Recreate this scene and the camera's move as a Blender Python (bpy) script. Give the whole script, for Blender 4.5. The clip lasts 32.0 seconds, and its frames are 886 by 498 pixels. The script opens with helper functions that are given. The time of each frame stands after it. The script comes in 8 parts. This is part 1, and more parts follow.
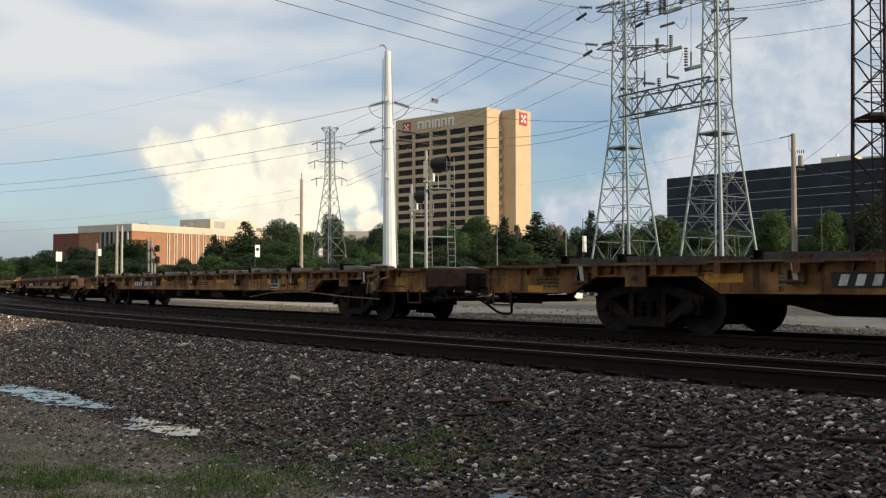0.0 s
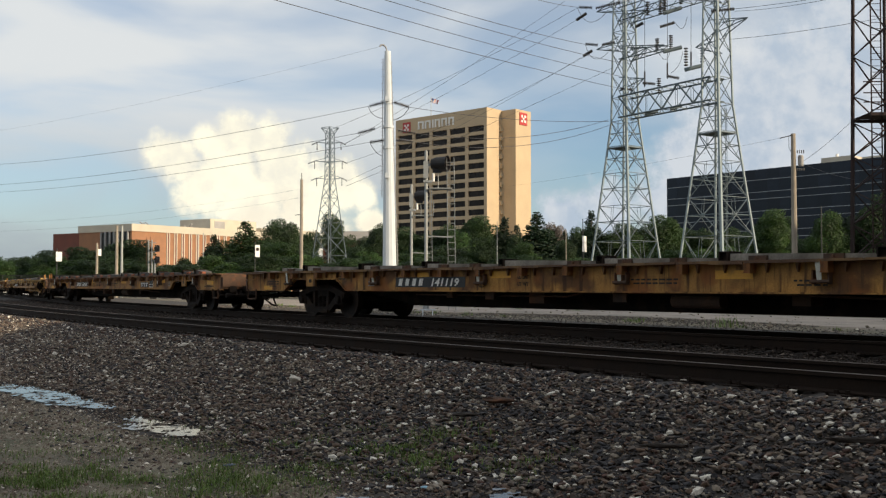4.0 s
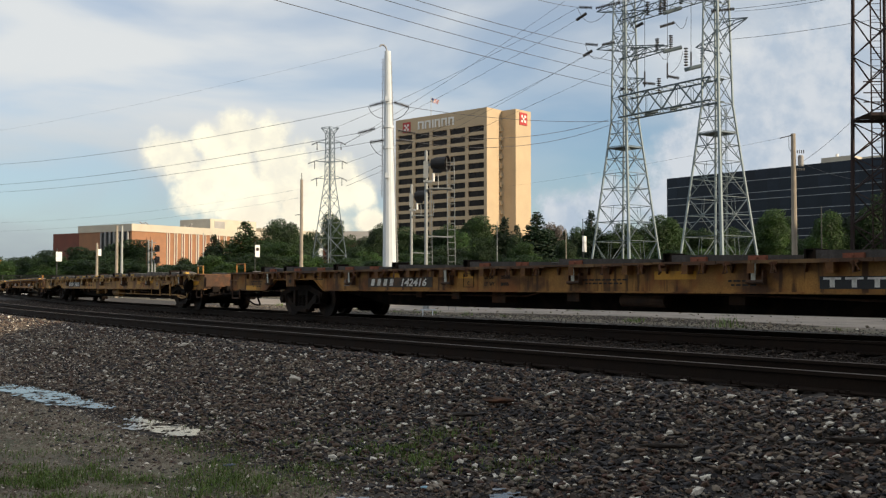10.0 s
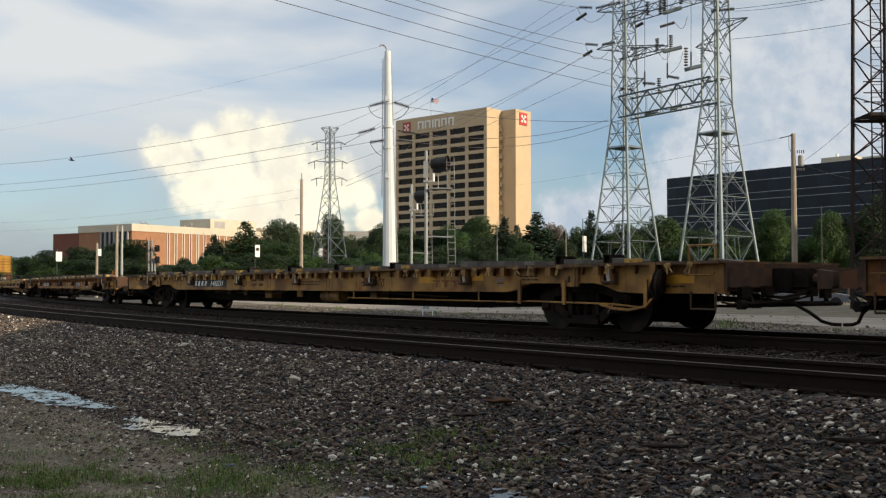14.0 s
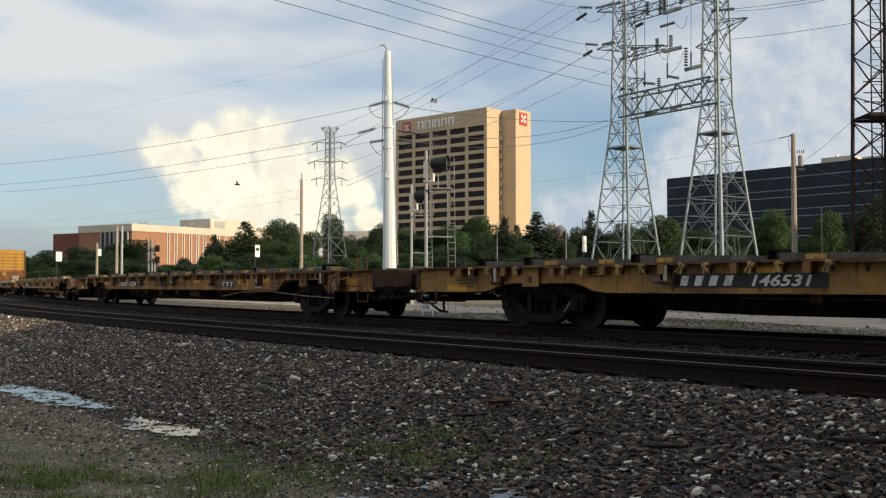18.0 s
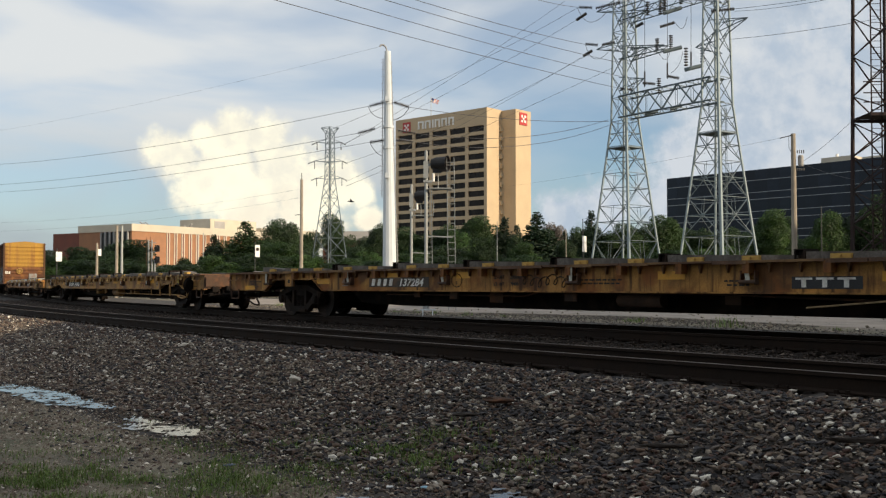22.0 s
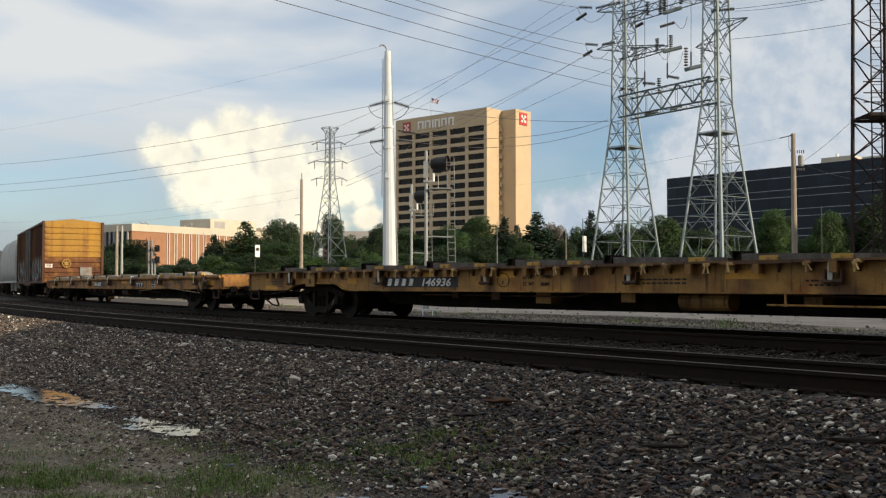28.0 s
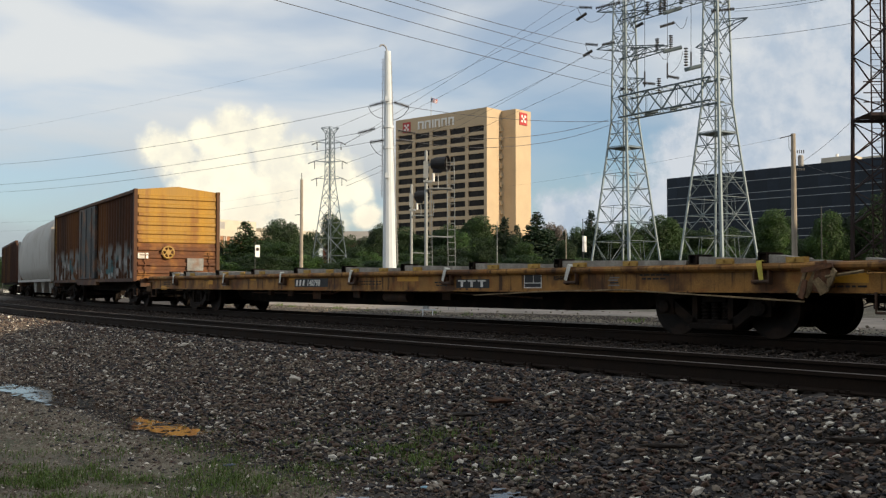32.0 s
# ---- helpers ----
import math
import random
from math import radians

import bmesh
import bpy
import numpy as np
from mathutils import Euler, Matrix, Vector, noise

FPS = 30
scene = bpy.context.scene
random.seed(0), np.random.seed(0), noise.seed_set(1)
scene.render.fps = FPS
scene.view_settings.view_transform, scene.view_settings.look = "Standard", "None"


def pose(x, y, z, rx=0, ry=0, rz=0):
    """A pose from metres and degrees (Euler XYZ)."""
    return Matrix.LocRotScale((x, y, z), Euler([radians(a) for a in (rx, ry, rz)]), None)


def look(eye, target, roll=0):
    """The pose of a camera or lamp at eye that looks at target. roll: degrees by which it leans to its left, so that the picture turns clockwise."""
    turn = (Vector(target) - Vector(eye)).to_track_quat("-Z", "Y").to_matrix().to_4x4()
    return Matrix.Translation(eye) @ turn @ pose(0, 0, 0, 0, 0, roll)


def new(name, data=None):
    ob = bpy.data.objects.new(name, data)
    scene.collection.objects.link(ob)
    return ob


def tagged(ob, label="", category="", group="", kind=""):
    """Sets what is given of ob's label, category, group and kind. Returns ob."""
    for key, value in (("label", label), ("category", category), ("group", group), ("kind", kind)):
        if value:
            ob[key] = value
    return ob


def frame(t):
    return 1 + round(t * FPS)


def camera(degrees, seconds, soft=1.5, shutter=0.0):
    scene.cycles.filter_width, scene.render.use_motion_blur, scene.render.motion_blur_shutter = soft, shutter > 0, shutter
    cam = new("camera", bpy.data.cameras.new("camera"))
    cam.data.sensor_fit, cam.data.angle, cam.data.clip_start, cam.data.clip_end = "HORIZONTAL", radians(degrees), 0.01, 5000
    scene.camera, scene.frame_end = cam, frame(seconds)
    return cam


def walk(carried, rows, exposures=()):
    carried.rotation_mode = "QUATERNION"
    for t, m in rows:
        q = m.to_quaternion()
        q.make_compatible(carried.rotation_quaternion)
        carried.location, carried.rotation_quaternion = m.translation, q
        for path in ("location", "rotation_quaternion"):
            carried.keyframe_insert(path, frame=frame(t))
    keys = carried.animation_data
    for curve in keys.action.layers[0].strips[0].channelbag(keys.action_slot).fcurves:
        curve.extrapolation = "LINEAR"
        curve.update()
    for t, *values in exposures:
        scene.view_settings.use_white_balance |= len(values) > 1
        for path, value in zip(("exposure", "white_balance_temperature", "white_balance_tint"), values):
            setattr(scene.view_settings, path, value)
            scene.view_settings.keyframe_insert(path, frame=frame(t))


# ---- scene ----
# ---------------------------------------------------------------- camera
cam = camera(47.3, 32.0, soft=1.28, shutter=0.0)
EYE = (0.0, 0.0, 0.738)
POSE = pose(*EYE, 90 + 2.1, 0, 0)
walk(cam, [(0.0, POSE), (32.0, POSE)])

# ---------------------------------------------------------------- the track's line, z = 0 at the rail heads
D0, PHI0, CURV, S_BEND = 22.4354, 0.9462, -0.0038, -41.95
NEAR_OFFSET = 4.89          # from the train's track to the empty one, towards the camera


def heading(s):
    x = s - S_BEND
    return PHI0 + CURV * (0.5 * (x + math.sqrt(x * x + 64.0)) + S_BEND)


def _line():
    step, pts = 0.5, {0: (0.0, D0)}
    for sign in (1, -1):
        x, y = 0.0, D0
        for i in range(1, 1000):
            a = heading(sign * (i - 0.5) * step)
            x, y = x + sign * step * math.cos(a), y - sign * step * math.sin(a)
            pts[sign * i] = (x, y)
    return step, pts


STEP, LINE = _line()


def on_track(s, w=0.0):
    """Place on the train's track at arc length s, w metres towards the camera's side."""
    i = math.floor(s / STEP)
    f = s / STEP - i
    (x0, y0), (x1, y1) = LINE[i], LINE[i + 1]
    a = heading(s)
    return Vector((x0 + (x1 - x0) * f - math.sin(a) * w, y0 + (y1 - y0) * f - math.cos(a) * w, 0.0))


# speed of the train in metres a second, by time
SPEED = ((0, 4.641), (3.5, 4.615), (7, 4.624), (10.5, 4.695), (14.5, 4.857), (18, 4.908), (21.5, 4.778), (25.5, 5.194), (29, 5.092), (32, 5.18))


def travelled(t):
    s = 0.0
    for (t0, v0), (t1, v1) in zip(SPEED, SPEED[1:]):
        if t <= t0:
            break
        d = min(t, t1) - t0
        s += v0 * d + (v1 - v0) / (t1 - t0) * d * d / 2
    return s


# ---------------------------------------------------------------- sky, sun, exposure
SUN = Vector((0.85, -0.45, 0.31)).normalized()      # towards the sun
world = bpy.data.worlds.new("sky")
scene.world = world
world.use_nodes = True
wn, wl = world.node_tree.nodes, world.node_tree.links
wn.clear()


def build_sky():
    out = wn.new("ShaderNodeOutputWorld")
    bg = wn.new("ShaderNodeBackground")
    sky = wn.new("ShaderNodeTexSky")
    sky.sky_type, sky.sun_disc = "NISHITA", False
    sky.sun_elevation, sky.sun_rotation = math.asin(SUN.z), math.atan2(SUN.x, SUN.y)
    sky.air_density, sky.dust_density, sky.ozone_density = 1.0, 0.5, 3.5
    scale = wn.new("ShaderNodeVectorMath")
    scale.operation = "SCALE"
    scale.inputs["Scale"].default_value = 0.13
    wl.new(sky.outputs[0], scale.inputs[0])
    # thin streaked cloud: noise on the sky's direction, flattened towards the horizon
    geo = wn.new("ShaderNodeTexCoord")
    mp = wn.new("ShaderNodeMapping")
    mp.inputs["Scale"].default_value = (1.0, 1.0, 3.6)
    mp.inputs["Rotation"].default_value = (0, radians(14), 0)
    wl.new(geo.outputs["Generated"], mp.inputs[0])
    no = wn.new("ShaderNodeTexNoise")
    no.inputs["Scale"].default_value, no.inputs["Detail"].default_value = 3.2, 7.0
    no.inputs["Roughness"].default_value, no.inputs["Distortion"].default_value = 0.46, 0.35
    wl.new(mp.outputs[0], no.inputs["Vector"])
    ramp = wn.new("ShaderNodeMapRange")
    ramp.interpolation_type = "SMOOTHSTEP"
    ramp.inputs[1].default_value, ramp.inputs[2].default_value = 0.37, 0.60
    ramp.inputs[3].default_value, ramp.inputs[4].default_value = 0.40, 0.98
    wl.new(no.outputs[0], ramp.inputs[0])
    clear = wn.new("ShaderNodeVectorMath")
    clear.operation = "DISTANCE"
    wl.new(geo.outputs["Generated"], clear.inputs[0])
    clear.inputs[1].default_value = (0.125, 0.985, 0.115)
    gap = wn.new("ShaderNodeMapRange")
    gap.interpolation_type = "SMOOTHSTEP"
    gap.inputs[1].default_value, gap.inputs[2].default_value = 0.04, 0.20
    gap.inputs[3].default_value, gap.inputs[4].default_value = 0.30, 1.0
    wl.new(clear.outputs["Value"], gap.inputs[0])
    amount = wn.new("ShaderNodeMath")
    amount.operation = "MULTIPLY"
    wl.new(ramp.outputs[0], amount.inputs[0])
    wl.new(gap.outputs[0], amount.inputs[1])
    mix = wn.new("ShaderNodeMix")
    mix.data_type = "RGBA"
    wl.new(amount.outputs[0], mix.inputs[0])
    wl.new(scale.outputs[0], mix.inputs[6])
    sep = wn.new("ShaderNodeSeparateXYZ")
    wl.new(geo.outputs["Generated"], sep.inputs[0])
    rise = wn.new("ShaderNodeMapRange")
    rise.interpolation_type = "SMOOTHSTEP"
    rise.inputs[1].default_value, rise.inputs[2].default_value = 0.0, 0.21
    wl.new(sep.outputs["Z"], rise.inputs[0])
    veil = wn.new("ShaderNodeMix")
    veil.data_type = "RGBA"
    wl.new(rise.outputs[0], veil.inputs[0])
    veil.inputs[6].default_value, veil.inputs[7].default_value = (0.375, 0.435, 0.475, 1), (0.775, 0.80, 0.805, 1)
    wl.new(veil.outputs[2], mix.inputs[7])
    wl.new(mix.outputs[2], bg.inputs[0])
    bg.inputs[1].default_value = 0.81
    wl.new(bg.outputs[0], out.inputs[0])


build_sky()
sun_data = bpy.data.lights.new("sun", "SUN")
sun_data.energy, sun_data.angle, sun_data.color = 4.4, radians(0.6), (1.0, 0.82, 0.58)
sun = new("sun", sun_data)
sun.matrix_world = look((0, 0, 60), Vector((0, 0, 60)) - SUN)
scene.view_settings.exposure = 0.26
# ---------------------------------------------------------------- materials
def material(name, base, rough=0.8, metal=0.0, var=0.25, scale=6.0, fine=60.0, bump=0.2, tint=None, tint_amount=0.0, tint_scale=2.0,
             tint_edge=(0.5, 0.62), emit=None, strength=0.0, per_object=0.0, spec=0.5, streak=False):
    """Base colour varied at two scales, a second colour in patches (rust, dirt), bump and roughness."""
    m = bpy.data.materials.new(name)
    m.use_nodes = True
    n, l = m.node_tree.nodes, m.node_tree.links
    b = n["Principled BSDF"]
    co = n.new("ShaderNodeTexCoord")
    vec = co.outputs["Object"]

    def noise_node(sc, detail=4.0):
        t = n.new("ShaderNodeTexNoise")
        t.inputs["Scale"].default_value, t.inputs["Detail"].default_value = sc, detail
        if streak:
            mp = n.new("ShaderNodeMapping")
            mp.inputs["Scale"].default_value = (1, 1, 0.12)
            l.new(vec, mp.inputs[0])
            l.new(mp.outputs[0], t.inputs["Vector"])
        else:
            l.new(vec, t.inputs["Vector"])
        return t.outputs[0]

    def ranged(src, lo, hi, a, c):
        r = n.new("ShaderNodeMapRange")
        for i, v in enumerate((lo, hi, a, c), 1):
            r.inputs[i].default_value = v
        l.new(src, r.inputs[0])
        return r.outputs[0]

    def mul(a, c):
        k = n.new("ShaderNodeMath")
        k.operation = "MULTIPLY"
        l.new(a, k.inputs[0])
        l.new(c, k.inputs[1])
        return k.outputs[0]

    big, small = noise_node(scale), noise_node(fine, 2.0)
    value = mul(ranged(big, 0.3, 0.7, 1 - var, 1 + var), ranged(small, 0.3, 0.7, 1 - var * 0.6, 1 + var * 0.6))
    if per_object:
        info = n.new("ShaderNodeObjectInfo")
        value = mul(value, ranged(info.outputs["Random"], 0, 1, 1 - per_object, 1 + per_object))
    sc = n.new("ShaderNodeVectorMath")
    sc.operation = "SCALE"
    sc.inputs[0].default_value = base
    l.new(value, sc.inputs["Scale"])
    colour = sc.outputs[0]
    if tint:
        mx = n.new("ShaderNodeMix")
        mx.data_type = "RGBA"
        edge = ranged(noise_node(tint_scale, 8.0), tint_edge[0], tint_edge[1], 0.0, tint_amount)
        l.new(edge, mx.inputs[0])
        l.new(colour, mx.inputs[6])
        mx.inputs[7].default_value = (*tint, 1)
        colour = mx.outputs[2]
    l.new(colour, b.inputs["Base Color"])
    b.inputs["Metallic"].default_value = metal
    b.inputs["Specular IOR Level"].default_value = spec
    l.new(ranged(big, 0.3, 0.7, max(0.02, rough - 0.1), min(1, rough + 0.1)), b.inputs["Roughness"])
    if bump:
        bp = n.new("ShaderNodeBump")
        bp.inputs["Strength"].default_value, bp.inputs["Distance"].default_value = bump, 0.02
        l.new(small, bp.inputs["Height"])
        l.new(bp.outputs[0], b.inputs["Normal"])
    if emit:
        b.inputs["Emission Color"].default_value, b.inputs["Emission Strength"].default_value = (*emit, 1), strength
    return m


M = {}
M["yellow"] = material("car_yellow_paint", (0.35, 0.175, 0.046), 0.7, 0, 0.28, 3, 40, 0.1, (0.085, 0.036, 0.018), 0.85, 1.7, (0.47, 0.62), spec=0.3)
M["yellow_fresh"] = material("fresh_yellow_paint", (0.62, 0.30, 0.02), 0.55, 0, 0.12, 3, 40, 0.08, (0.12, 0.05, 0.02), 0.6, 2.2, (0.58, 0.7))
M["rust"] = material("rusted_steel", (0.075, 0.042, 0.026), 0.85, 0.1, 0.35, 5, 70, 0.3, (0.16, 0.065, 0.028), 0.7, 3.0)
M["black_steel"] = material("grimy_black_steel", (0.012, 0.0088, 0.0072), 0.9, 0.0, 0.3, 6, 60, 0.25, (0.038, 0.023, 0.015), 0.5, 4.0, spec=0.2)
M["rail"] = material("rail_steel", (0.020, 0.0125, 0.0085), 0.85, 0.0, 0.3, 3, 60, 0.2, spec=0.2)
M["rail_head"] = material("rail_head", (0.075, 0.055, 0.042), 0.8, 0.0, 0.15, 2, 40, 0.05)
M["timber"] = material("creosoted_timber", (0.026, 0.019, 0.014), 0.9, 0, 0.3, 2, 25, 0.5)
M["grey_wood"] = material("weathered_grey_deck_timber", (0.135, 0.12, 0.105), 0.9, 0, 0.35, 2, 30, 0.5, (0.055, 0.047, 0.04), 0.6, 3.0)
M["galv"] = material("galvanised_steel", (0.30, 0.315, 0.31), 0.55, 0.3, 0.12, 1.5, 20, 0.05)
M["white_steel"] = material("white_painted_steel", (0.56, 0.60, 0.63), 0.45, 0, 0.05, 0.6, 12, 0.03)
M["gravel"] = material("crushed_stone_bed", (0.045, 0.037, 0.031), 0.95, 0, 0.4, 2.0, 22, 0.8)
M["earth"] = material("packed_gravel_ground", (0.172, 0.144, 0.100), 0.95, 0, 0.4, 1.5, 40, 0.9, (0.075, 0.075, 0.036), 0.7, 0.9)
M["concrete"] = material("pale_concrete", (0.32, 0.268, 0.218), 0.9, 0, 0.2, 0.4, 8, 0.3, (0.16, 0.14, 0.115), 0.6, 0.5)
M["brick"] = material("orange_brick", (0.31, 0.155, 0.085), 0.9, 0, 0.12, 0.5, 9, 0.2)
M["tan"] = material("tan_precast_concrete", (0.50, 0.385, 0.25), 0.85, 0, 0.07, 0.15, 3, 0.1)
M["glass_dark"] = material("dark_window_glass", (0.010, 0.011, 0.013), 0.12, 0, 0.2, 0.3, 3, 0.0, spec=0.5)
M["box_yellow"] = material("boxcar_yellow", (0.36, 0.195, 0.024), 0.65, 0, 0.15, 1.5, 30, 0.1, (0.20, 0.08, 0.025), 0.7, 2.2, (0.52, 0.68), streak=True)
M["hopper_white"] = material("hopper_white", (0.40, 0.39, 0.365), 0.7, 0, 0.08, 1.0, 30, 0.1, (0.25, 0.21, 0.17), 0.35, 0.9)
M["bark"] = material("bark", (0.08, 0.06, 0.045), 0.95, 0, 0.3, 3, 20, 0.5)


# ---------------------------------------------------------------- mesh helpers
def box(bm, x0, y0, z0, x1, y1, z1, m=None):
    vs = [bm.verts.new(Vector((x, y, z))) for z in (z0, z1) for x, y in ((x0, y0), (x1, y0), (x1, y1), (x0, y1))]
    if m is not None:
        for v in vs:
            v.co = m @ v.co
    for f in ((3, 2, 1, 0), (4, 5, 6, 7), (0, 1, 5, 4), (1, 2, 6, 5), (2, 3, 7, 6), (3, 0, 4, 7)):
        bm.faces.new([vs[i] for i in f])
    return vs


def bar(bm, a, b, r, r2=None, n=6):
    """A round (n=6) or square (n=4) bar from a to b."""
    a, b = Vector(a), Vector(b)
    r2 = r if r2 is None else r2
    q = (b - a).to_track_quat("Z", "Y").to_matrix()
    off = math.pi / n
    rings = [[bm.verts.new(p + q @ Vector((rr * math.cos(off + i * math.tau / n), rr * math.sin(off + i * math.tau / n), 0))) for i in range(n)]
             for p, rr in ((a, r), (b, r2))]
    for i in range(n):
        bm.faces.new((rings[0][i], rings[0][(i + 1) % n], rings[1][(i + 1) % n], rings[1][i]))
    bm.faces.new(rings[0][::-1])
    bm.faces.new(rings[1])


def lathe(bm, prof, m, n=24):
    """Spins (radius, height) pairs round z, closed at both ends, placed by m."""
    rings = [[bm.verts.new(m @ Vector((r * math.cos(i * math.tau / n), r * math.sin(i * math.tau / n), h))) for i in range(n)] for r, h in prof]
    for a, b in zip(rings, rings[1:]):
        for i in range(n):
            bm.faces.new((a[i], a[(i + 1) % n], b[(i + 1) % n], b[i]))
    bm.faces.new(rings[0][::-1])
    bm.faces.new(rings[-1])


def prism(bm, outline, y0, y1, m=None):
    """An outline of (x, z) pairs drawn out from y0 to y1."""
    a = [bm.verts.new((x, y0, z)) for x, z in outline]
    b = [bm.verts.new((x, y1, z)) for x, z in outline]
    if m is not None:
        for v in a + b:
            v.co = m @ v.co
    n = len(outline)
    for i in range(n):
        bm.faces.new((a[i], a[(i + 1) % n], b[(i + 1) % n], b[i]))
    bm.faces.new(a[::-1])
    bm.faces.new(b)


def tube(bm, pts, r, n=5):
    """One round rod swept along a line of points."""
    pts = [Vector(p) for p in pts]
    closed = (pts[0] - pts[-1]).length < 1e-6
    if closed:
        pts = pts[:-1]
    rings = []
    q = None
    for i, p in enumerate(pts):
        a = pts[i - 1] if i or closed else p
        b = pts[(i + 1) % len(pts)] if i + 1 < len(pts) or closed else p
        d = (b - a).normalized()
        if q is None:
            q = d.to_track_quat("Z", "Y").to_matrix()
        else:
            q = (q @ Vector((0, 0, 1))).rotation_difference(d).to_matrix() @ q
        rr = r[i] if isinstance(r, list) else r
        rings.append([bm.verts.new(p + q @ Vector((rr * math.cos(k * math.tau / n), rr * math.sin(k * math.tau / n), 0))) for k in range(n)])
    for a, b in zip(rings, rings[1:] + (rings[:1] if closed else [])):
        for k in range(n):
            bm.faces.new((a[k], a[(k + 1) % n], b[(k + 1) % n], b[k]))
    if not closed:
        bm.faces.new(rings[0][::-1])
        bm.faces.new(rings[-1])


def mesh_of(name, bm, mat, smooth=False):
    bmesh.ops.recalc_face_normals(bm, faces=bm.faces)
    me = bpy.data.meshes.new(name)
    bm.to_mesh(me)
    bm.free()
    me.materials.append(mat)
    if smooth:
        for p in me.polygons:
            p.use_smooth = True
    return me


def part(name, bm, mat, parent, label="", smooth=False):
    ob = new(name, mesh_of(name, bm, mat, smooth))
    ob.parent = parent
    if label:
        ob["label"] = label
    return ob


def thing(name, bm, mat, label, category, group="", kind="", smooth=False):
    ob = new(name, mesh_of(name, bm, mat, smooth) if bm else None)
    return tagged(ob, label, category, group, kind)


def BM():
    return bmesh.new()
# ---------------------------------------------------------------- ground
RAIL_H = 0.17
GROUND_Z = -0.70


def profile_height(w):
    """Height of the ground at w metres on the camera's side of the train's track."""
    tab = ((-400, -0.55), (-14, -0.50), (-9, -0.48), (-4.0, -0.42), (-2.6, -0.30), (-1.5, -0.235), (NEAR_OFFSET + 1.45, -0.225), (NEAR_OFFSET + 2.0, -0.30),
           (NEAR_OFFSET + 3.4, -0.58), (NEAR_OFFSET + 4.3, -0.69), (NEAR_OFFSET + 7, -0.70), (400, -0.72))
    for (a, za), (b, zb) in zip(tab, tab[1:]):
        if w <= b:
            return za + (zb - za) * (w - a) / (b - a)
    return tab[-1][1]


F_LEN = 784 / math.tan(radians(47.3 / 2))
TILT = radians(2.1)


def sight(px, py):
    """Direction of a line of sight, for one metre ahead."""
    x, v = (px - 784) / F_LEN, -(py - 441) / F_LEN
    y, z = math.cos(TILT) - v * math.sin(TILT), math.sin(TILT) + v * math.cos(TILT)
    return Vector((x / y, 1.0, z / y))


def off_track(x, y):
    """Distance of a near place from the train's track, towards the camera."""
    return -(x * 0.811 + (y - D0) * 0.585)


def on_ground(px, py):
    """Where a line of sight meets the near ground."""
    d, t = sight(px, py), 4.0
    while t < 45 and EYE[2] + d.z * t > profile_height(off_track(d.x * t, t)):
        t += 0.02
    return Vector((d.x * t, t, EYE[2] + d.z * t))


def build_ground():
    ws = [-60, -35, -22, -14, -11, -9, -6.5, -4.0, -3.2, -2.6, -2.0, -1.5, 0, 1.5, 2.4, 3.4, 4.89, 6.2, 6.5, 6.8, 7.2, 7.6, 8.1, 8.7, 9.3, 9.9, 10.6, 11.4, 12.5, 14, 17, 24, 40]
    ss = [x for x in range(-330, -120, 10)] + [x * 1.0 for x in range(-120, 61)]
    bm = BM()
    grid = []
    for s in ss:
        row = []
        for w in ws:
            p = on_track(s, w)
            z = profile_height(w)
            if w > 6.5:
                z += 0.012 * noise.noise(Vector((p.x * 0.8, p.y * 0.8, 0)))
            row.append(bm.verts.new((p.x, p.y, z)))
        grid.append(row)
    for a, b in zip(grid, grid[1:]):
        for i in range(len(ws) - 1):
            f = bm.faces.new((a[i], a[i + 1], b[i + 1], b[i]))
            f.material_index = 1 if -13.9 < ws[i] < 9.7 else 0
    ob = thing("ground", bm, M["earth"], "packed gravel ground beside the tracks", "ground", kind="structure", smooth=True)
    ob.data.materials.append(M["gravel"])
    bm = BM()
    vs = [bm.verts.new((x, y, -1.0)) for x, y in ((-4500, -1500), (4500, -1500), (4500, 4500), (-4500, 4500))]
    bm.faces.new(vs)
    thing("ground_far", bm, M["earth"], "flat open ground reaching the horizon", "ground", kind="structure")


build_ground()


def build_rail(name, w, label, dz=0.0):
    holder = thing(name, None, None, label, "rail", "rails of the two tracks", kind="structure")
    prof = ((-0.07, -0.172), (0.07, -0.172), (0.07, -0.160), (0.012, -0.145), (0.012, -0.045), (0.036, -0.035), (0.036, -0.002), (-0.036, -0.002),
            (-0.036, -0.035), (-0.012, -0.045), (-0.012, -0.145), (-0.07, -0.160))
    head = ((-0.033, -0.0019), (0.033, -0.0019), (0.028, 0.0), (-0.028, 0.0))
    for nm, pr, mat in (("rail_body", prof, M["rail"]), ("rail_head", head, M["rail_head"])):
        bm = BM()
        prev = None
        for i in range(-300, 61):
            p = on_track(i, 0)
            a = heading(i)
            ring = [bm.verts.new((p.x - math.sin(a) * (w + x), p.y - math.cos(a) * (w + x), z + dz)) for x, z in pr]
            if prev:
                for k in range(len(pr)):
                    bm.faces.new((prev[k], prev[(k + 1) % len(pr)], ring[(k + 1) % len(pr)], ring[k]))
            prev = ring
        part(nm, bm, mat, holder)


for nm, w in (("rail_1", -0.752), ("rail_2", 0.752), ("rail_3", NEAR_OFFSET - 0.752), ("rail_4", NEAR_OFFSET + 0.752)):
    build_rail(nm, w, "long rust-brown steel rail on ties, worn on top", -0.03 if nm == "rail_3" else 0.0)


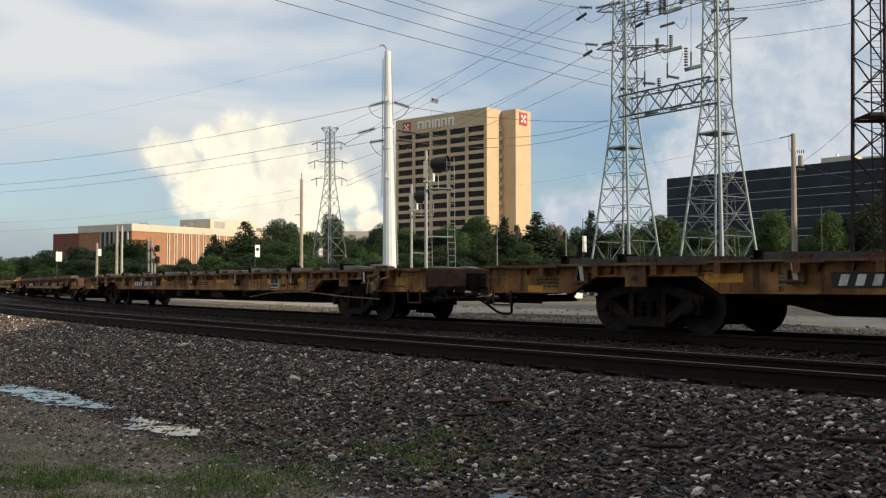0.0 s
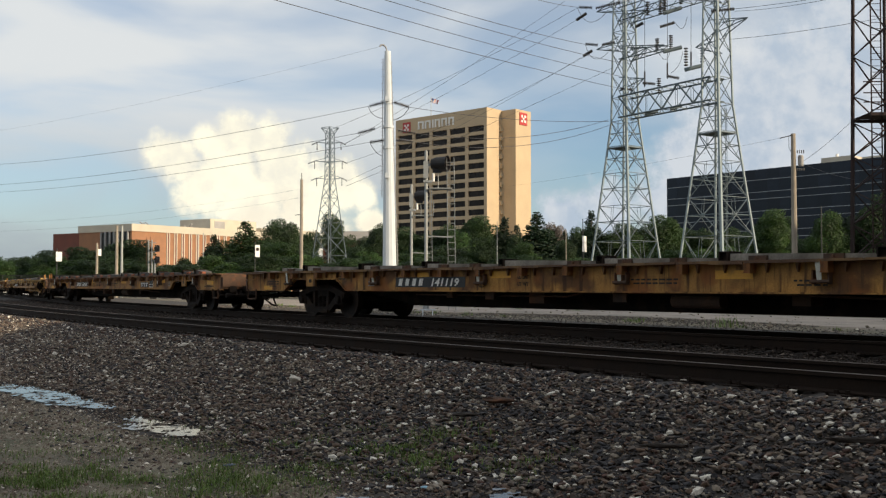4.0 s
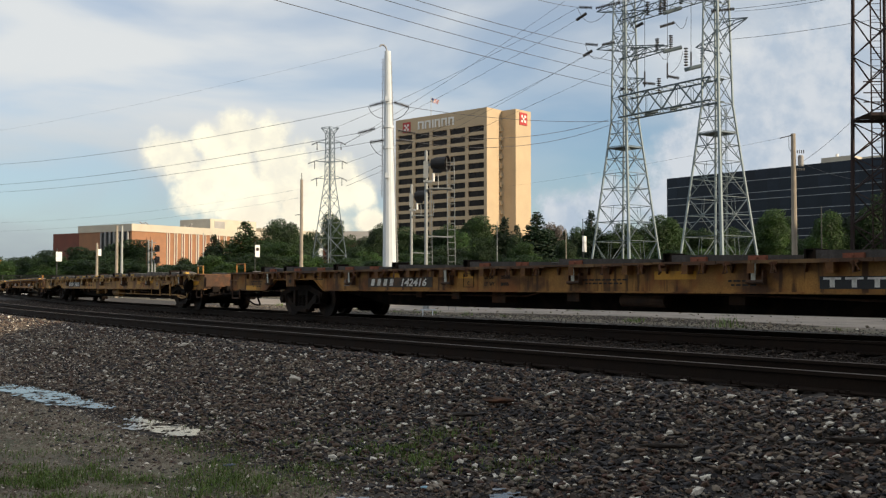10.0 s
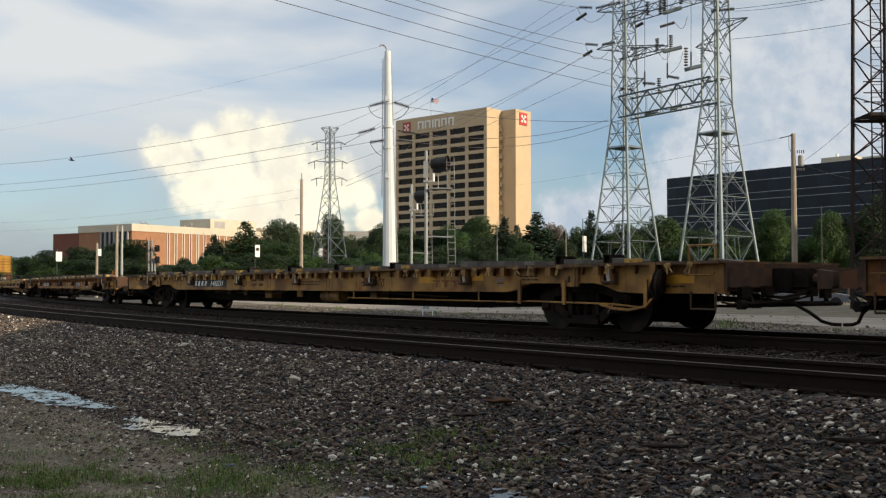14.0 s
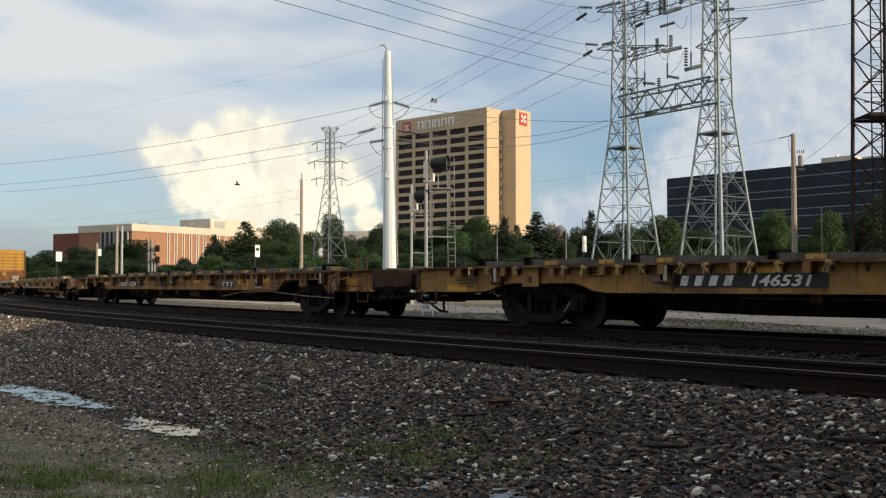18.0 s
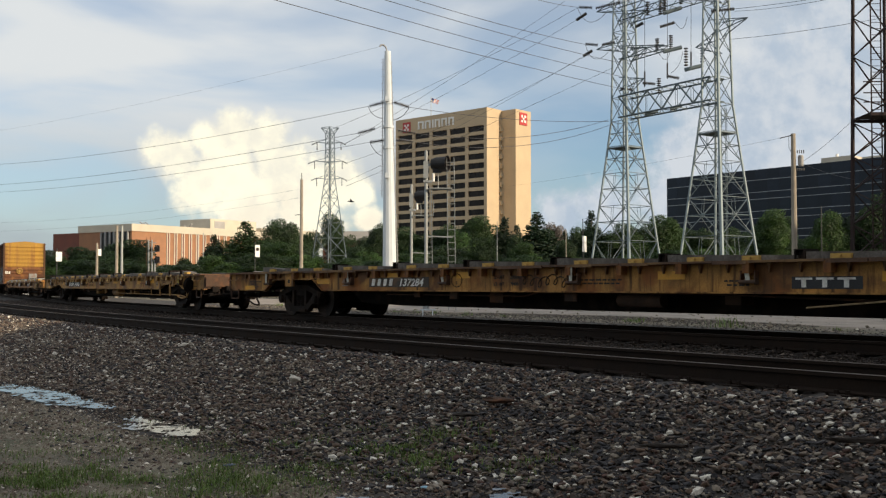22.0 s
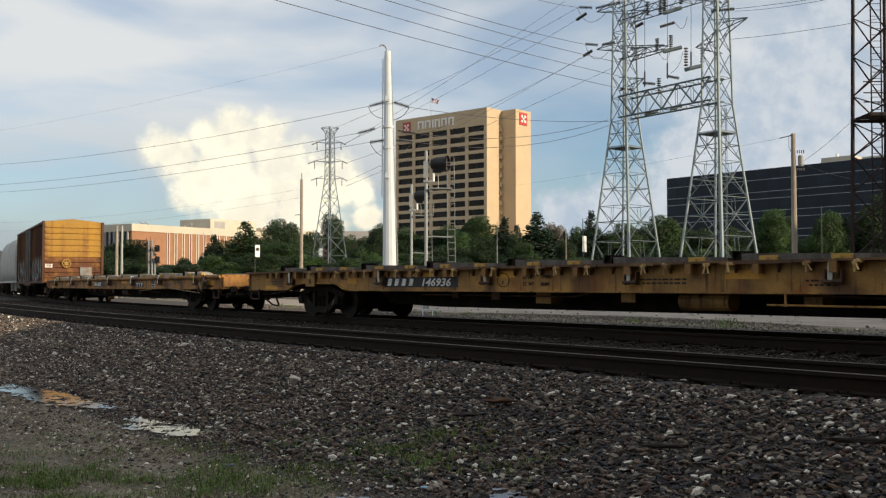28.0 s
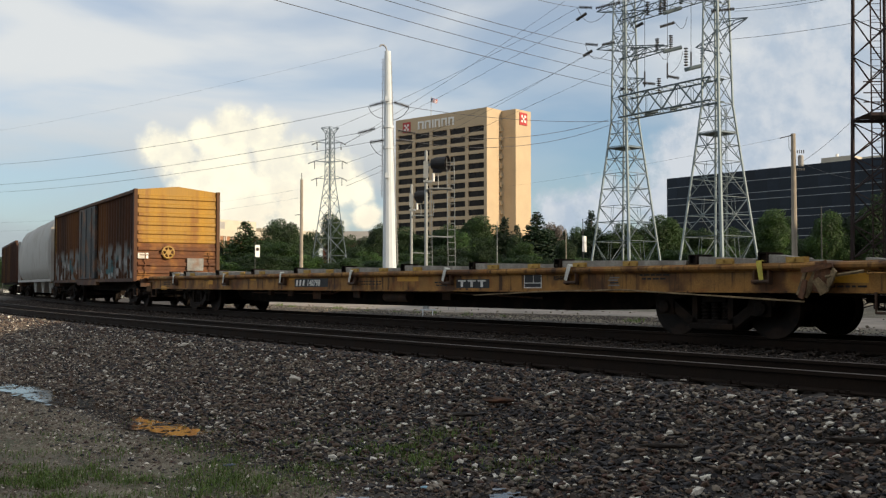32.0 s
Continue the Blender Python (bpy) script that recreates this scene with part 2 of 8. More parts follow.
def build_shade_building():
    """Plain long block, added out of view sunward to shade the near tracks."""
    bm = BM()
    a, b = Vector((25.0, -26.2, 0)), Vector((42.4, 48.4, 0))
    d = Vector((26, -6, 0))
    lo = [bm.verts.new((p.x, p.y, -1.0)) for p in (a, b, b + d, a + d)]
    hi = [bm.verts.new((p.x, p.y, 15.0)) for p in (a, b, b + d, a + d)]
    for i in range(4):
        bm.faces.new((lo[i], lo[(i + 1) % 4], hi[(i + 1) % 4], hi[i]))
    bm.faces.new(hi)
    thing("wall_warehouse", bm, M["brick"], "unseen plain block added to shade the near tracks", "building", kind="structure")
    # unseen dark wall added behind the viewer, cutting sky light on the right
    bm = BM()
    a, b = on_track(10, 25), on_track(62, 25)
    d = (b - a).normalized()
    back = Vector((d.y, -d.x, 0)) * 4
    box_pts = (a, b, b + back, a + back)
    lo = [bm.verts.new((p.x, p.y, -1.0)) for p in box_pts]
    hi = [bm.verts.new((p.x, p.y, 15.0)) for p in box_pts]
    for i in range(4):
        bm.faces.new((lo[i], lo[(i + 1) % 4], hi[(i + 1) % 4], hi[i]))
    bm.faces.new(hi)
    thing("wall_behind", bm, M["timber"], "unseen dark wall added behind the viewer to block sky light", "wall", kind="structure")


build_shade_building()


def build_road():
    bm = BM()
    prev = None
    for s in range(-160, 50, 2):
        bay = 3.2 * max(0.0, 1 - abs(s + 10) / 11) ** 0.6 - (0.9 if s > 2 else 0.0) + 0.2 * math.sin(s * 0.7)      # worn, bayed near edge
        row = [bm.verts.new((*on_track(s, w).xy, -0.46 + dz)) for w, dz in ((-13.4 - bay, -0.1), (-13.45 - bay, 0.0), (-21.5, 0.02), (-21.55, -0.1))]
        if prev:
            for k in range(3):
                bm.faces.new((prev[k], prev[k + 1], row[k + 1], row[k]))
        prev = row
    thing("road", bm, M["concrete"], "pale worn concrete access road beyond the tracks", "road", kind="structure")


build_road()


def stone_shapes(n, seed, small=False):
    """Low angular stones as (vertices, triangles)."""
    rnd = np.random.RandomState(seed)
    if small:
        base = np.array([(1, 0, 0), (-1, 0, 0), (0, 1, 0), (0, -1, 0), (0, 0, 1), (0, 0, -1)], float)
        tri = np.array([(0, 2, 4), (2, 1, 4), (1, 3, 4), (3, 0, 4), (2, 0, 5), (1, 2, 5), (3, 1, 5), (0, 3, 5)])
    else:
        bm = BM()
        bmesh.ops.create_icosphere(bm, subdivisions=1, radius=1.0)
        base = np.array([v.co[:] for v in bm.verts])
        tri = np.array([[v.index for v in f.verts] for f in bm.faces])
        bm.free()
    out = []
    for _ in range(n):
        v = base * rnd.uniform(0.55, 1.2, (len(base), 1))
        for _cut in range(5):      # flat broken faces
            d = rnd.normal(size=3)
            d /= np.linalg.norm(d)
            k = v @ d
            v = v - np.maximum(k - rnd.uniform(0.28, 0.6), 0)[:, None] * d
        v = v * np.array([rnd.uniform(0.9, 1.5), rnd.uniform(0.7, 1.15), rnd.uniform(0.45, 0.8)])
        out.append(v)
    return out, tri


def scatter(name, places, sizes, mat, label, seed, small=False, squash=None):
    """Stones joined into one mesh; places is (n, 3)."""
    rnd = np.random.RandomState(seed)
    shapes, tri = stone_shapes(16, seed, small)
    n, nv = len(places), len(shapes[0])
    which = rnd.randint(0, 16, n)
    verts = np.array(shapes)[which] * sizes[:, None, None]
    ang = rnd.uniform(0, math.tau, n)
    c, s = np.cos(ang)[:, None], np.sin(ang)[:, None]
    x, y = verts[..., 0] * c - verts[..., 1] * s, verts[..., 0] * s + verts[..., 1] * c
    tilt = rnd.uniform(-0.35, 0.35, n)[:, None]
    z = verts[..., 2] + x * tilt
    if squash is not None:
        z = z * squash[:, None]
    verts = np.stack([x, y, z], -1) + places[:, None, :]
    faces = (tri[None] + (np.arange(n) * nv)[:, None, None]).reshape(-1, 3)
    me = bpy.data.meshes.new(name)
    me.from_pydata(verts.reshape(-1, 3).tolist(), [], faces.tolist())
    me.materials.append(mat)
    return tagged(new(name, me), label, "stones", kind="stuff")


def stone_material(name, stops, rough=0.9):
    m = bpy.data.materials.new(name)
    m.use_nodes = True
    n, l = m.node_tree.nodes, m.node_tree.links
    b = n["Principled BSDF"]
    geo = n.new("ShaderNodeNewGeometry")
    ramp = n.new("ShaderNodeValToRGB")
    ramp.color_ramp.interpolation = "CONSTANT"
    els = ramp.color_ramp.elements
    while len(els) < len(stops):
        els.new(0.5)
    for e, (p, c) in zip(els, stops):
        e.position, e.color = p, (*c, 1)
    l.new(geo.outputs["Random Per Island"], ramp.inputs[0])
    co = n.new("ShaderNodeTexCoord")
    t = n.new("ShaderNodeTexNoise")
    t.inputs["Scale"].default_value, t.inputs["Detail"].default_value = 45.0, 4.0
    l.new(co.outputs["Object"], t.inputs["Vector"])
    r = n.new("ShaderNodeMapRange")
    for i, v in enumerate((0.3, 0.7, 0.65, 1.35), 1):
        r.inputs[i].default_value = v
    l.new(t.outputs[0], r.inputs[0])
    sc = n.new("ShaderNodeVectorMath")
    sc.operation = "SCALE"
    l.new(ramp.outputs[0], sc.inputs[0])
    l.new(r.outputs[0], sc.inputs["Scale"])
    l.new(sc.outputs[0], b.inputs["Base Color"])
    b.inputs["Roughness"].default_value = rough
    bp = n.new("ShaderNodeBump")
    bp.inputs["Strength"].default_value, bp.inputs["Distance"].default_value = 0.4, 0.01
    l.new(t.outputs[0], bp.inputs["Height"])
    l.new(bp.outputs[0], b.inputs["Normal"])
    return m


M["ballast"] = stone_material("ballast_stone", ((0, (0.047, 0.043, 0.044)), (0.20, (0.100, 0.078, 0.064)), (0.37, (0.026, 0.025, 0.028)), (0.53, (0.120, 0.078, 0.054)),
                                                (0.67, (0.165, 0.128, 0.095)), (0.79, (0.085, 0.046, 0.034)), (0.875, (0.29, 0.245, 0.19)), (0.950, (0.70, 0.65, 0.56))))
M["grit"] = stone_material("fine_grit", ((0, (0.195, 0.160, 0.115)), (0.3, (0.140, 0.112, 0.080)), (0.6, (0.260, 0.218, 0.160)), (0.85, (0.35, 0.295, 0.222)), (0.96, (0.60, 0.54, 0.44))))
M["chippings"] = stone_material("dusty_chippings", ((0, (0.20, 0.155, 0.115)), (0.3, (0.15, 0.10, 0.075)), (0.55, (0.27, 0.22, 0.165)), (0.8, (0.38, 0.32, 0.25)), (0.94, (0.62, 0.56, 0.47))))
M["ballast_far"] = stone_material("brown_ballast", ((0, (0.075, 0.062, 0.052)), (0.25, (0.11, 0.09, 0.072)), (0.5, (0.055, 0.047, 0.04)), (0.7, (0.14, 0.115, 0.09)), (0.92, (0.22, 0.185, 0.15))))
M["ballast_dark"] = stone_material("dark_brown_ballast", ((0, (0.028, 0.020, 0.015)), (0.3, (0.040, 0.028, 0.021)), (0.6, (0.020, 0.015, 0.012)), (0.8, (0.065, 0.046, 0.034)), (0.96, (0.16, 0.125, 0.10))))


def track_arrays(s, w):
    """on_track for arrays."""
    grid = np.array([[*on_track(i * 0.5).xy, heading(i * 0.5)] for i in range(-400, 161)])
    k = s / 0.5 + 400
    i = np.floor(k).astype(int)
    f = (k - i)[:, None]
    p = grid[i] * (1 - f) + grid[i + 1] * f
    return np.stack([p[:, 0] - np.sin(p[:, 2]) * w, p[:, 1] - np.cos(p[:, 2]) * w], -1)


def ground_z(w, p):
    z = np.array([profile_height(x) for x in w])
    return z


PUDDLES = (((-6.35, 14.75), (-5.71, 14.2), (-5.14, 13.75), (-4.54, 12.92), (-3.87, 12.06), (-3.72, 11.52), (-4.16, 11.75), (-4.6, 12.05), (-5.38, 12.98), (-6.1, 13.9)),
           ((-3.43, 10.81), (-3.31, 11.14), (-2.87, 10.70), (-2.5, 10.27), (-2.26, 9.97), (-2.33, 9.60), (-2.63, 9.57), (-3.04, 10.02)),
           ((-0.86, 6.86), (-0.30, 6.92), (-0.05, 6.72), (-0.40, 6.62), (-0.90, 6.66)),
           ((0.30, 6.72), (0.52, 6.74), (0.56, 6.50), (0.30, 6.50)))


def inside(outline, x, y):
    hit = False
    for (x0, y0), (x1, y1) in zip(outline, outline[1:] + outline[:1]):
        if (y0 > y) != (y1 > y) and x < (x1 - x0) * (y - y0) / (y1 - y0) + x0:
            hit = not hit
    return hit


def lay_stones():
    rnd = np.random.RandomState(5)
    near = NEAR_OFFSET

    def bed(n, s0, s1, w0, w1, size0, size1, seed, name, mat, label, lift=0.25, power=1.0, pile=0.0, small=False):
        s = s0 + (s1 - s0) * rnd.rand(n) ** power
        w = w0 + (w1 - w0) * rnd.rand(n)
        p = track_arrays(s, w)
        wet = np.array([any(inside(o, x, y) for o in PUDDLES) for x, y in p])
        patch = np.array([noise.noise(Vector((x * 3.1, y * 3.1, 2))) for x, y in p])
        keep = ~wet | (patch + rnd.uniform(-0.4, 0.4, n) > 0.02)
        s, w, p, wet = s[keep], w[keep], p[keep], wet[keep]
        size = (size0 + (size1 - size0) * rnd.rand(len(w)) ** 1.5) * np.where(rnd.rand(len(w)) < 0.05, 1.35, 1.0)
        z = ground_z(w, p) + size * lift + pile * rnd.rand(len(w))
        z = np.where(wet & (z < -0.64), -0.678, z)
        return scatter(name, np.column_stack([p, z]), size, mat, label, seed, small, np.where(wet, 0.75, 1.0))

    b = M["ballast"]
    side, between = "loose grey and brown crushed ballast stone beside the track", "crushed ballast stone between the two tracks"
    bed(50000, -12, 19, near + 0.95, near + 4.5, 0.020, 0.046, 1, "ballast", b, side, 0.3, 1.0, 0.035)
    bed(40000, 2, 19, near + 0.95, near + 4.9, 0.012, 0.028, 11, "ballast", b, side, 0.3, 1.0, 0.03, small=True)
    bed(17000, -48, -13, near + 0.95, near + 4.6, 0.028, 0.052, 2, "ballast", b, side, 0.3, 1.0, 0.03)
    bed(20000, -16, 9.5, near + 1.9, near + 4.7, 0.012, 0.032, 12, "ballast", M["chippings"], "pale dusty chippings among the ballast", 0.5, 1.0, 0.05, small=True)
    bed(22000, -20, 20, 0.9, near - 0.85, 0.022, 0.046, 3, "ballast", M["ballast_dark"], between, 0.3, 1.0, 0.055, small=True)
    bed(7000, -50, -20, 0.9, near - 0.85, 0.035, 0.06, 4, "ballast", M["ballast_dark"], between, 0.3, 1.0, 0.055, small=True)
    bed(9000, -14, 20, near - 0.7, near + 0.7, 0.025, 0.045, 5, "ballast", M["ballast_dark"], "crushed ballast stone between the rails", 0.3, 1.0, 0.05, small=True)
    bed(16000, -45, 22, -13.3, -0.9, 0.03, 0.06, 6, "ballast", M["ballast_far"], "crushed ballast stone on the far side of the track", small=True)
    bed(4500, -19, 0, -16.9, -13.2, 0.03, 0.06, 13, "ballast", M["ballast_far"], "crushed ballast stone on the far side of the track", small=True)
    bed(80000, -1, 18, near + 3.7, near + 8.8, 0.006, 0.022, 7, "gravel_grit", M["grit"], "fine pale grit pressed into damp earth", 0.1, small=True)
    bed(5500, -2, 18, near + 4.1, near + 5.9, 0.014, 0.034, 8, "ballast", b, "scattered ballast stones on the earth", 0.1)
    bed(12000, -6, 18, near + 4.1, near + 6.0, 0.012, 0.030, 14, "ballast", M["chippings"], "pale dusty chippings on the earth", 0.1, small=True)
    bed(4500, -6, 18, near + 6.0, near + 8.8, 0.012, 0.030, 9, "ballast", M["chippings"], "scattered stones on the earth", 0.1)


lay_stones()


def lay_single_stones():
    """The larger stones that stand out, each its own thing."""
    shapes, tri = stone_shapes(6, 77)
    white, flat = "white rounded stone lying on the ballast", "white flat stone lying on the gravel"
    spots = ((518, 683, 0.105, "pale buff limestone block among the ballast"), (1294, 715, 0.06, white), (1114, 706, 0.05, white), (1209, 683, 0.04, white), (1193, 704, 0.035, white), (322, 619, 0.10, flat), (96, 634, 0.09, flat),
             (1402, 703, 0.04, white), (1470, 755, 0.05, white), (1395, 742, 0.035, white), (365, 712, 0.045, white), (402, 694, 0.045, white), (262, 808, 0.03, flat), (1227, 858, 0.035, white), (1105, 846, 0.03, flat), (1480, 822, 0.035, white), (1017, 874, 0.03, white))
    for k, (px, py, r, label) in enumerate(spots):
        q = on_ground(px, py)
        me = bpy.data.meshes.new("stone")
        me.from_pydata((shapes[k % 6] * r * np.array([1.25, 1, 0.85])).tolist(), [], tri.tolist())
        me.materials.append(M["pale_stone"])
        ob = tagged(new("stone", me), label, "stone", "loose pale stones")
        ob.matrix_basis = Matrix.Translation(q + Vector((0, 0, 0.045 + r * 0.3))) @ pose(0, 0, 0, 0, 0, k * 50)


M["pale_stone"] = material("pale_limestone", (0.60, 0.55, 0.47), 0.9, 0, 0.2, 8, 60, 0.4)
lay_single_stones()


def lay_ties():
    for name, off in (("track_bed_far", 0.0), ("track_bed_near", NEAR_OFFSET)):
        bed = thing(name, None, None, "creosoted timber ties carrying the rails", "track ties", kind="structure")
        bm = BM()
        box(bm, -0.11, -1.3, -0.36, 0.11, 1.3, -0.185)
        me = mesh_of("tie", bm, M["timber"])
        bm = BM()
        for y in (-0.752, 0.752):
            box(bm, -0.09, y - 0.17, -0.185, 0.09, y + 0.17, -0.172)
            for dx in (-0.05, 0.05):
                for dy in (-0.10, 0.10):
                    box(bm, dx - 0.015, y + dy - 0.015, -0.172, dx + 0.015, y + dy + 0.015, -0.135)
        me2 = mesh_of("tie_plate", bm, M["rail"])
        rnd = random.Random(3)
        for i in range(-95, 46):
            s = i * 0.54 + rnd.uniform(-0.03, 0.03)
            p = on_track(s, off)
            m = Matrix.Translation(p) @ pose(0, 0, 0, 0, 0, -math.degrees(heading(s)) + rnd.uniform(-1, 1))
            for nm, mesh in (("tie", me), ("tie_plate", me2)):
                t = new(nm, mesh)
                t.parent, t.matrix_basis = bed, m


lay_ties()


def puddle(outline, z, name="puddle"):
    """A thin sheet of standing rain water, ragged and broken by mud; outline in plan."""
    bm = BM()
    step = 0.03
    xs, ys = [p[0] for p in outline], [p[1] for p in outline]
    made = {}

    def corner(i, k):
        if (i, k) not in made:
            made[i, k] = bm.verts.new((min(xs) + i * step, min(ys) + k * step, z))
        return made[i, k]
    for i in range(-4, int((max(xs) - min(xs)) / step) + 5):
        for k in range(-4, int((max(ys) - min(ys)) / step) + 5):
            x, y = min(xs) + (i + 0.5) * step, min(ys) + (k + 0.5) * step
            wob = Vector((noise.noise(Vector((x * 2.5, y * 2.5, 0))), noise.noise(Vector((x * 2.5, y * 2.5, 9))))) * 0.16 + Vector((noise.noise(Vector((x * 8, y * 8, 2))), noise.noise(Vector((x * 8, y * 8, 4))))) * 0.14
            mud = noise.noise(Vector((x * 2.2, y * 2.2, 5))) * 0.6 + noise.noise(Vector((x * 6, y * 6, 1))) * 0.55 + noise.noise(Vector((x * 14, y * 14, 7))) * 0.45
            if inside(outline, x + wob.x, y + wob.y) and mud < 0.14:
                bm.faces.new((corner(i, k), corner(i + 1, k), corner(i + 1, k + 1), corner(i, k + 1)))
    return thing(name, bm, M["water"], "shallow rain puddle on the gravel, reflecting the sky", "puddle", "rain puddles", kind="structure")


def water_material():
    m = bpy.data.materials.new("rain_water")
    m.use_nodes = True
    b = m.node_tree.nodes["Principled BSDF"]
    b.inputs["Base Color"].default_value = (0.03, 0.028, 0.024, 1)
    b.inputs["Roughness"].default_value = 0.07
    b.inputs["IOR"].default_value = 1.33
    b.inputs["Specular IOR Level"].default_value = 0.5
    return m


M["water"] = water_material()

for outline, z in zip(PUDDLES, (-0.672, -0.674, -0.684, -0.615)):
    puddle(outline, z)


def grass():
    """Thin tufts of grass on the damp earth: blades of three joints, joined as one."""
    rnd = np.random.RandomState(9)
    centres = []
    for cx, cy, sx, sy, n in ((50, 862, 90, 26, 650), (240, 858, 130, 22, 500), (430, 848, 90, 34, 650), (640, 802, 110, 24, 480), (790, 790, 60, 18, 130), (120, 800, 130, 26, 150), (330, 800, 110, 22, 110), (600, 850, 90, 18, 90), (400, 790, 30, 14, 60), (900, 815, 60, 16, 40)):
        for _ in range(n):
            px, py = rnd.normal(cx, sx), rnd.normal(cy, sy)
            if 735 < py < 905:
                q = on_ground(px, py)
                centres.append((q.x, q.y))
    verts, faces = [], []
    for cx, cy in centres:
        if noise.noise(Vector((cx * 2.6, cy * 2.6, 4))) < 0.0:
            continue
        w = -(cx * 0.811 + (cy - D0) * 0.585)
        z0 = profile_height(w) - 0.01
        for _ in range(rnd.randint(3, 13)):
            a = rnd.uniform(0, math.tau)
            bx, by = cx + rnd.normal(0, 0.06), cy + rnd.normal(0, 0.06)
            h, lean, wd = rnd.uniform(0.015, 0.075), rnd.uniform(0.01, 0.06), rnd.uniform(0.002, 0.004)
            ux, uy = math.cos(a), math.sin(a)
            k = len(verts)
            for f, ww in ((0, wd), (0.55, wd * 0.8)):
                for sg in (-1, 1):
                    verts.append((bx + ux * lean * f * f - uy * ww * sg, by + uy * lean * f * f + ux * ww * sg, z0 + h * f))
            verts.append((bx + ux * lean, by + uy * lean, z0 + h))
            faces += [(k, k + 1, k + 3, k + 2), (k + 2, k + 3, k + 4)]
    me = bpy.data.meshes.new("grass")
    me.from_pydata(verts, [], faces)
    me.materials.append(M["grass"])
    tagged(new("grass", me), "sparse short green grass on damp gravelly earth", "grass", kind="stuff")


M["grass"] = stone_material("grass_blades", ((0, (0.105, 0.175, 0.026)), (0.3, (0.135, 0.215, 0.032)), (0.6, (0.085, 0.14, 0.024)), (0.85, (0.17, 0.18, 0.055))), 0.7)
grass()


def litter():
    def scrap(name, x, y, z, sx, sy, sz, mat, label, rz):
        bm = BM()
        bmesh.ops.create_icosphere(bm, subdivisions=2, radius=1.0)
        for v in bm.verts:
            k = 1 + 0.5 * noise.noise(v.co * 2 + Vector((x, y, 0)))
            v.co = Vector((v.co.x * sx * k, v.co.y * sy * k, v.co.z * sz * k))
        ob = thing(name, bm, mat, label, "litter")
        ob.matrix_basis = pose(x, y, z, 0, 0, rz)
    for name, px, py, sx, sy, sz, mat, label, rz in (
            ("scrap_paper", 752, 870, 0.035, 0.02, 0.012, "blue_litter", "crumpled pale blue wrapper on the stones", 10), ("scrap_paper", 405, 829, 0.05, 0.03, 0.01, "dark_litter", "flattened dark blue packet on the earth", 30),
            ("scrap_paper", 690, 868, 0.03, 0.015, 0.008, "banner", "torn white paper scraps among wet stones", 30), ("scrap_paper", 650, 872, 0.025, 0.02, 0.008, "banner", "torn white paper scraps among wet stones", 70),
            ("bark_piece", 882, 716, 0.14, 0.05, 0.03, "rust", "rust-brown splintered wood scrap on the ballast", -10), ("bark_piece", 822, 740, 0.12, 0.03, 0.02, "timber", "dark splintered wood scrap on the ballast", 5),
            ("tie_splinter", 1178, 797, 0.17, 0.025, 0.02, "timber", "long dark timber splinter on the ballast", -8), ("tie_splinter", 1525, 788, 0.2, 0.02, 0.02, "timber", "long dark timber splinter on the ballast", -15)):
        q = on_ground(px, py)
        scrap(name, q.x, q.y, q.z + sz * 0.6 + 0.02, sx, sy, sz, M[mat], label, rz)


M["banner"] = material("white_banner", (0.78, 0.78, 0.76), 0.8, 0, 0.05, 3, 20, 0)
M["blue_litter"] = material("pale_blue_plastic", (0.30, 0.52, 0.66), 0.5, 0, 0.1, 20, 90, 0.1)
M["dark_litter"] = material("dark_blue_packet", (0.06, 0.08, 0.13), 0.5, 0, 0.2, 20, 90, 0.1)
litter()


def far_weeds():
    """Low weed tufts and broken concrete along the edge of the access road."""
    rnd = np.random.RandomState(31)
    verts, faces = [], []
    n = 34
    s, w = rnd.uniform(-45, 12, n), rnd.choice((-13.0, -19.2, -12.2), n) + rnd.normal(0, 0.35, n)
    s[0], w[0] = -1.5, -11.5
    p = track_arrays(s, w)
    for i, (x, y) in enumerate(p):
        big = 2.6 if i == 0 else rnd.uniform(0.5, 1.4)
        z0 = profile_height(w[i]) + (0.03 if w[i] < -13.3 else 0)
        for _ in range(int(22 * big)):
            a = rnd.uniform(0, math.tau)
            bx, by = x + rnd.normal(0, 0.10 * big), y + rnd.normal(0, 0.10 * big)
            h, lean, wd = rnd.uniform(0.05, 0.16) * big, rnd.uniform(0.02, 0.12) * big, rnd.uniform(0.006, 0.014)
            ux, uy = math.cos(a), math.sin(a)
            k = len(verts)
            for f, ww in ((0, wd), (0.55, wd)):
                for sg in (-1, 1):
                    verts.append((bx + ux * lean * f * f - uy * ww * sg, by + uy * lean * f * f + ux * ww * sg, z0 + h * f))
            verts.append((bx + ux * lean, by + uy * lean, z0 + h))
            faces += [(k, k + 1, k + 3, k + 2), (k + 2, k + 3, k + 4)]
    me = bpy.data.meshes.new("weeds")
    me.from_pydata(verts, [], faces)
    me.materials.append(M["grass"])
    tagged(new("weeds", me), "scattered green weed tufts beside the access road", "weeds", kind="stuff")
    n = 350
    s, w = rnd.uniform(-40, 14, n), rnd.choice((-13.2, -19.5, -16.5), n, p=(0.55, 0.3, 0.15)) + rnd.normal(0, 0.5, n)
    p = track_arrays(s, w)
    size = rnd.uniform(0.03, 0.10, n)
    z = np.array([profile_height(x) for x in w]) + np.where(w < -13.4, 0.05, 0.0) + size * 0.3
    scatter("rubble", np.column_stack([p, z]), size, M["grit"], "pale broken concrete rubble along the access road", 33, True)


far_weeds()
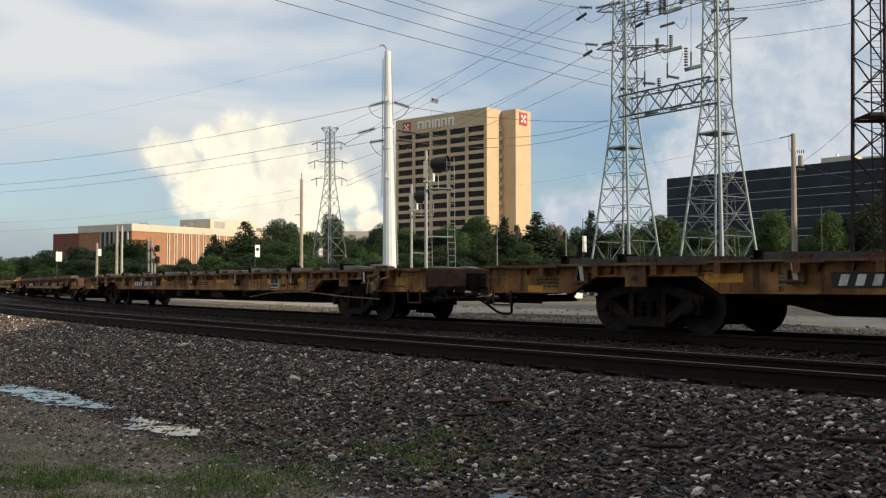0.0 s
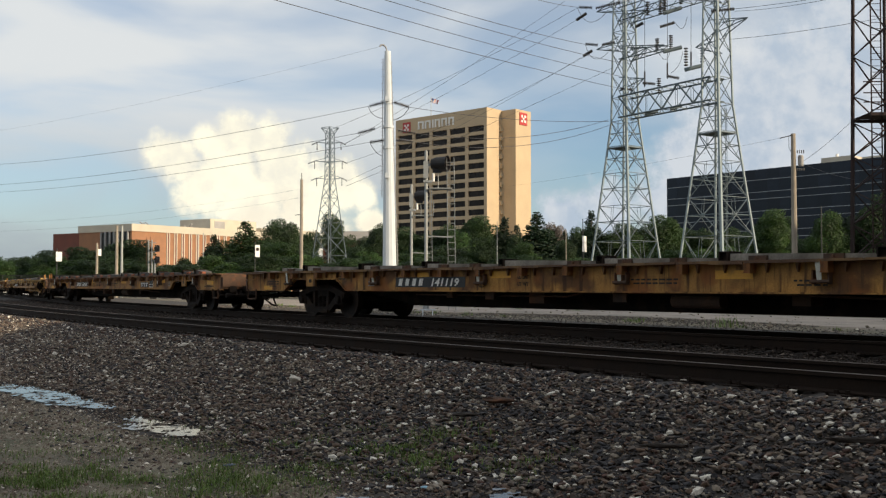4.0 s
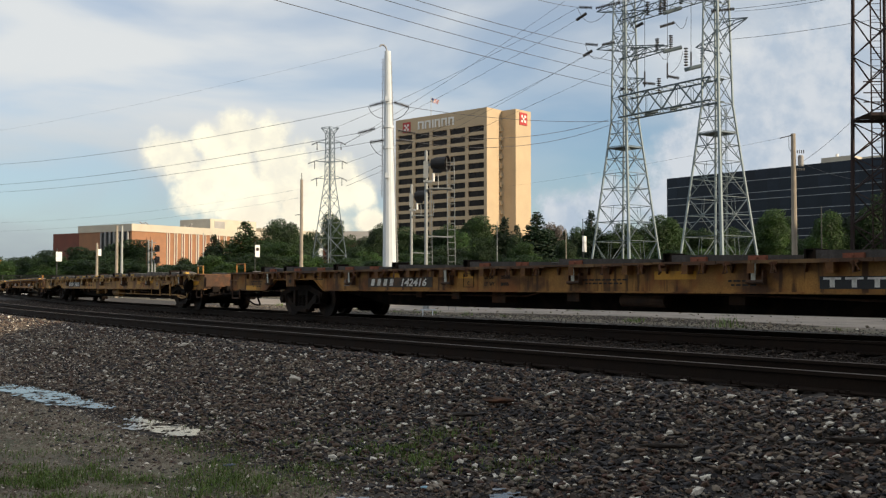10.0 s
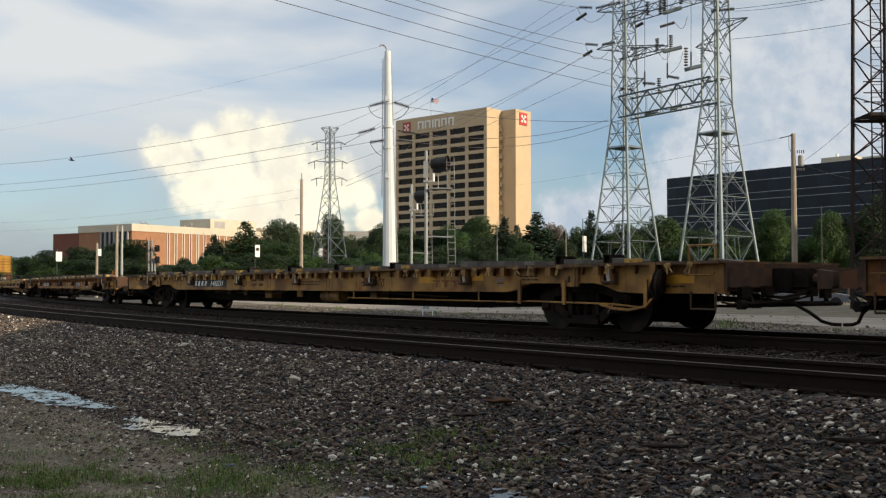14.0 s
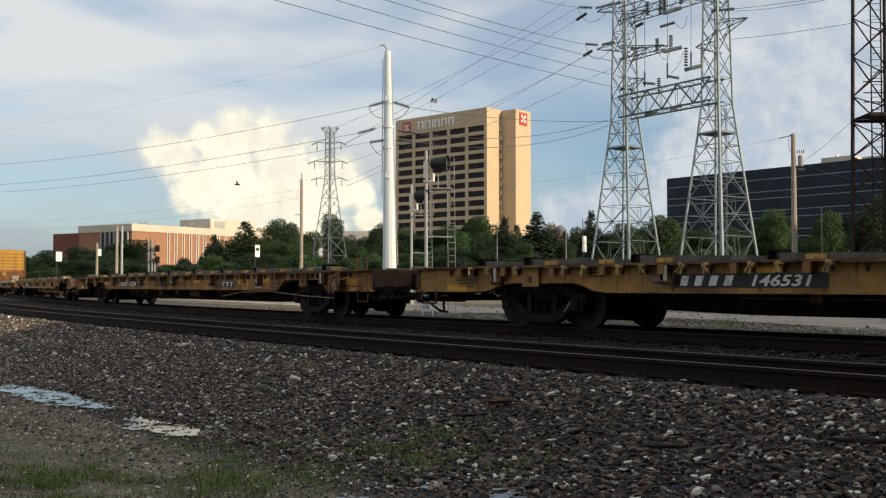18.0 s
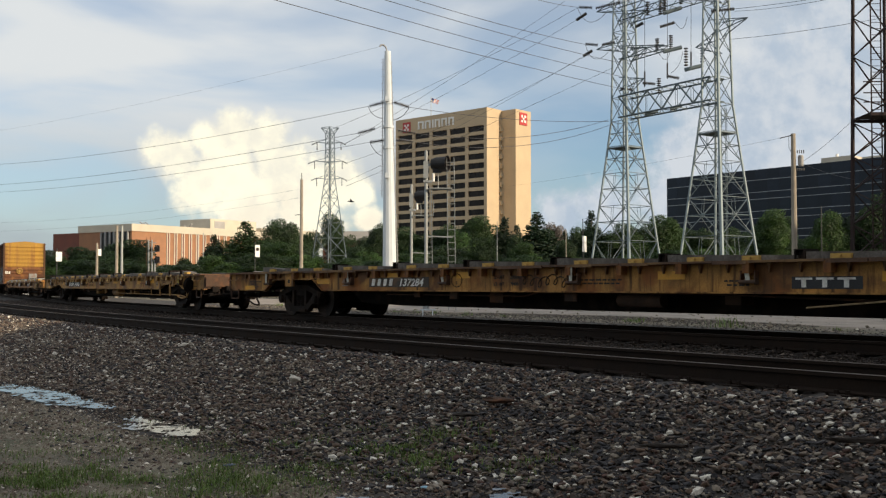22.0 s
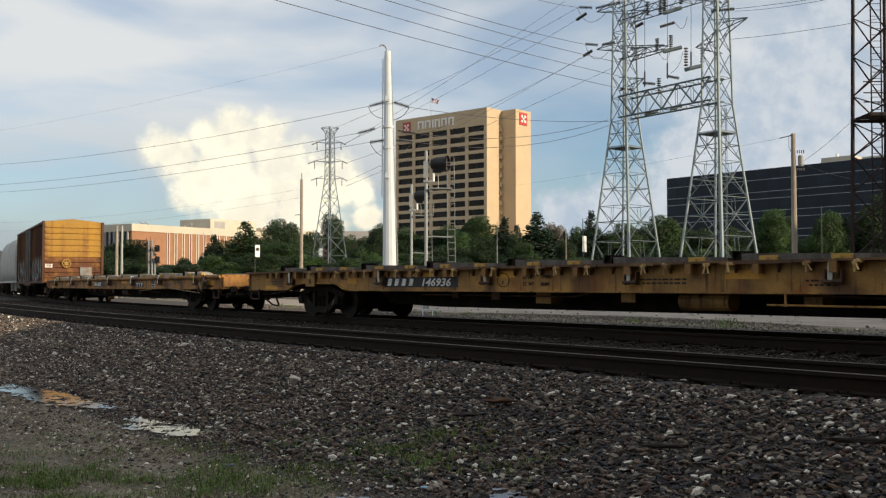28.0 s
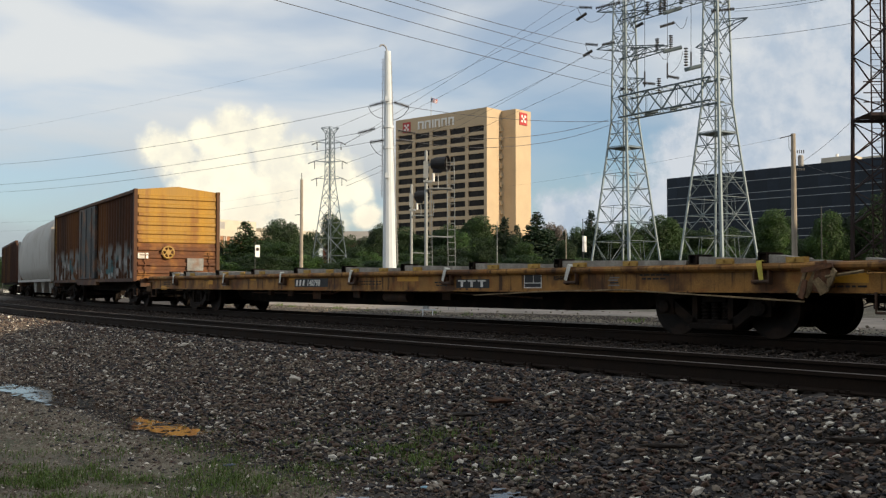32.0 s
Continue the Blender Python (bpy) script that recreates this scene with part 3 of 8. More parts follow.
# ---------------------------------------------------------------- train
# the flat cars' centres on the track at 0 s, from the leading one back
CAR_AT = (16.98, -12.09, -41.00, -70.16, -98.96, -128.06, -157.10)
MOVING, ROLLING = [], []
HALF = {"cut": 10.10, "arch": 10.30, "straight": 10.12}      # from a car's middle to its trucks
WHEEL_R = 0.42
SHARED = {}


def car_rows(centre, half):
    rows = []
    for i in range(0, 129):
        t = i * 0.25
        s = centre + travelled(t)
        a, b = on_track(s - half), on_track(s + half)
        rows.append((t, Matrix.Translation((a + b) / 2) @ pose(0, 0, 0, 0, 0, math.degrees(math.atan2(b.y - a.y, b.x - a.x)))))
    return rows


def piece(name, mat, parent, m, make, key=None, label="", smooth=False):
    """A part whose mesh is shared with every other piece of the same key."""
    key = key or name
    if key not in SHARED:
        bm = BM()
        make(bm)
        SHARED[key] = mesh_of(key, bm, mat, smooth)
    ob = new(name, SHARED[key])
    ob.parent, ob.matrix_basis = parent, m
    if label:
        ob["label"] = label
    return ob


def words(text, size, slant=0.0):
    key = "words " + text + str(size) + str(slant)
    if key not in SHARED:
        cu = bpy.data.curves.new("text", "FONT")
        cu.body, cu.size, cu.extrude, cu.shear, cu.offset = text, size, 0.0015, slant, 0.022 * size
        cu.resolution_u = 2
        ob = bpy.data.objects.new("text", cu)
        SHARED[key] = bpy.data.meshes.new_from_object(ob)
        bpy.data.objects.remove(ob)
        bpy.data.curves.remove(cu)
    return SHARED[key]


def lettering(name, text, size, x, z, y, mat, parent, slant=0.0, stretch=1.0):
    me = words(text, size, slant)
    if not me.materials:
        me.materials.append(mat)
    ob = new(name, me)
    ob.parent = parent
    ob.matrix_basis = pose(x, y, z, 90, 0, 0) @ Matrix.Diagonal((stretch, 1, 1, 1))
    return ob


def plate(name, x0, x1, z0, z1, y, mat, parent, label=""):
    bm = BM()
    box(bm, x0, y, z0, x1, y + 0.004, z1)
    return part(name, bm, mat, parent, label)


def wheelset_mesh(bm):
    for y, sgn in ((-0.72, -1), (0.72, 1)):
        m = pose(0, y, 0, 90, 0, 0)
        prof = ((0.30, 0.02), (0.36, 0.065), (0.415, 0.07), (0.42, -0.06), (0.45, -0.065), (0.45, -0.085), (0.36, -0.09), (0.13, -0.04))
        lathe(bm, [(r, h * -sgn * -1) for r, h in prof], m, 28)
        lathe(bm, ((0.13, -0.10), (0.14, 0.10)), m, 16)
        # raised ribs on the wheel's face
        for k in range(5):
            a = k * math.tau / 5
            bar(bm, (0.16 * math.cos(a), y - 0.03 * sgn * -1, 0.16 * math.sin(a)), (0.31 * math.cos(a), y - 0.05 * sgn * -1, 0.31 * math.sin(a)), 0.02, n=4)
    lathe(bm, ((0.085, -1.0), (0.085, 1.0)), pose(0, 0, 0, 90, 0, 0), 12)


def side_frame_mesh(bm):
    """Cast frame: upper arm over the springs, lower arm down to the spring seat, two openings."""
    def limb(pts, w, y0=-0.07, y1=0.07):
        for (x0, z0), (x1, z1) in zip(pts, pts[1:]):
            dx, dz = x1 - x0, z1 - z0
            n = math.hypot(dx, dz)
            px, pz = -dz / n * w / 2, dx / n * w / 2
            prism(bm, [(x0 + px, z0 + pz), (x1 + px, z1 + pz), (x1 - px, z1 - pz), (x0 - px, z0 - pz)], y0, y1)
    limb(((-1.10, 0.50), (-0.78, 0.60), (-0.40, 0.70), (0.40, 0.70), (0.78, 0.60), (1.10, 0.50)), 0.14)
    limb(((-0.80, 0.47), (-0.34, 0.16), (0.34, 0.16), (0.80, 0.47)), 0.15)
    for s in (-1, 1):
        limb(((s * 0.33, 0.18), (s * 0.33, 0.68)), 0.10)
        box(bm, s * 0.89 - 0.16, -0.09, 0.30, s * 0.89 + 0.16, 0.09, 0.56)
        lathe(bm, ((0.10, -0.05), (0.10, 0.06), (0.06, 0.075)), pose(s * 0.89, -0.09, 0.42, 90, 0, 0), 12)
    box(bm, -0.40, -0.12, 0.10, 0.40, 0.12, 0.17)


def spring_mesh(bm):
    prof = [(0.03, 0.18)]
    for k in range(6):
        z = 0.18 + k * 0.055
        prof += [(0.045, z), (0.07, z + 0.012), (0.07, z + 0.026), (0.045, z + 0.042)]
    lathe(bm, prof + [(0.03, 0.52)], pose(0, 0, 0), 10)


def truck(car, x, yaw, dark=False):
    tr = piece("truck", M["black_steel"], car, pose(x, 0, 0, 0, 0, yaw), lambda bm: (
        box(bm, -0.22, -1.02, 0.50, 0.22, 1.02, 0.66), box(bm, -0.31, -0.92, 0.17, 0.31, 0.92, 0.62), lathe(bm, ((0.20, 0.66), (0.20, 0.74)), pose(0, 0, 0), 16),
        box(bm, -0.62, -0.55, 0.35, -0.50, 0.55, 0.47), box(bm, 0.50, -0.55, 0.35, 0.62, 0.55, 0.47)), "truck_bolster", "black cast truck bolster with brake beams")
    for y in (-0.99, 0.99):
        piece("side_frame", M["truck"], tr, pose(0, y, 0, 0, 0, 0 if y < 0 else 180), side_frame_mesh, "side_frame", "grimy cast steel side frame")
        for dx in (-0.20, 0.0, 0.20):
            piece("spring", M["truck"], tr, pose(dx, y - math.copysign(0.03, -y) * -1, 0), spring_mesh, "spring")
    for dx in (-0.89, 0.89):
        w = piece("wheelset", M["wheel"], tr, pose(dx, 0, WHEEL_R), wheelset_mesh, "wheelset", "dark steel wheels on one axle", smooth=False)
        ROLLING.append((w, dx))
    return tr


def sill_outline(kind):
    """Side sill from the side, (x, z), one end at a time."""
    top, low = 1.07, 0.64
    if kind == "straight":
        half = [(0, low), (13.55, 0.66)]
    elif kind == "arch":
        half = [(0, low), (8.55, low), (8.85, 0.68), (9.05, 0.76), (9.25, 0.80), (10.85, 0.80), (11.10, 0.77), (11.45, 0.66), (11.8, low), (13.6, low)]
    else:
        half = [(0, low), (8.52, low), (8.95, 0.90), (10.98, 0.90), (11.48, 0.63), (13.6, 0.63)]
    pts = [(-x, z) for x, z in reversed(half[1:])] + [(-0.0, low)] + half[1:]
    return [(-half[-1][0], top)] + pts + [(half[-1][0], top)]


def prism_strips(bm, outline, top, y0, y1):
    """Like prism, but cut into convex strips below a flat top."""
    low = outline[1:-1]
    for (xa, za), (xb, zb) in zip(low, low[1:]):
        prism(bm, [(xa, za), (xb, zb), (xb, top), (xa, top)], y0, y1)


def riser_mesh(length):
    def make(bm):
        h = length / 2
        prism(bm, [(-h, 0), (h, 0), (h, 0.050), (h - 0.03, 0.058), (-h * 0.2, 0.088), (-h + 0.02, 0.105), (-h, 0.10)], -0.16, 0.16)
        for x in (-length * 0.3, 0.1, length * 0.32):
            box(bm, x - 0.03, -0.165, 0.02, x + 0.03, 0.165, 0.052)
    return make


def bracket_mesh(bm):
    prism(bm, [(-0.055, -0.13), (0.055, -0.13), (0.06, 0.035), (-0.06, 0.035)], -0.09, 0.05)
    box(bm, -0.065, -0.10, -0.138, 0.065, 0.04, -0.13)


def hook_mesh(bm):
    tube(bm, [(0, -0.09, 0.03), (-0.042, -0.11, -0.125), (0.042, -0.11, -0.125), (0, -0.09, 0.03)], 0.016, 5)
    box(bm, -0.05, -0.10, -0.015, 0.05, 0.0, 0.03)


def winch_mesh(bm):
    bar(bm, (-0.13, -0.06, -0.26), (0.16, -0.06, -0.26), 0.028, n=8)
    box(bm, -0.12, -0.05, -0.30, -0.10, 0.04, -0.10)
    box(bm, 0.12, -0.05, -0.30, 0.14, 0.04, -0.10)


def strap_mesh(bm):
    prism(bm, [(-0.05, 0.03), (0.04, 0.03), (0.05, -0.24), (-0.02, -0.24)], -0.045, -0.037)
    prism(bm, [(-0.05, 0.025), (0.04, 0.025), (0.04, 0.035), (-0.05, 0.035)], -0.045, 0.20)


def coupler(car, x, sgn, end_mat=None):
    bm = BM()
    box(bm, min(x, x + sgn * 0.30), -0.36, 0.66, max(x, x + sgn * 0.30), 0.36, 1.00)
    box(bm, min(x, x + sgn * 0.56), -0.20, 0.72, max(x, x + sgn * 0.56), 0.20, 0.96)
    part("draft_box", bm, M["black_steel"], car)
    bm = BM()
    bar(bm, (x + sgn * 0.4, 0, 0.84), (x + sgn * 0.72, 0, 0.84), 0.09, n=8)
    prism(bm, [(x + sgn * 0.68, 0.70), (x + sgn * 0.90, 0.70), (x + sgn * 0.93, 0.74), (x + sgn * 0.93, 0.95), (x + sgn * 0.68, 0.98)], -0.14, 0.02)
    prism(bm, [(x + sgn * 0.66, 0.72), (x + sgn * 0.80, 0.72), (x + sgn * 0.80, 0.96), (x + sgn * 0.66, 0.96)], 0.02, 0.15)
    part("coupler", bm, M["rust"], car, "rusted knuckle coupler")
    bm = BM()
    tube(bm, [(x - sgn * 0.5, -0.30, 0.60), (x + sgn * 0.05, -0.34, 0.52), (x + sgn * 0.40, -0.30, 0.48), (x + sgn * 0.58, -0.20, 0.36), (x + sgn * 0.70, -0.08, 0.23), (x + sgn * 0.82, -0.02, 0.19), (x + sgn * 0.96, 0.0, 0.185)], 0.026, 7)
    part("brake_hose", bm, M["black_steel"], car, "drooping black rubber brake hose")
    bm = BM()
    tube(bm, [(x - sgn * 0.12, -1.30, 0.62), (x - sgn * 0.06, -1.33, 0.50), (x + sgn * 0.06, -1.30, 0.48), (x + sgn * 0.42, -0.55, 0.50), (x + sgn * 0.70, -0.22, 0.62)], 0.016, 5)
    tube(bm, [(x - sgn * 0.9, -0.85, 0.66), (x - sgn * 0.9, -0.85, 0.44), (x + sgn * 0.2, -0.80, 0.44), (x + sgn * 0.2, -0.80, 0.62)], 0.024, 5)
    tube(bm, [(x - sgn * 1.3, -0.45, 0.55), (x + sgn * 0.1, -0.45, 0.52)], 0.045, 6)
    part("uncoupling_lever", bm, M["black_steel"], car, "grimy bent rod of the uncoupling gear")
    for y0, z0, dz in ((-0.62, 0.62, 0.05), (-0.25, 0.68, 0.03), (-0.95, 0.56, 0.07)):
        bm = BM()
        tube(bm, [(x - sgn * 1.5, y0, z0 + dz), (x - sgn * 0.2, y0, z0), (x + sgn * 0.35, y0 * 0.8, z0 - dz), (x + sgn * 0.62, y0 * 0.5, z0 + 0.02)], 0.026, 5)
        part("brake_pipe", bm, M["black_steel"], car)
    bm = BM()
    tube(bm, [(x - sgn * 0.62, -1.36, 0.66), (x - sgn * 0.62, -1.36, 0.40), (x - sgn * 0.16, -1.36, 0.40), (x - sgn * 0.16, -1.36, 0.66)], 0.022, 5)
    part("step", bm, M["rust"], car, "rusted steel side step")
    bm = BM()
    tube(bm, [(x - sgn * 0.68, -1.39, 0.94), (x - sgn * 0.68, -1.45, 0.90), (x - sgn * 0.14, -1.45, 0.90), (x - sgn * 0.14, -1.39, 0.94)], 0.012, 5)
    part("grab_iron", bm, M["yellow"], car)
    bm = BM()
    for y0, z0, dx in ((-1.0, 0.56, 0.05), (-0.62, 0.60, 0.18), (0.55, 0.58, 0.1), (0.95, 0.55, 0.06)):
        box(bm, x + sgn * dx - 0.05, y0 - 0.09, z0, x + sgn * dx + 0.05, y0 + 0.09, 0.74)
        bar(bm, (x + sgn * dx, y0, z0 - 0.12), (x + sgn * dx, y0, z0 + 0.05), 0.022, n=5)
    bar(bm, (x + sgn * 0.14, -1.15, 0.47), (x + sgn * 0.14, 1.15, 0.47), 0.042, n=7)
    bar(bm, (x + sgn * 0.14, -1.22, 0.47), (x + sgn * 0.14, -1.10, 0.47), 0.075, n=8)
    for y in (-0.9, 0.9):
        bar(bm, (x + sgn * 0.14, y, 0.47), (x + sgn * 0.05, y, 0.70), 0.03, n=5)
    part("cushion_gear", bm, M["black_steel"], car, "grimy brackets and cross rod under the end")
    # crossover platform at the car's end
    bm = BM()
    box(bm, min(x, x + sgn * 0.34), 0.42, 0.98, max(x, x + sgn * 0.34), 1.30, 1.02)
    part("end_platform", bm, M["rust"], car)
    bm = BM()
    box(bm, min(x, x + sgn * 0.10), -1.30, 0.72, max(x, x + sgn * 0.10), -0.40, 1.0)
    part("end_bracket", bm, end_mat or M["rust"], car)


def flat_car(centre, label, digits, kind, block_mat, riser_mat, seed, load=None, hooks=False, rod=False, bundle=None, tank=False, stakes=(), marks=None):
    rnd = random.Random(seed)
    half = HALF[kind]
    ob = thing("flat_car", None, None, label, "flat car", "flat cars of the train")
    paint = M[{1: "yellow", 2: "yellow_rusty", 3: "yellow", 4: "yellow_b", 5: "yellow_rusty", 6: "yellow_b", 7: "yellow"}[seed]]
    end = 13.6
    for y in (-1.27, 1.27):
        bm = BM()
        prism_strips(bm, sill_outline(kind), 1.07, y - 0.03, y + 0.03)
        low = sill_outline(kind)[1:-1]
        for (xa, za), (xb, zb) in zip(low, low[1:]):     # flange along the lower edge
            prism(bm, [(xa, za - 0.012), (xb, zb - 0.012), (xb, zb + 0.012), (xa, za + 0.012)], y - 0.075 if y < 0 else y - 0.03, y + 0.03 if y < 0 else y + 0.075)
        part("side_sill", bm, paint, ob, "faded yellow steel side sill streaked with rust")
    plain = kind == "straight"      # smooth rounded edge, no brackets
    deck_z = 1.06 if plain else 1.10
    bm = BM()
    if plain:
        box(bm, -end, -1.33, 1.04, end, 1.33, deck_z)
        for y in (-1, 1):
            e = BM()
            prism(e, [(y * 1.302, 0.94), (y * 1.36, 0.95), (y * 1.405, 0.985), (y * 1.41, 1.02), (y * 1.385, 1.05), (y * 1.332, 1.062), (y * 1.302, 1.062)], -end, end, Matrix(((0, 1, 0, 0), (1, 0, 0, 0), (0, 0, 1, 0), (0, 0, 0, 1))))
            part("rounded_edge", e, paint, ob)
    else:
        box(bm, -end, -1.44, 1.072, end, 1.44, 1.10)
        for i in range(44):     # worn, uneven lip
            x = -end + (i + 0.5) * 2 * end / 44
            h = rnd.uniform(0.02, 0.05)
            box(bm, x - 0.3, -1.455, 1.10 - h, x + 0.3, -1.44, 1.108)
    part("deck", bm, M["deck"], ob, "rust-brown steel deck plate")
    bm = BM()
    if seed <= 3:
        belly = ((10.9, 0.70), (8.75, 0.54), (7.95, 0.45), (7.28, 0.31), (6.2, 0.30))
    else:
        belly = ((10.9, 0.70), (8.7, 0.62), (8.2, 0.34), (6.4, 0.29))
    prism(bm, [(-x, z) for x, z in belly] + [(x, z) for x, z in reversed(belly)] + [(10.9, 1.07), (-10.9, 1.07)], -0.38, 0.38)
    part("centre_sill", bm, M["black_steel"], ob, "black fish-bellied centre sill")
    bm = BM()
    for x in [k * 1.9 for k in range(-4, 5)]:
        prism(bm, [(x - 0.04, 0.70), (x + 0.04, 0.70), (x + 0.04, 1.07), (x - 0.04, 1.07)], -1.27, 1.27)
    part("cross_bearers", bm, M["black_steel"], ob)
    for sgn in (-1, 1):
        bm = BM()
        box(bm, sgn * end - 0.03, -1.33, 0.66, sgn * end + 0.03, 1.33, 1.07)
        part("end_sill", bm, paint if seed == 7 else M["rust"], ob)
        tr = truck(ob, sgn * half, sgn * 1.1)
        if seed in (4, 6):
            bm = BM()
            prism(bm, [(0.58, 0.29), (0.61, 0.29), (0.80, 0.53), (0.77, 0.53)], -1.078, -1.072)
            part("frame_stencil", bm, M["faint_mark"], tr, "slanting faded white stencil")
        coupler(ob, sgn * end, sgn, paint if seed == 7 else None)
        if kind != "straight":
            for y in (-1.365, 1.315):
                bm = BM()
                x = sgn * half
                box(bm, x - 0.21, y, 0.73, x + 0.21, y + 0.05, 1.065)
                bp = part("bolster_plate", bm, paint, ob)
                if y < 0:
                    bm = BM()
                    if kind == "arch":
                        lathe(bm, ((0.032, 0), (0.032, 0.006)), pose(x, y, 0.88, 90, 0, 0), 12)
                        box(bm, x - 0.032, y - 0.0055, 0.80, x + 0.032, y + 0.004, 0.88)
                    else:
                        lathe(bm, ((0.045, 0), (0.045, 0.006)), pose(x - 0.02, y, 0.86, 90, 0, 0), 12)
                        lathe(bm, ((0.045, 0), (0.045, 0.005)), pose(x + 0.02, y, 0.86, 90, 0, 0), 12)
                    part("bolster_hole", bm, M["soot"], bp)
    # tie-down brackets under the lip, rings between them
    for i in range(0 if plain else -10, 0 if plain else 11):
        x = i * 1.22 + 0.05
        for y, r in ((-1.36, 0), (1.36, 180)):
            piece("stake_bracket", paint, ob, pose(x + rnd.uniform(-0.05, 0.05), y, 1.06, 0, 0, r), bracket_mesh, "stake_bracket " + paint.name)
        for dx in (-0.42, 0.30):
            piece("gusset", M["bracket"], ob, pose(x + dx, -1.36, 1.06), lambda bm: prism(bm, [(-0.03, 0.0), (0.03, 0.0), (0, -0.13)], 0.0, 0.06), "gusset")
        if hooks:
            for dx in (0.36, 0.82):
                if rnd.random() < 0.25:
                    continue
                piece("tie_ring", M["rust"] if seed == 3 else M["ring"], ob, pose(x + dx, -1.40, 1.05, 0, rnd.uniform(-25, 25), rnd.uniform(-30, 30)), hook_mesh, "tie_ring %s" % (seed == 3))
    # wedge-shaped risers along the deck's edges, black cube caps and painted blocks between
    caps = (-11.66, -10.4, -7.91, -5.41, -2.93, -0.44, 2.06, 4.55, 7.05, 10.0, 11.24, 11.95)
    for k, (x0, x1) in enumerate(zip(caps, caps[1:])):
        x0, x1 = x0 + rnd.uniform(-0.05, 0.05) + 0.09, x1 - 0.09
        length = round(x1 - x0, 1)
        for y in (-1.18, 1.18):
            tall = Matrix.Diagonal((1, 1, 1.12 if seed == 7 else rnd.uniform(0.9, 1.25), 1))
            piece("riser", riser_mat, ob, pose((x0 + x1) / 2, y, deck_z, 0, 0, rnd.uniform(-1.2, 1.2)) @ tall, riser_mesh(length), "riser %.2f %s" % (length, riser_mat.name), "weathered grey timber riser on the deck")
            for bx in ((x0 + rnd.uniform(0.42, 0.6),) if length < 2 else (x0 + rnd.uniform(0.45, 0.6), x0 + 1.25 + rnd.uniform(0.3, 0.6))):
                if rnd.random() < 0.85:
                    piece("guide_block", block_mat, ob, pose(bx, y + math.copysign(0.155, y), deck_z, 0, 0, rnd.uniform(-3, 3)),
                          lambda bm: (box(bm, -0.15, -0.05, 0, 0.15, 0.06, 0.075), bar(bm, (0, -0.055, 0.045), (0, -0.075, 0.045), 0.02, n=6)), "guide_block " + block_mat.name)
        if rnd.random() < 0.85:
            piece("end_cap", M["black_steel"], ob, pose(x0 - 0.09, -1.20, deck_z, 0, 0, rnd.uniform(-4, 4)), lambda bm: (box(bm, -0.085, -0.16, 0, 0.085, 0.17, 0.022), box(bm, -0.085, -0.16, 0.022, -0.06, 0.17, 0.135), box(bm, 0.06, -0.16, 0.022, 0.085, 0.17, 0.135), box(bm, -0.06, -0.10, 0.022, 0.06, 0.17, 0.12), box(bm, -0.085, -0.16, 0.136, 0.085, 0.17, 0.15)), "end_cap", "black steel stop on the deck")
    for x in (-11.2, -7.25, -3.6, 0.05, 3.7, 7.35, 11.25):
        xx = x + rnd.uniform(-0.05, 0.05)
        piece("strap_winch", M["rust"], ob, pose(xx, -1.36, 1.06), winch_mesh, "strap_winch", "small rusted strap winch")
        mat = M["strap_yellow"] if seed in (6, 7) and x == 11.25 else M["strap_white" if seed == 7 else "strap"]
        piece("strap", mat, ob, pose(xx, -1.39, 1.06, 0, rnd.uniform(-8, 8) + (20 if seed == 7 and x < 11 else 0), 0), strap_mesh, "strap " + mat.name, "pale webbing strap hanging over the edge")
    # fresh paint patches and markings on the camera's side
    Y = -1.304
    for x, w, z in ((-12.4, 0.5, 0.68), (-8.5, 0.48, 0.85), (-5.5, 0.42, 0.95), (-3.05, 0.4, 0.95), (2.2, 0.6, 0.90), (5.9, 0.45, 0.86), (7.6, 0.5, 0.9), (12.55, 0.7, 0.84)):
        if rnd.random() < 0.85:
            w *= rnd.uniform(0.7, 1.4)
            plate("paint_patch", x - w / 2, x + w / 2, z - 0.06, z + 0.07, Y - 0.002, M["yellow_fresh"], ob)
    mk = marks
    px0, px1 = mk["board"]
    board = plate("number_board", px0, px1, 0.715, 0.925, Y - 0.004, M["board_faded"] if seed in (3, 5) else M["board_black"], ob, "board with white lettering")
    first = 3 if seed == 7 else 4
    k = (px1 - px0) / 2.3
    for i in range(first):     # company letters as plain slanted blocks
        bm = BM()
        x = px0 + (0.10 + i * 0.235) * k
        prism(bm, [(x, 0.745), (x + 0.12 * k, 0.745), (x + 0.165 * k, 0.895), (x + 0.045 * k, 0.895)], Y - 0.008, Y - 0.004)
        part("letter_block", bm, M["white_mark"], board)
    if digits:
        lettering("number", digits, 0.22, px0 + (1.18 if first == 4 else 0.86) * k, 0.742, Y - 0.006, M["white_mark"], board, 0.25, 1.38 * k)
    if "ring" in mk:
        bm = BM()
        tube(bm, [(mk["ring"] + 0.17 * math.cos(j * math.tau / 20), Y - 0.002, 0.85 + 0.13 * math.sin(j * math.tau / 20)) for j in range(21)], 0.007, 4)
        part("test_mark", bm, M["soot"], ob, "thin painted ring")
        lettering("mark_letter", "F", 0.10, mk["ring"] - 0.03, 0.76, Y - 0.003, M["soot"], ob)
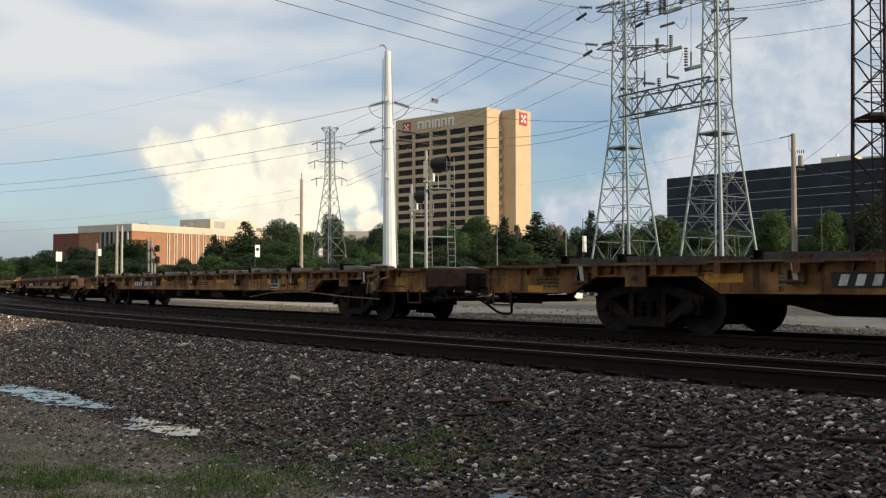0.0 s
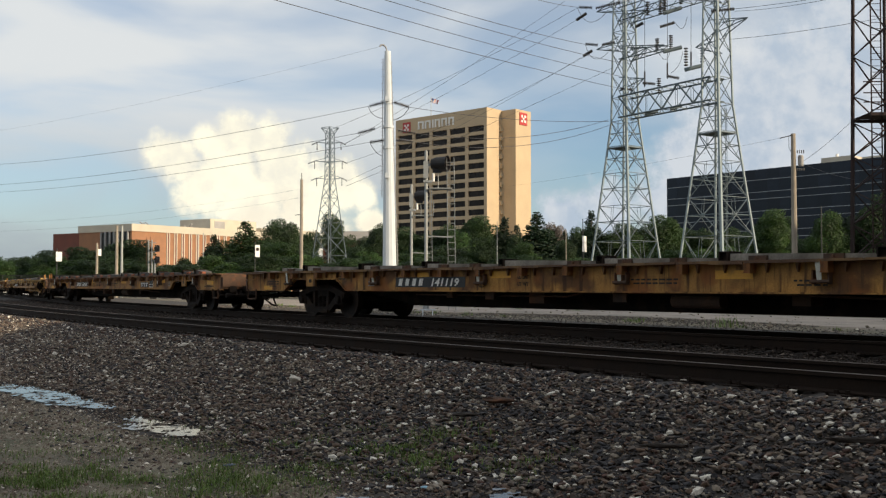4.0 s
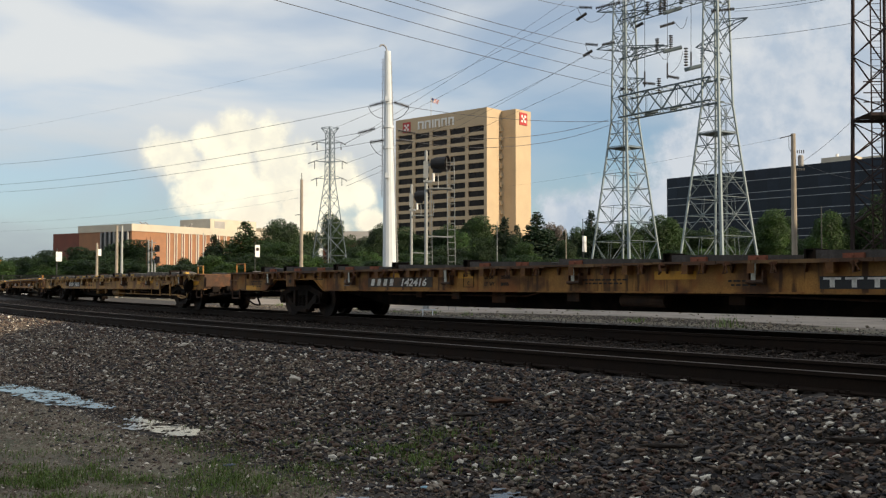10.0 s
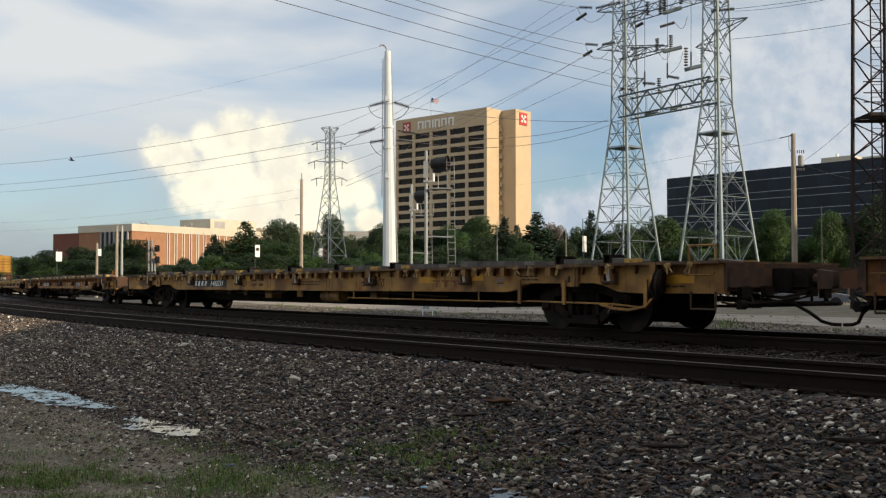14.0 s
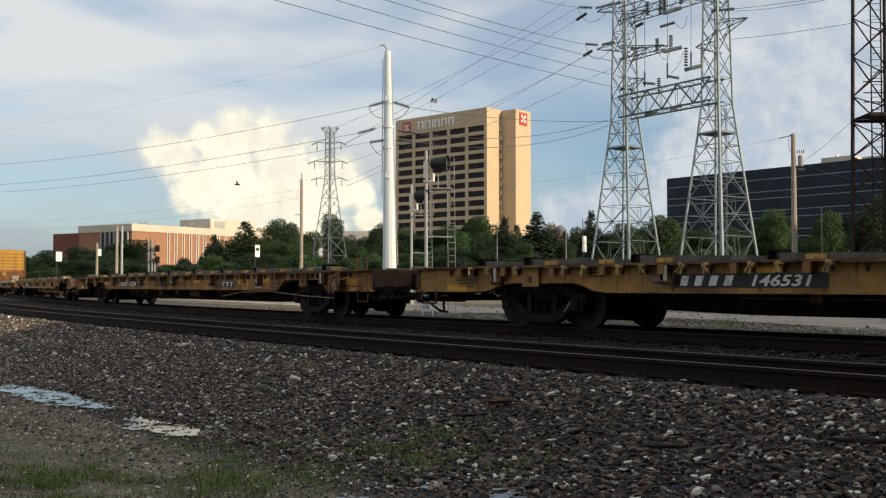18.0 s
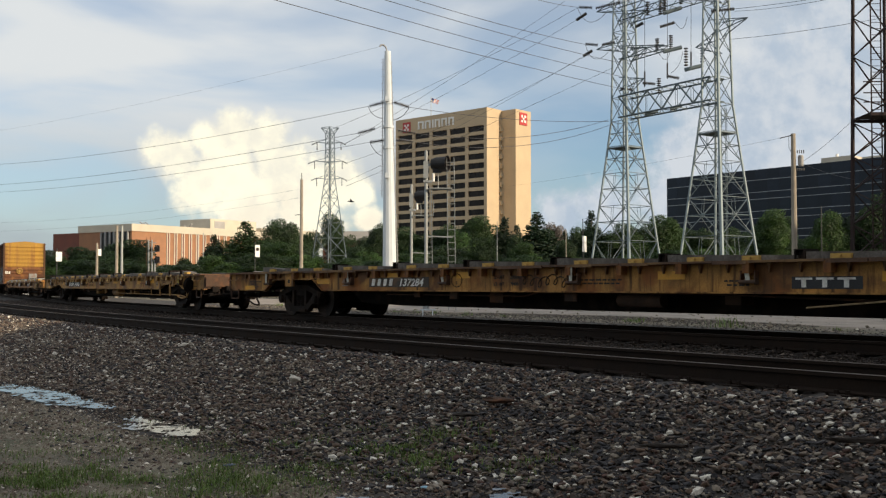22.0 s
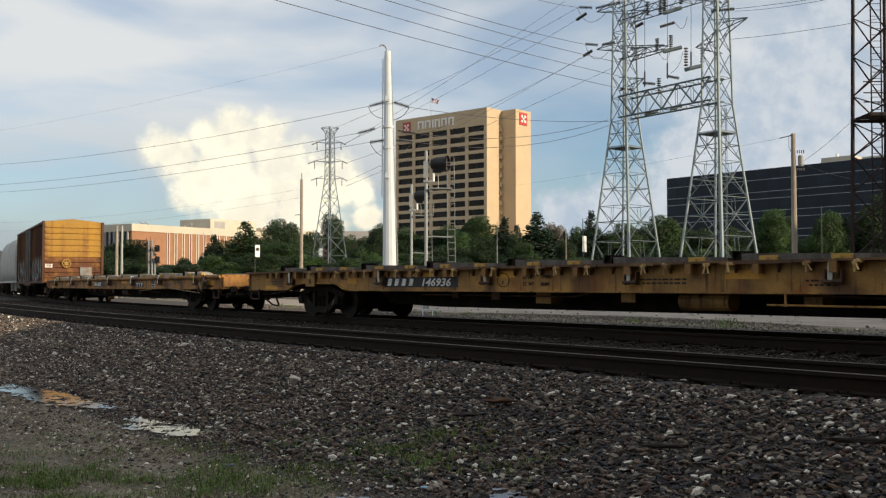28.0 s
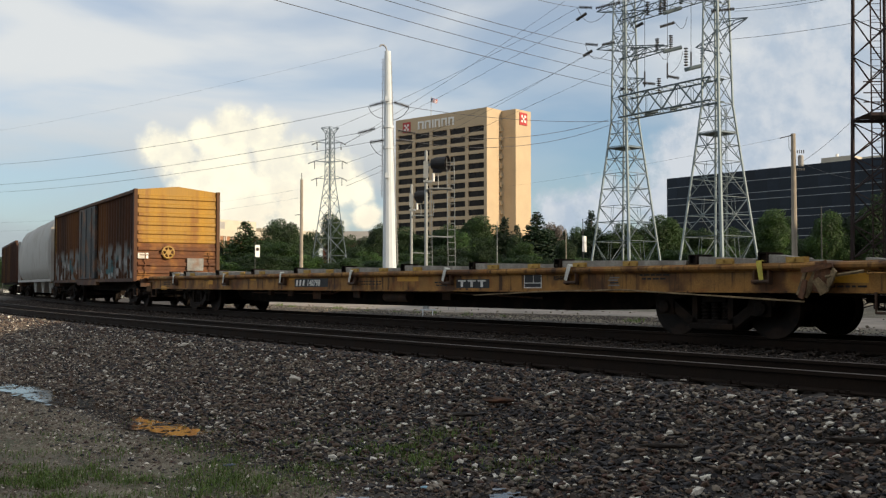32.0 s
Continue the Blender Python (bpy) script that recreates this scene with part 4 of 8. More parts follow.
    if "square" in mk:
        bm = BM()
        x = mk["square"]
        tube(bm, [(x - 0.16, Y - 0.002, 0.72), (x + 0.16, Y - 0.002, 0.72), (x + 0.16, Y - 0.002, 0.98), (x - 0.16, Y - 0.002, 0.98), (x - 0.16, Y - 0.002, 0.72)], 0.007, 4)
        part("test_mark", bm, M["soot"], ob, "thin painted square")
        lettering("mark_letter", "C", 0.10, x - 0.04, 0.76, Y - 0.003, M["soot"], ob)
    if load:
        for row, (a, c) in enumerate(zip(("LD LMT", "LT  WT"), load)):
            lettering("load_words", a, 0.092, mk["load"], 0.875 - row * 0.13, Y - 0.003, M["soot"], ob)
            if c:
                lettering("load_figures", c, 0.092, mk["load"] + 0.48, 0.875 - row * 0.13, Y - 0.003, M["soot"], ob)
    if "scrawl" in mk:      # sprayed black loops, no letters
        x0, x1 = mk["scrawl"]
        bm = BM()
        tube(bm, [(x0 + (x1 - x0) * (j / 90) + 0.09 * math.sin(j * 0.42), Y - 0.002, 0.83 + 0.085 * math.sin(j * 0.42 + 1.3) + 0.03 * math.sin(j * 0.13)) for j in range(91)], 0.009, 4)
        part("scrawl", bm, M["soot"], ob, "sprayed black looping scrawl")
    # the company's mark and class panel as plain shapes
    lx, dark = mk["logo"]
    logo = plate("logo_board", lx - 0.06, lx + 1.0, 0.70, 0.87, Y - 0.003, M["board_black"], ob) if dark else ob
    for i in range(3):
        x, wd = lx + i * 0.32, 0.26
        mat = M["white_mark"] if dark else M["red_mark"]
        plate("logo_bar", x, x + wd, 0.825, 0.855, Y - 0.007, mat, logo)
        plate("logo_bar", x + wd * 0.36, x + wd * 0.64, 0.72, 0.825, Y - 0.007, mat, logo)
    if "panel" in mk:
        x = mk["panel"]
        panel = plate("class_panel", x, x + 0.48, 0.70, 0.97, Y - 0.003, M["white_mark"], ob, "white-framed black data panel")
        plate("panel_field", x + 0.02, x + 0.25, 0.80, 0.95, Y - 0.007, M["board_black"], panel)
        plate("panel_field", x + 0.27, x + 0.46, 0.80, 0.95, Y - 0.007, M["board_black"], panel)
        plate("panel_field", x + 0.02, x + 0.46, 0.72, 0.785, Y - 0.007, M["board_black"], panel)
    if "code" in mk:
        lettering("class_code", mk["code"][1], 0.105, mk["code"][0], mk["code"][2], Y - 0.003, M["soot"], ob)
    for x, i in [(x, i) for x in (-7.62, 8.2) for i in range(4)]:
        plate("caution_bar", x + 0.03 * (i % 2), x + 0.25 - 0.02 * (i % 3), 0.74 + i * 0.042, 0.762 + i * 0.042, Y - 0.003, M["faint_mark"] if i != 1 else M["board_black"], ob)
    for x0, wd, z, rows in ((0.2, 0.95, 0.83, 2), (8.9, 0.5, 0.90, 2), (-9.0, 0.35, 0.95, 2), (12.0, 0.8, 0.72, 1), (-12.4, 0.55, 0.84, 3), (3.2, 0.5, 0.80, 2)):
        for i in range(rows):
            a = x0 + i * 0.05
            while a < x0 + wd - i * 0.04:
                e = a + rnd.uniform(0.05, 0.13)
                plate("stencil_bar", a, e, z - i * 0.06, z + 0.026 - i * 0.06, Y - 0.002, M["soot"], ob)
                a = e + 0.03
    # gear under the car
    bm = BM()
    bar(bm, (0.8, -0.95, 0.50), (1.75, -0.95, 0.50), 0.15 if tank else 0.11, n=14)
    part("air_reservoir", bm, paint if tank else M["rust"], ob, "cylindrical air tank under the sill")
    for b in ((-0.35, -1.15, 0.47, -0.05, -1.12, 0.64), (-2.6, -1.0, 0.42, -2.2, -0.7, 0.64), (2.9, -0.9, 0.45, 3.2, -0.6, 0.64), (-5.0, -1.1, 0.50, -4.8, -1.0, 0.66), (-3.7, -1.15, 0.48, -3.45, -1.1, 0.65)):
        bm = BM()
        box(bm, *b)
        part("valve_bracket", bm, paint if tank and b[0] > -3 else M["rust"], ob)
    bm = BM()
    tube(bm, [(-6.2, -1.0, 0.56), (-1.6, -1.0, 0.55), (-1.2, -1.0, 0.62), (2.5, -1.0, 0.62), (6.2, -1.0, 0.52)], 0.018, 5)
    part("train_pipe", bm, M["rust"], ob, "rusted brake pipe slung under the car")
    if rod:
        bm = BM()
        tube(bm, [(2.6, -1.33, 0.47), (8.8, -1.36, 0.45), (9.3, -1.38, 0.47), (11.3, -1.38, 0.45), (12.1, -1.38, 0.40)], 0.016, 5)
        tube(bm, [(11.1, -1.40, 0.44), (11.4, -1.41, 0.38), (11.75, -1.41, 0.36), (12.1, -1.40, 0.42), (12.25, -1.40, 0.55)], 0.026, 5)
        for x in (2.9, 5.4, 7.7):
            box(bm, x - 0.015, -1.345, 0.45, x + 0.015, -1.32, 0.66)
        for x in (9.0, 10.2, 12.1):
            box(bm, x - 0.035, -1.41, 0.42, x + 0.035, -1.37, 0.84)
        part("brake_rod", bm, paint, ob, "long brake rod with hangers along the sill")
        bm = BM()
        lathe(bm, ((0.19, -0.05), (0.23, 0), (0.19, 0.05)), pose(12.45, -1.44, 0.78, 96, 0, 116), 16)
        tube(bm, [(12.35, -1.46, 0.90), (12.28, -1.47, 0.70), (12.36, -1.46, 0.52), (12.48, -1.45, 0.60)], 0.03, 5)
        bar(bm, (12.40, -1.45, 0.96), (12.2, -1.40, 0.62), 0.05, n=6)
        part("hand_brake", bm, M["black_steel"], ob, "black hand-brake wheel seen edge on")
    if bundle:
        x0 = bundle
        leaves = ((-0.16, 0.80, 0.46, 0.10, 62, 12), (-0.05, 0.86, 0.40, 0.16, 78, -14), (0.08, 0.90, 0.36, 0.13, 100, 18), (0.16, 0.82, 0.34, 0.11, 48, -22), (-0.02, 0.98, 0.44, 0.07, 8, 10), (-0.22, 0.70, 0.26, 0.09, 70, -8), (0.05, 0.74, 0.22, 0.12, 120, 20))
        for k, (dx, z, length, wd, tilt, yaw) in enumerate(leaves):      # bent plates of a collapsed trailer stand
            bm = BM()
            a, h = length / 2, wd / 2
            prism(bm, [(-a, -h), (-a * 0.2, -h * 1.2), (a, -h * 0.6), (a * 0.92, h), (a * 0.1, h * 0.8), (-a, h)], -0.012, 0.012)
            leaf = part("folded_stand", bm, M["canvas"] if k % 3 == 0 else M["stand_rust"], ob, "bent rusty plate of a collapsed stand")
            leaf.matrix_basis = pose(x0 + dx, -1.40 - 0.022 * k, z, 0, -tilt, yaw)
        bm = BM()
        bar(bm, (x0 + 0.1, -1.48, 0.86), (x0 + 0.62, -1.44, 0.93), 0.022, n=5)
        part("stand_lever", bm, M["canvas"], ob)
        bm = BM()
        bar(bm, (x0 - 0.2, -1.45, 0.98), (x0 - 0.34, -1.45, 0.62), 0.03, n=4)
        part("stand_leg", bm, M["canvas"], ob)
        bm = BM()
        tube(bm, [(4.6, -1.36, 0.56), (6.6, -1.38, 0.64), (8.6, -1.42, 0.68), (10.4, -1.44, 0.60), (12.0, -1.44, 0.53)] if plain else [(4.6, -1.36, 0.44), (6.2, -1.38, 0.58), (8.2, -1.40, 0.60), (10.3, -1.42, 0.50), (11.9, -1.42, 0.46)], 0.013, 5)
        part("slack_cable", bm, M["canvas"], ob, "slack pale cable along the car's side")
    for x in stakes:
        bm = BM()
        tube(bm, [(x, -1.30, 1.05), (x, -1.30, 1.34), (x + 0.5, -1.30, 1.34), (x + 0.5, -1.30, 1.05)], 0.022, 5)
        part("hand_rail", bm, paint, ob, "yellow painted hand rail at the end")
    MOVING.append((ob, car_rows(centre, half)))
    return ob


def rust_runs(m, lo):
    """Thin vertical runs of rust and soot, and orange bloom, over a painted side."""
    n, l = m.node_tree.nodes, m.node_tree.links
    b = n["Principled BSDF"]
    co = n.new("ShaderNodeTexCoord")
    for sx, sz, detail, a, c, amount, tone in ((7.0, 0.7, 6, lo, lo + 0.10, 0.85, (0.055, 0.026, 0.014)), (2.2, 2.0, 9, lo - 0.02, lo + 0.10, 0.75, (0.27, 0.10, 0.026)), (16.0, 1.4, 3, 0.60, 0.70, 0.6, (0.07, 0.04, 0.02))):
        mp = n.new("ShaderNodeMapping")
        mp.inputs["Scale"].default_value = (sx, sx, sz)
        mp.inputs["Location"].default_value = (sx * 3, lo * 40, sz * 5)
        l.new(co.outputs["Object"], mp.inputs[0])
        t = n.new("ShaderNodeTexNoise")
        t.inputs["Scale"].default_value, t.inputs["Detail"].default_value = 1.0, detail
        l.new(mp.outputs[0], t.inputs["Vector"])
        r = n.new("ShaderNodeMapRange")
        for i, v in enumerate((a, c, 0.0, amount), 1):
            r.inputs[i].default_value = v
        l.new(t.outputs[0], r.inputs[0])
        mx = n.new("ShaderNodeMix")
        mx.data_type = "RGBA"
        l.new(r.outputs[0], mx.inputs[0])
        l.new(b.inputs["Base Color"].links[0].from_socket, mx.inputs[6])
        mx.inputs[7].default_value = (*tone, 1)
        l.new(mx.outputs[2], b.inputs["Base Color"])


def train_materials():
    M["yellow_b"] = material("car_yellow_paint_paler", (0.38, 0.205, 0.058), 0.65, 0, 0.25, 2.4, 40, 0.1, (0.12, 0.055, 0.025), 0.8, 1.3, (0.50, 0.66), spec=0.3)
    M["yellow_rusty"] = material("car_yellow_paint_rusted", (0.40, 0.205, 0.055), 0.75, 0, 0.3, 2.4, 40, 0.15, (0.09, 0.038, 0.018), 0.85, 1.6, (0.45, 0.60), spec=0.3)
    for m, lo in ((M["yellow"], 0.56), (M["yellow_b"], 0.58), (M["yellow_rusty"], 0.53)):
        rust_runs(m, lo)
    M["deck"] = material("deck_plate", (0.11, 0.06, 0.035), 0.85, 0.1, 0.35, 4, 50, 0.3, (0.26, 0.15, 0.06), 0.7, 1.7)
    M["bracket"] = material("bracket_paint", (0.30, 0.16, 0.055), 0.7, 0, 0.3, 5, 40, 0.2, (0.10, 0.045, 0.02), 0.9, 5.0, (0.42, 0.6), per_object=0.35)
    M["ring"] = material("worn_tan_ring", (0.50, 0.33, 0.13), 0.6, 0, 0.3, 5, 40, 0.1, (0.10, 0.045, 0.02), 0.6, 5.0, (0.5, 0.7), per_object=0.35)
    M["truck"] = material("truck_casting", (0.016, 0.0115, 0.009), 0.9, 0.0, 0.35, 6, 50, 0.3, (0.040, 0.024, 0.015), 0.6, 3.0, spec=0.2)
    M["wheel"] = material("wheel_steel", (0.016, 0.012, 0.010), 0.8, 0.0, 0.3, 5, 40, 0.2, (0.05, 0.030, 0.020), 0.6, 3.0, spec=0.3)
    M["soot"] = material("dark_stencil", (0.025, 0.02, 0.015), 0.8, 0, 0.2, 6, 40, 0)
    M["board_black"] = material("board_black", (0.018, 0.018, 0.020), 0.6, 0, 0.3, 6, 40, 0.05)
    M["white_mark"] = material("white_lettering", (0.80, 0.78, 0.72), 0.7, 0, 0.12, 5, 40, 0, (0.35, 0.28, 0.2), 0.4, 6.0)
    M["red_mark"] = material("faded_red_lettering", (0.22, 0.055, 0.03), 0.8, 0, 0.25, 5, 40, 0, (0.3, 0.17, 0.05), 0.5, 6.0)
    M["strap"] = material("pale_webbing", (0.50, 0.49, 0.42), 0.9, 0, 0.2, 8, 60, 0.2)
    M["strap_white"] = material("white_webbing", (0.72, 0.70, 0.62), 0.9, 0, 0.15, 8, 60, 0.2)
    M["board_faded"] = material("faded_board", (0.050, 0.037, 0.026), 0.7, 0, 0.35, 5, 40, 0.05, (0.16, 0.08, 0.03), 0.6, 4.0)
    M["faint_mark"] = material("faint_stencil", (0.22, 0.20, 0.18), 0.8, 0, 0.25, 8, 60, 0)
    M["strap_yellow"] = material("yellow_webbing", (0.62, 0.52, 0.10), 0.9, 0, 0.2, 8, 60, 0.2)
    M["red_block"] = material("red_oxide_block", (0.27, 0.085, 0.045), 0.85, 0, 0.25, 5, 40, 0.2, (0.1, 0.05, 0.03), 0.5, 5.0)
    M["yellow_block"] = material("yellow_block", (0.55, 0.34, 0.08), 0.8, 0, 0.25, 5, 40, 0.2, (0.2, 0.1, 0.03), 0.5, 5.0)
    M["canvas"] = material("brown_canvas", (0.27, 0.19, 0.10), 0.95, 0, 0.35, 5, 40, 0.6, (0.1, 0.07, 0.04), 0.6, 6.0)
    M["stand_rust"] = material("rusted_stand", (0.17, 0.075, 0.035), 0.85, 0, 0.35, 5, 40, 0.4, (0.05, 0.028, 0.018), 0.7, 6.0)
    M["riser_dark"] = material("dark_riser_timber", (0.075, 0.067, 0.062), 0.9, 0, 0.3, 2.5, 30, 0.5, (0.05, 0.045, 0.04), 0.6, 3.0)
    M["riser_mid"] = material("grey_riser_timber", (0.25, 0.225, 0.19), 0.9, 0, 0.3, 2.5, 30, 0.4, (0.06, 0.05, 0.04), 0.7, 1.2)
    M["riser_pale"] = material("pale_riser_timber", (0.36, 0.33, 0.285), 0.9, 0, 0.25, 2.5, 30, 0.4, (0.16, 0.14, 0.12), 0.5, 3.0)


train_materials()
LBL = "rust-streaked yellow flat car "
flat_car(CAR_AT[0], LBL + "with dark risers and tan end panels", None, "cut", M["rust"], M["riser_dark"], 1,
         marks=dict(board=(-6.8, -4.5), ring=-3.9, logo=(4.9, False), panel=6.1))
flat_car(CAR_AT[1], LBL + "with grey risers and a folded stand", "141119", "cut", M["rust"], M["riser_mid"], 2, ("", ""), bundle=11.75,
         marks=dict(board=(-6.53, -4.13), ring=-3.62, load=-2.58, logo=(4.60, False), panel=5.86, code=(6.5, "JSH90V", 0.72)))
flat_car(CAR_AT[2], LBL + "with red blocks and many chains", "142416", "cut", M["red_block"], M["riser_dark"], 3, ("205600", "80400"), hooks=True, stakes=(-13.3,),
         marks=dict(board=(-6.56, -4.14), square=-2.95, load=-2.46, logo=(4.76, True), panel=5.87, code=(6.74, "JH90NV", 0.70)))
flat_car(CAR_AT[3], LBL + "with arched sills and a brake rod", "146531", "arch", M["yellow_block"], M["grey_wood"], 4, ("199100", "86900"), hooks=True, rod=True, tank=True, stakes=(12.9,),
         marks=dict(board=(-7.17, -4.59), ring=-3.35, load=-2.80, scrawl=(3.3, 4.2), logo=(6.1, False)))
flat_car(CAR_AT[4], LBL + "with yellow blocks and a folded stand", "137284", "cut", M["yellow_block"], M["grey_wood"], 5, ("206600", "79400"), bundle=12.1, stakes=(12.8,),
         marks=dict(board=(-6.46, -4.20), ring=-3.26, load=-2.11, scrawl=(-1.34, -0.10), logo=(4.4, True), panel=6.9, code=(5.85, "NSH90R", 0.82)))
flat_car(CAR_AT[5], LBL + "with arched sills and yellow blocks", "146936", "arch", M["yellow_block"], M["grey_wood"], 6, ("199600", "86400"), hooks=True, rod=True, tank=True,
         marks=dict(board=(-7.14, -4.55), ring=-3.17, load=-2.62, logo=(6.1, False)))
flat_car(CAR_AT[6], LBL + "with straight sills and pale risers", "140798", "straight", M["yellow_block"], M["riser_pale"], 7, hooks=True, bundle=12.25,
         marks=dict(board=(-3.02, -1.28), logo=(4.02, True), panel=6.05, code=(6.85, "RSH90", 0.84)))


def boxcar(front):
    """Front end at x = 0, the car runs back along -x."""
    L, W = 15.7, 1.50
    ob = thing("boxcar", None, None, "rusty yellow corrugated boxcar sprayed with paint along its lower side", "boxcar")
    rust, yel = M["box_rust"], M["box_yellow"]
    for y in (-W, W):
        for x0, x1 in ((-6.35, -0.12), (-L + 0.12, -9.35)):
            n = int((x1 - x0) / 0.42)
            st = (x1 - x0) / n
            bm = BM()
            s = -1 if y < 0 else 1
            for i in range(n):
                a = x0 + i * st
                for (xa, ya), (xb, yb) in (((a, 0), (a + st * 0.18, -0.055)), ((a + st * 0.18, -0.055), (a + st * 0.62, -0.055)), ((a + st * 0.62, -0.055), (a + st * 0.8, 0)), ((a + st * 0.8, 0), (a + st, 0))):
                    vs = [bm.verts.new((px, y + s * -py * -1 - s * 0.0, pz)) for px, py, pz in ((xa, ya, 1.0), (xb, yb, 1.0), (xb, yb, 4.10), (xa, ya, 4.10))]
                    bm.faces.new(vs)
            bmesh.ops.remove_doubles(bm, verts=bm.verts, dist=0.001)
            bmesh.ops.solidify(bm, geom=bm.faces, thickness=0.02)
            part("side_panel", bm, M["box_side"], ob, "rust-brown corrugated side with pale and teal sprayed paint low down")
        bm = BM()
        yy = y + (-0.10 if y < 0 else 0.10)
        box(bm, -9.45, min(y, yy), 1.05, -6.25, max(y, yy), 4.02)
        for z in (1.5, 2.1, 2.7, 3.3):
            box(bm, -9.35, yy - 0.02, z, -6.35, yy + 0.02, z + 0.07)
        for x in (-8.9, -7.85, -6.8):
            bar(bm, (x, yy - 0.03 * (1 if y < 0 else -1), 1.1), (x, yy - 0.03 * (1 if y < 0 else -1), 3.95), 0.02, n=5)
        part("door", bm, M["door_grey"], ob, "weathered grey sliding door")
        bm = BM()
        box(bm, -L, y - 0.06, 0.90, 0, y + 0.06, 1.02)
        box(bm, -9.8, y - 0.10, 0.78, -5.9, y + 0.04, 0.92)
        part("side_sill", bm, rust, ob)
        bm = BM()
        box(bm, -L, y - 0.08, 4.06, 0, y + 0.08, 4.17)
        part("roof_edge", bm, M["rust"], ob)
    # end walls with horizontal pressed ribs
    for x, s in ((0, 1), (-L, -1)):
        bm = BM()
        box(bm, x - 0.05, -W, 0.95, x + 0.05, W, 2.3)
        part("lower_end_wall", bm, M["box_low"], ob, "rusted lower end wall")
        bm = BM()
        box(bm, x - 0.05, -W, 2.302, x + 0.05, W, 4.18)
        prism(bm, [(-W, 4.18), (W, 4.18), (0, 4.34)], x - 0.05, x + 0.05, Matrix(((0, 1, 0, 0), (1, 0, 0, 0), (0, 0, 1, 0), (0, 0, 0, 1))))
        part("end_wall", bm, yel, ob, "yellow pressed steel end, rusted low down")
        zs = [1.25, 1.52, 1.80, 2.08, 2.36, 2.66, 2.98, 3.30, 3.62, 3.92]
        for z in zs:
            bm = BM()
            out = [(0, z - 0.085), (0.055, z - 0.05), (0.055, z + 0.05), (0, z + 0.085)]
            m = Matrix(((0, 1, 0, 0), (1, 0, 0, 0), (0, 0, 1, 0), (0, 0, 0, 1)))
            a = [bm.verts.new((x + s * (0.05 + o), -W + 0.10, zz)) for o, zz in out]
            b = [bm.verts.new((x + s * (0.05 + o), W - 0.10, zz)) for o, zz in out]
            for k in range(3):
                bm.faces.new((a[k], a[k + 1], b[k + 1], b[k]))
            bm.faces.new(a[::-1])
            bm.faces.new(b)
            part("end_rib", bm, yel if z > 2.2 else M["box_low"], ob)
        for y in (-W, W):
            bm = BM()
            box(bm, x - 0.08, y - 0.06, 0.92, x + s * 0.10 + 0.02, y + 0.06, 4.2)
            part("corner_post", bm, rust, ob)
    bm = BM()
    prism(bm, [(-W - 0.02, 4.17), (W + 0.02, 4.17), (0, 4.33)], -L, -0.02, Matrix(((0, 1, 0, 0), (1, 0, 0, 0), (0, 0, 1, 0), (0, 0, 0, 1))))
    part("roof", bm, M["rust"], ob, "dark rusted metal roof")
    bm = BM()
    box(bm, -L, -1.35, 0.86, 0, 1.35, 0.98)
    box(bm, -L + 0.4, -0.35, 0.55, -0.4, 0.35, 0.90)
    part("underframe", bm, M["black_steel"], ob)
    # brake wheel, placard boards, grab irons, ladder on the leading end
    bm = BM()
    m = pose(0.16, -0.35, 1.95, 0, 90, 0)
    for k in range(20):
        a, b = k * math.tau / 20, (k + 1) * math.tau / 20
        bar(bm, m @ Vector((0.21 * math.cos(a), 0.21 * math.sin(a), 0)), m @ Vector((0.21 * math.cos(b), 0.21 * math.sin(b), 0)), 0.035, n=5)
    for k in range(6):
        a = k * math.tau / 6
        bar(bm, m @ Vector((0, 0, -0.03)), m @ Vector((0.20 * math.cos(a), 0.20 * math.sin(a), 0)), 0.035, n=4)
    lathe(bm, ((0.12, -0.1), (0.10, 0.03)), m, 12)
    part("brake_wheel", bm, M["brass_yellow"], ob, "yellow spoked brake wheel")
    bm = BM()
    box(bm, 0.11, 0.35, 1.30, 0.14, 0.95, 1.75)
    part("route_board", bm, M["paint_pale"], ob, "pale grey wooden board")
    bm = BM()
    box(bm, 0.11, -1.42, 1.72, 0.14, -1.05, 1.92)
    part("placard", bm, M["white_mark"], ob, "small white placard")
    bm = BM()
    box(bm, 0.05, -1.15, 0.98, 0.45, 1.15, 1.03)
    part("end_platform", bm, M["rust"], ob)
    for y in (-1.36, 0.98):
        bm = BM()
        for z in (1.15, 1.5, 1.85):
            tube(bm, [(0.08, y, z), (0.16, y, z), (0.16, y + 0.4, z), (0.08, y + 0.4, z)], 0.012, 5)
        bar(bm, (0.14, y + 0.2, 1.05), (0.14, y + 0.2, 2.0), 0.02, n=4)
        part("end_ladder", bm, M["box_low"], ob)
    ob_truck_x = (-2.0, -L + 2.0)
    for x in ob_truck_x:
        truck(ob, x, 0)
    coupler(ob, 0, 1)
    coupler(ob, -L, -1)
    return ob, L


def rows_from_front(front, wheel_f, wheel_b):
    """Rows for a car whose x runs back from its front end."""
    out = []
    for i in range(129):
        t = i * 0.25
        s = front + travelled(t)
        a, b = on_track(s - wheel_b), on_track(s - wheel_f)
        ang = math.atan2(b.y - a.y, b.x - a.x)
        d = Vector((math.cos(ang), math.sin(ang), 0))
        out.append((t, Matrix.Translation(b + d * wheel_f) @ pose(0, 0, 0, 0, 0, math.degrees(ang))))
    return out


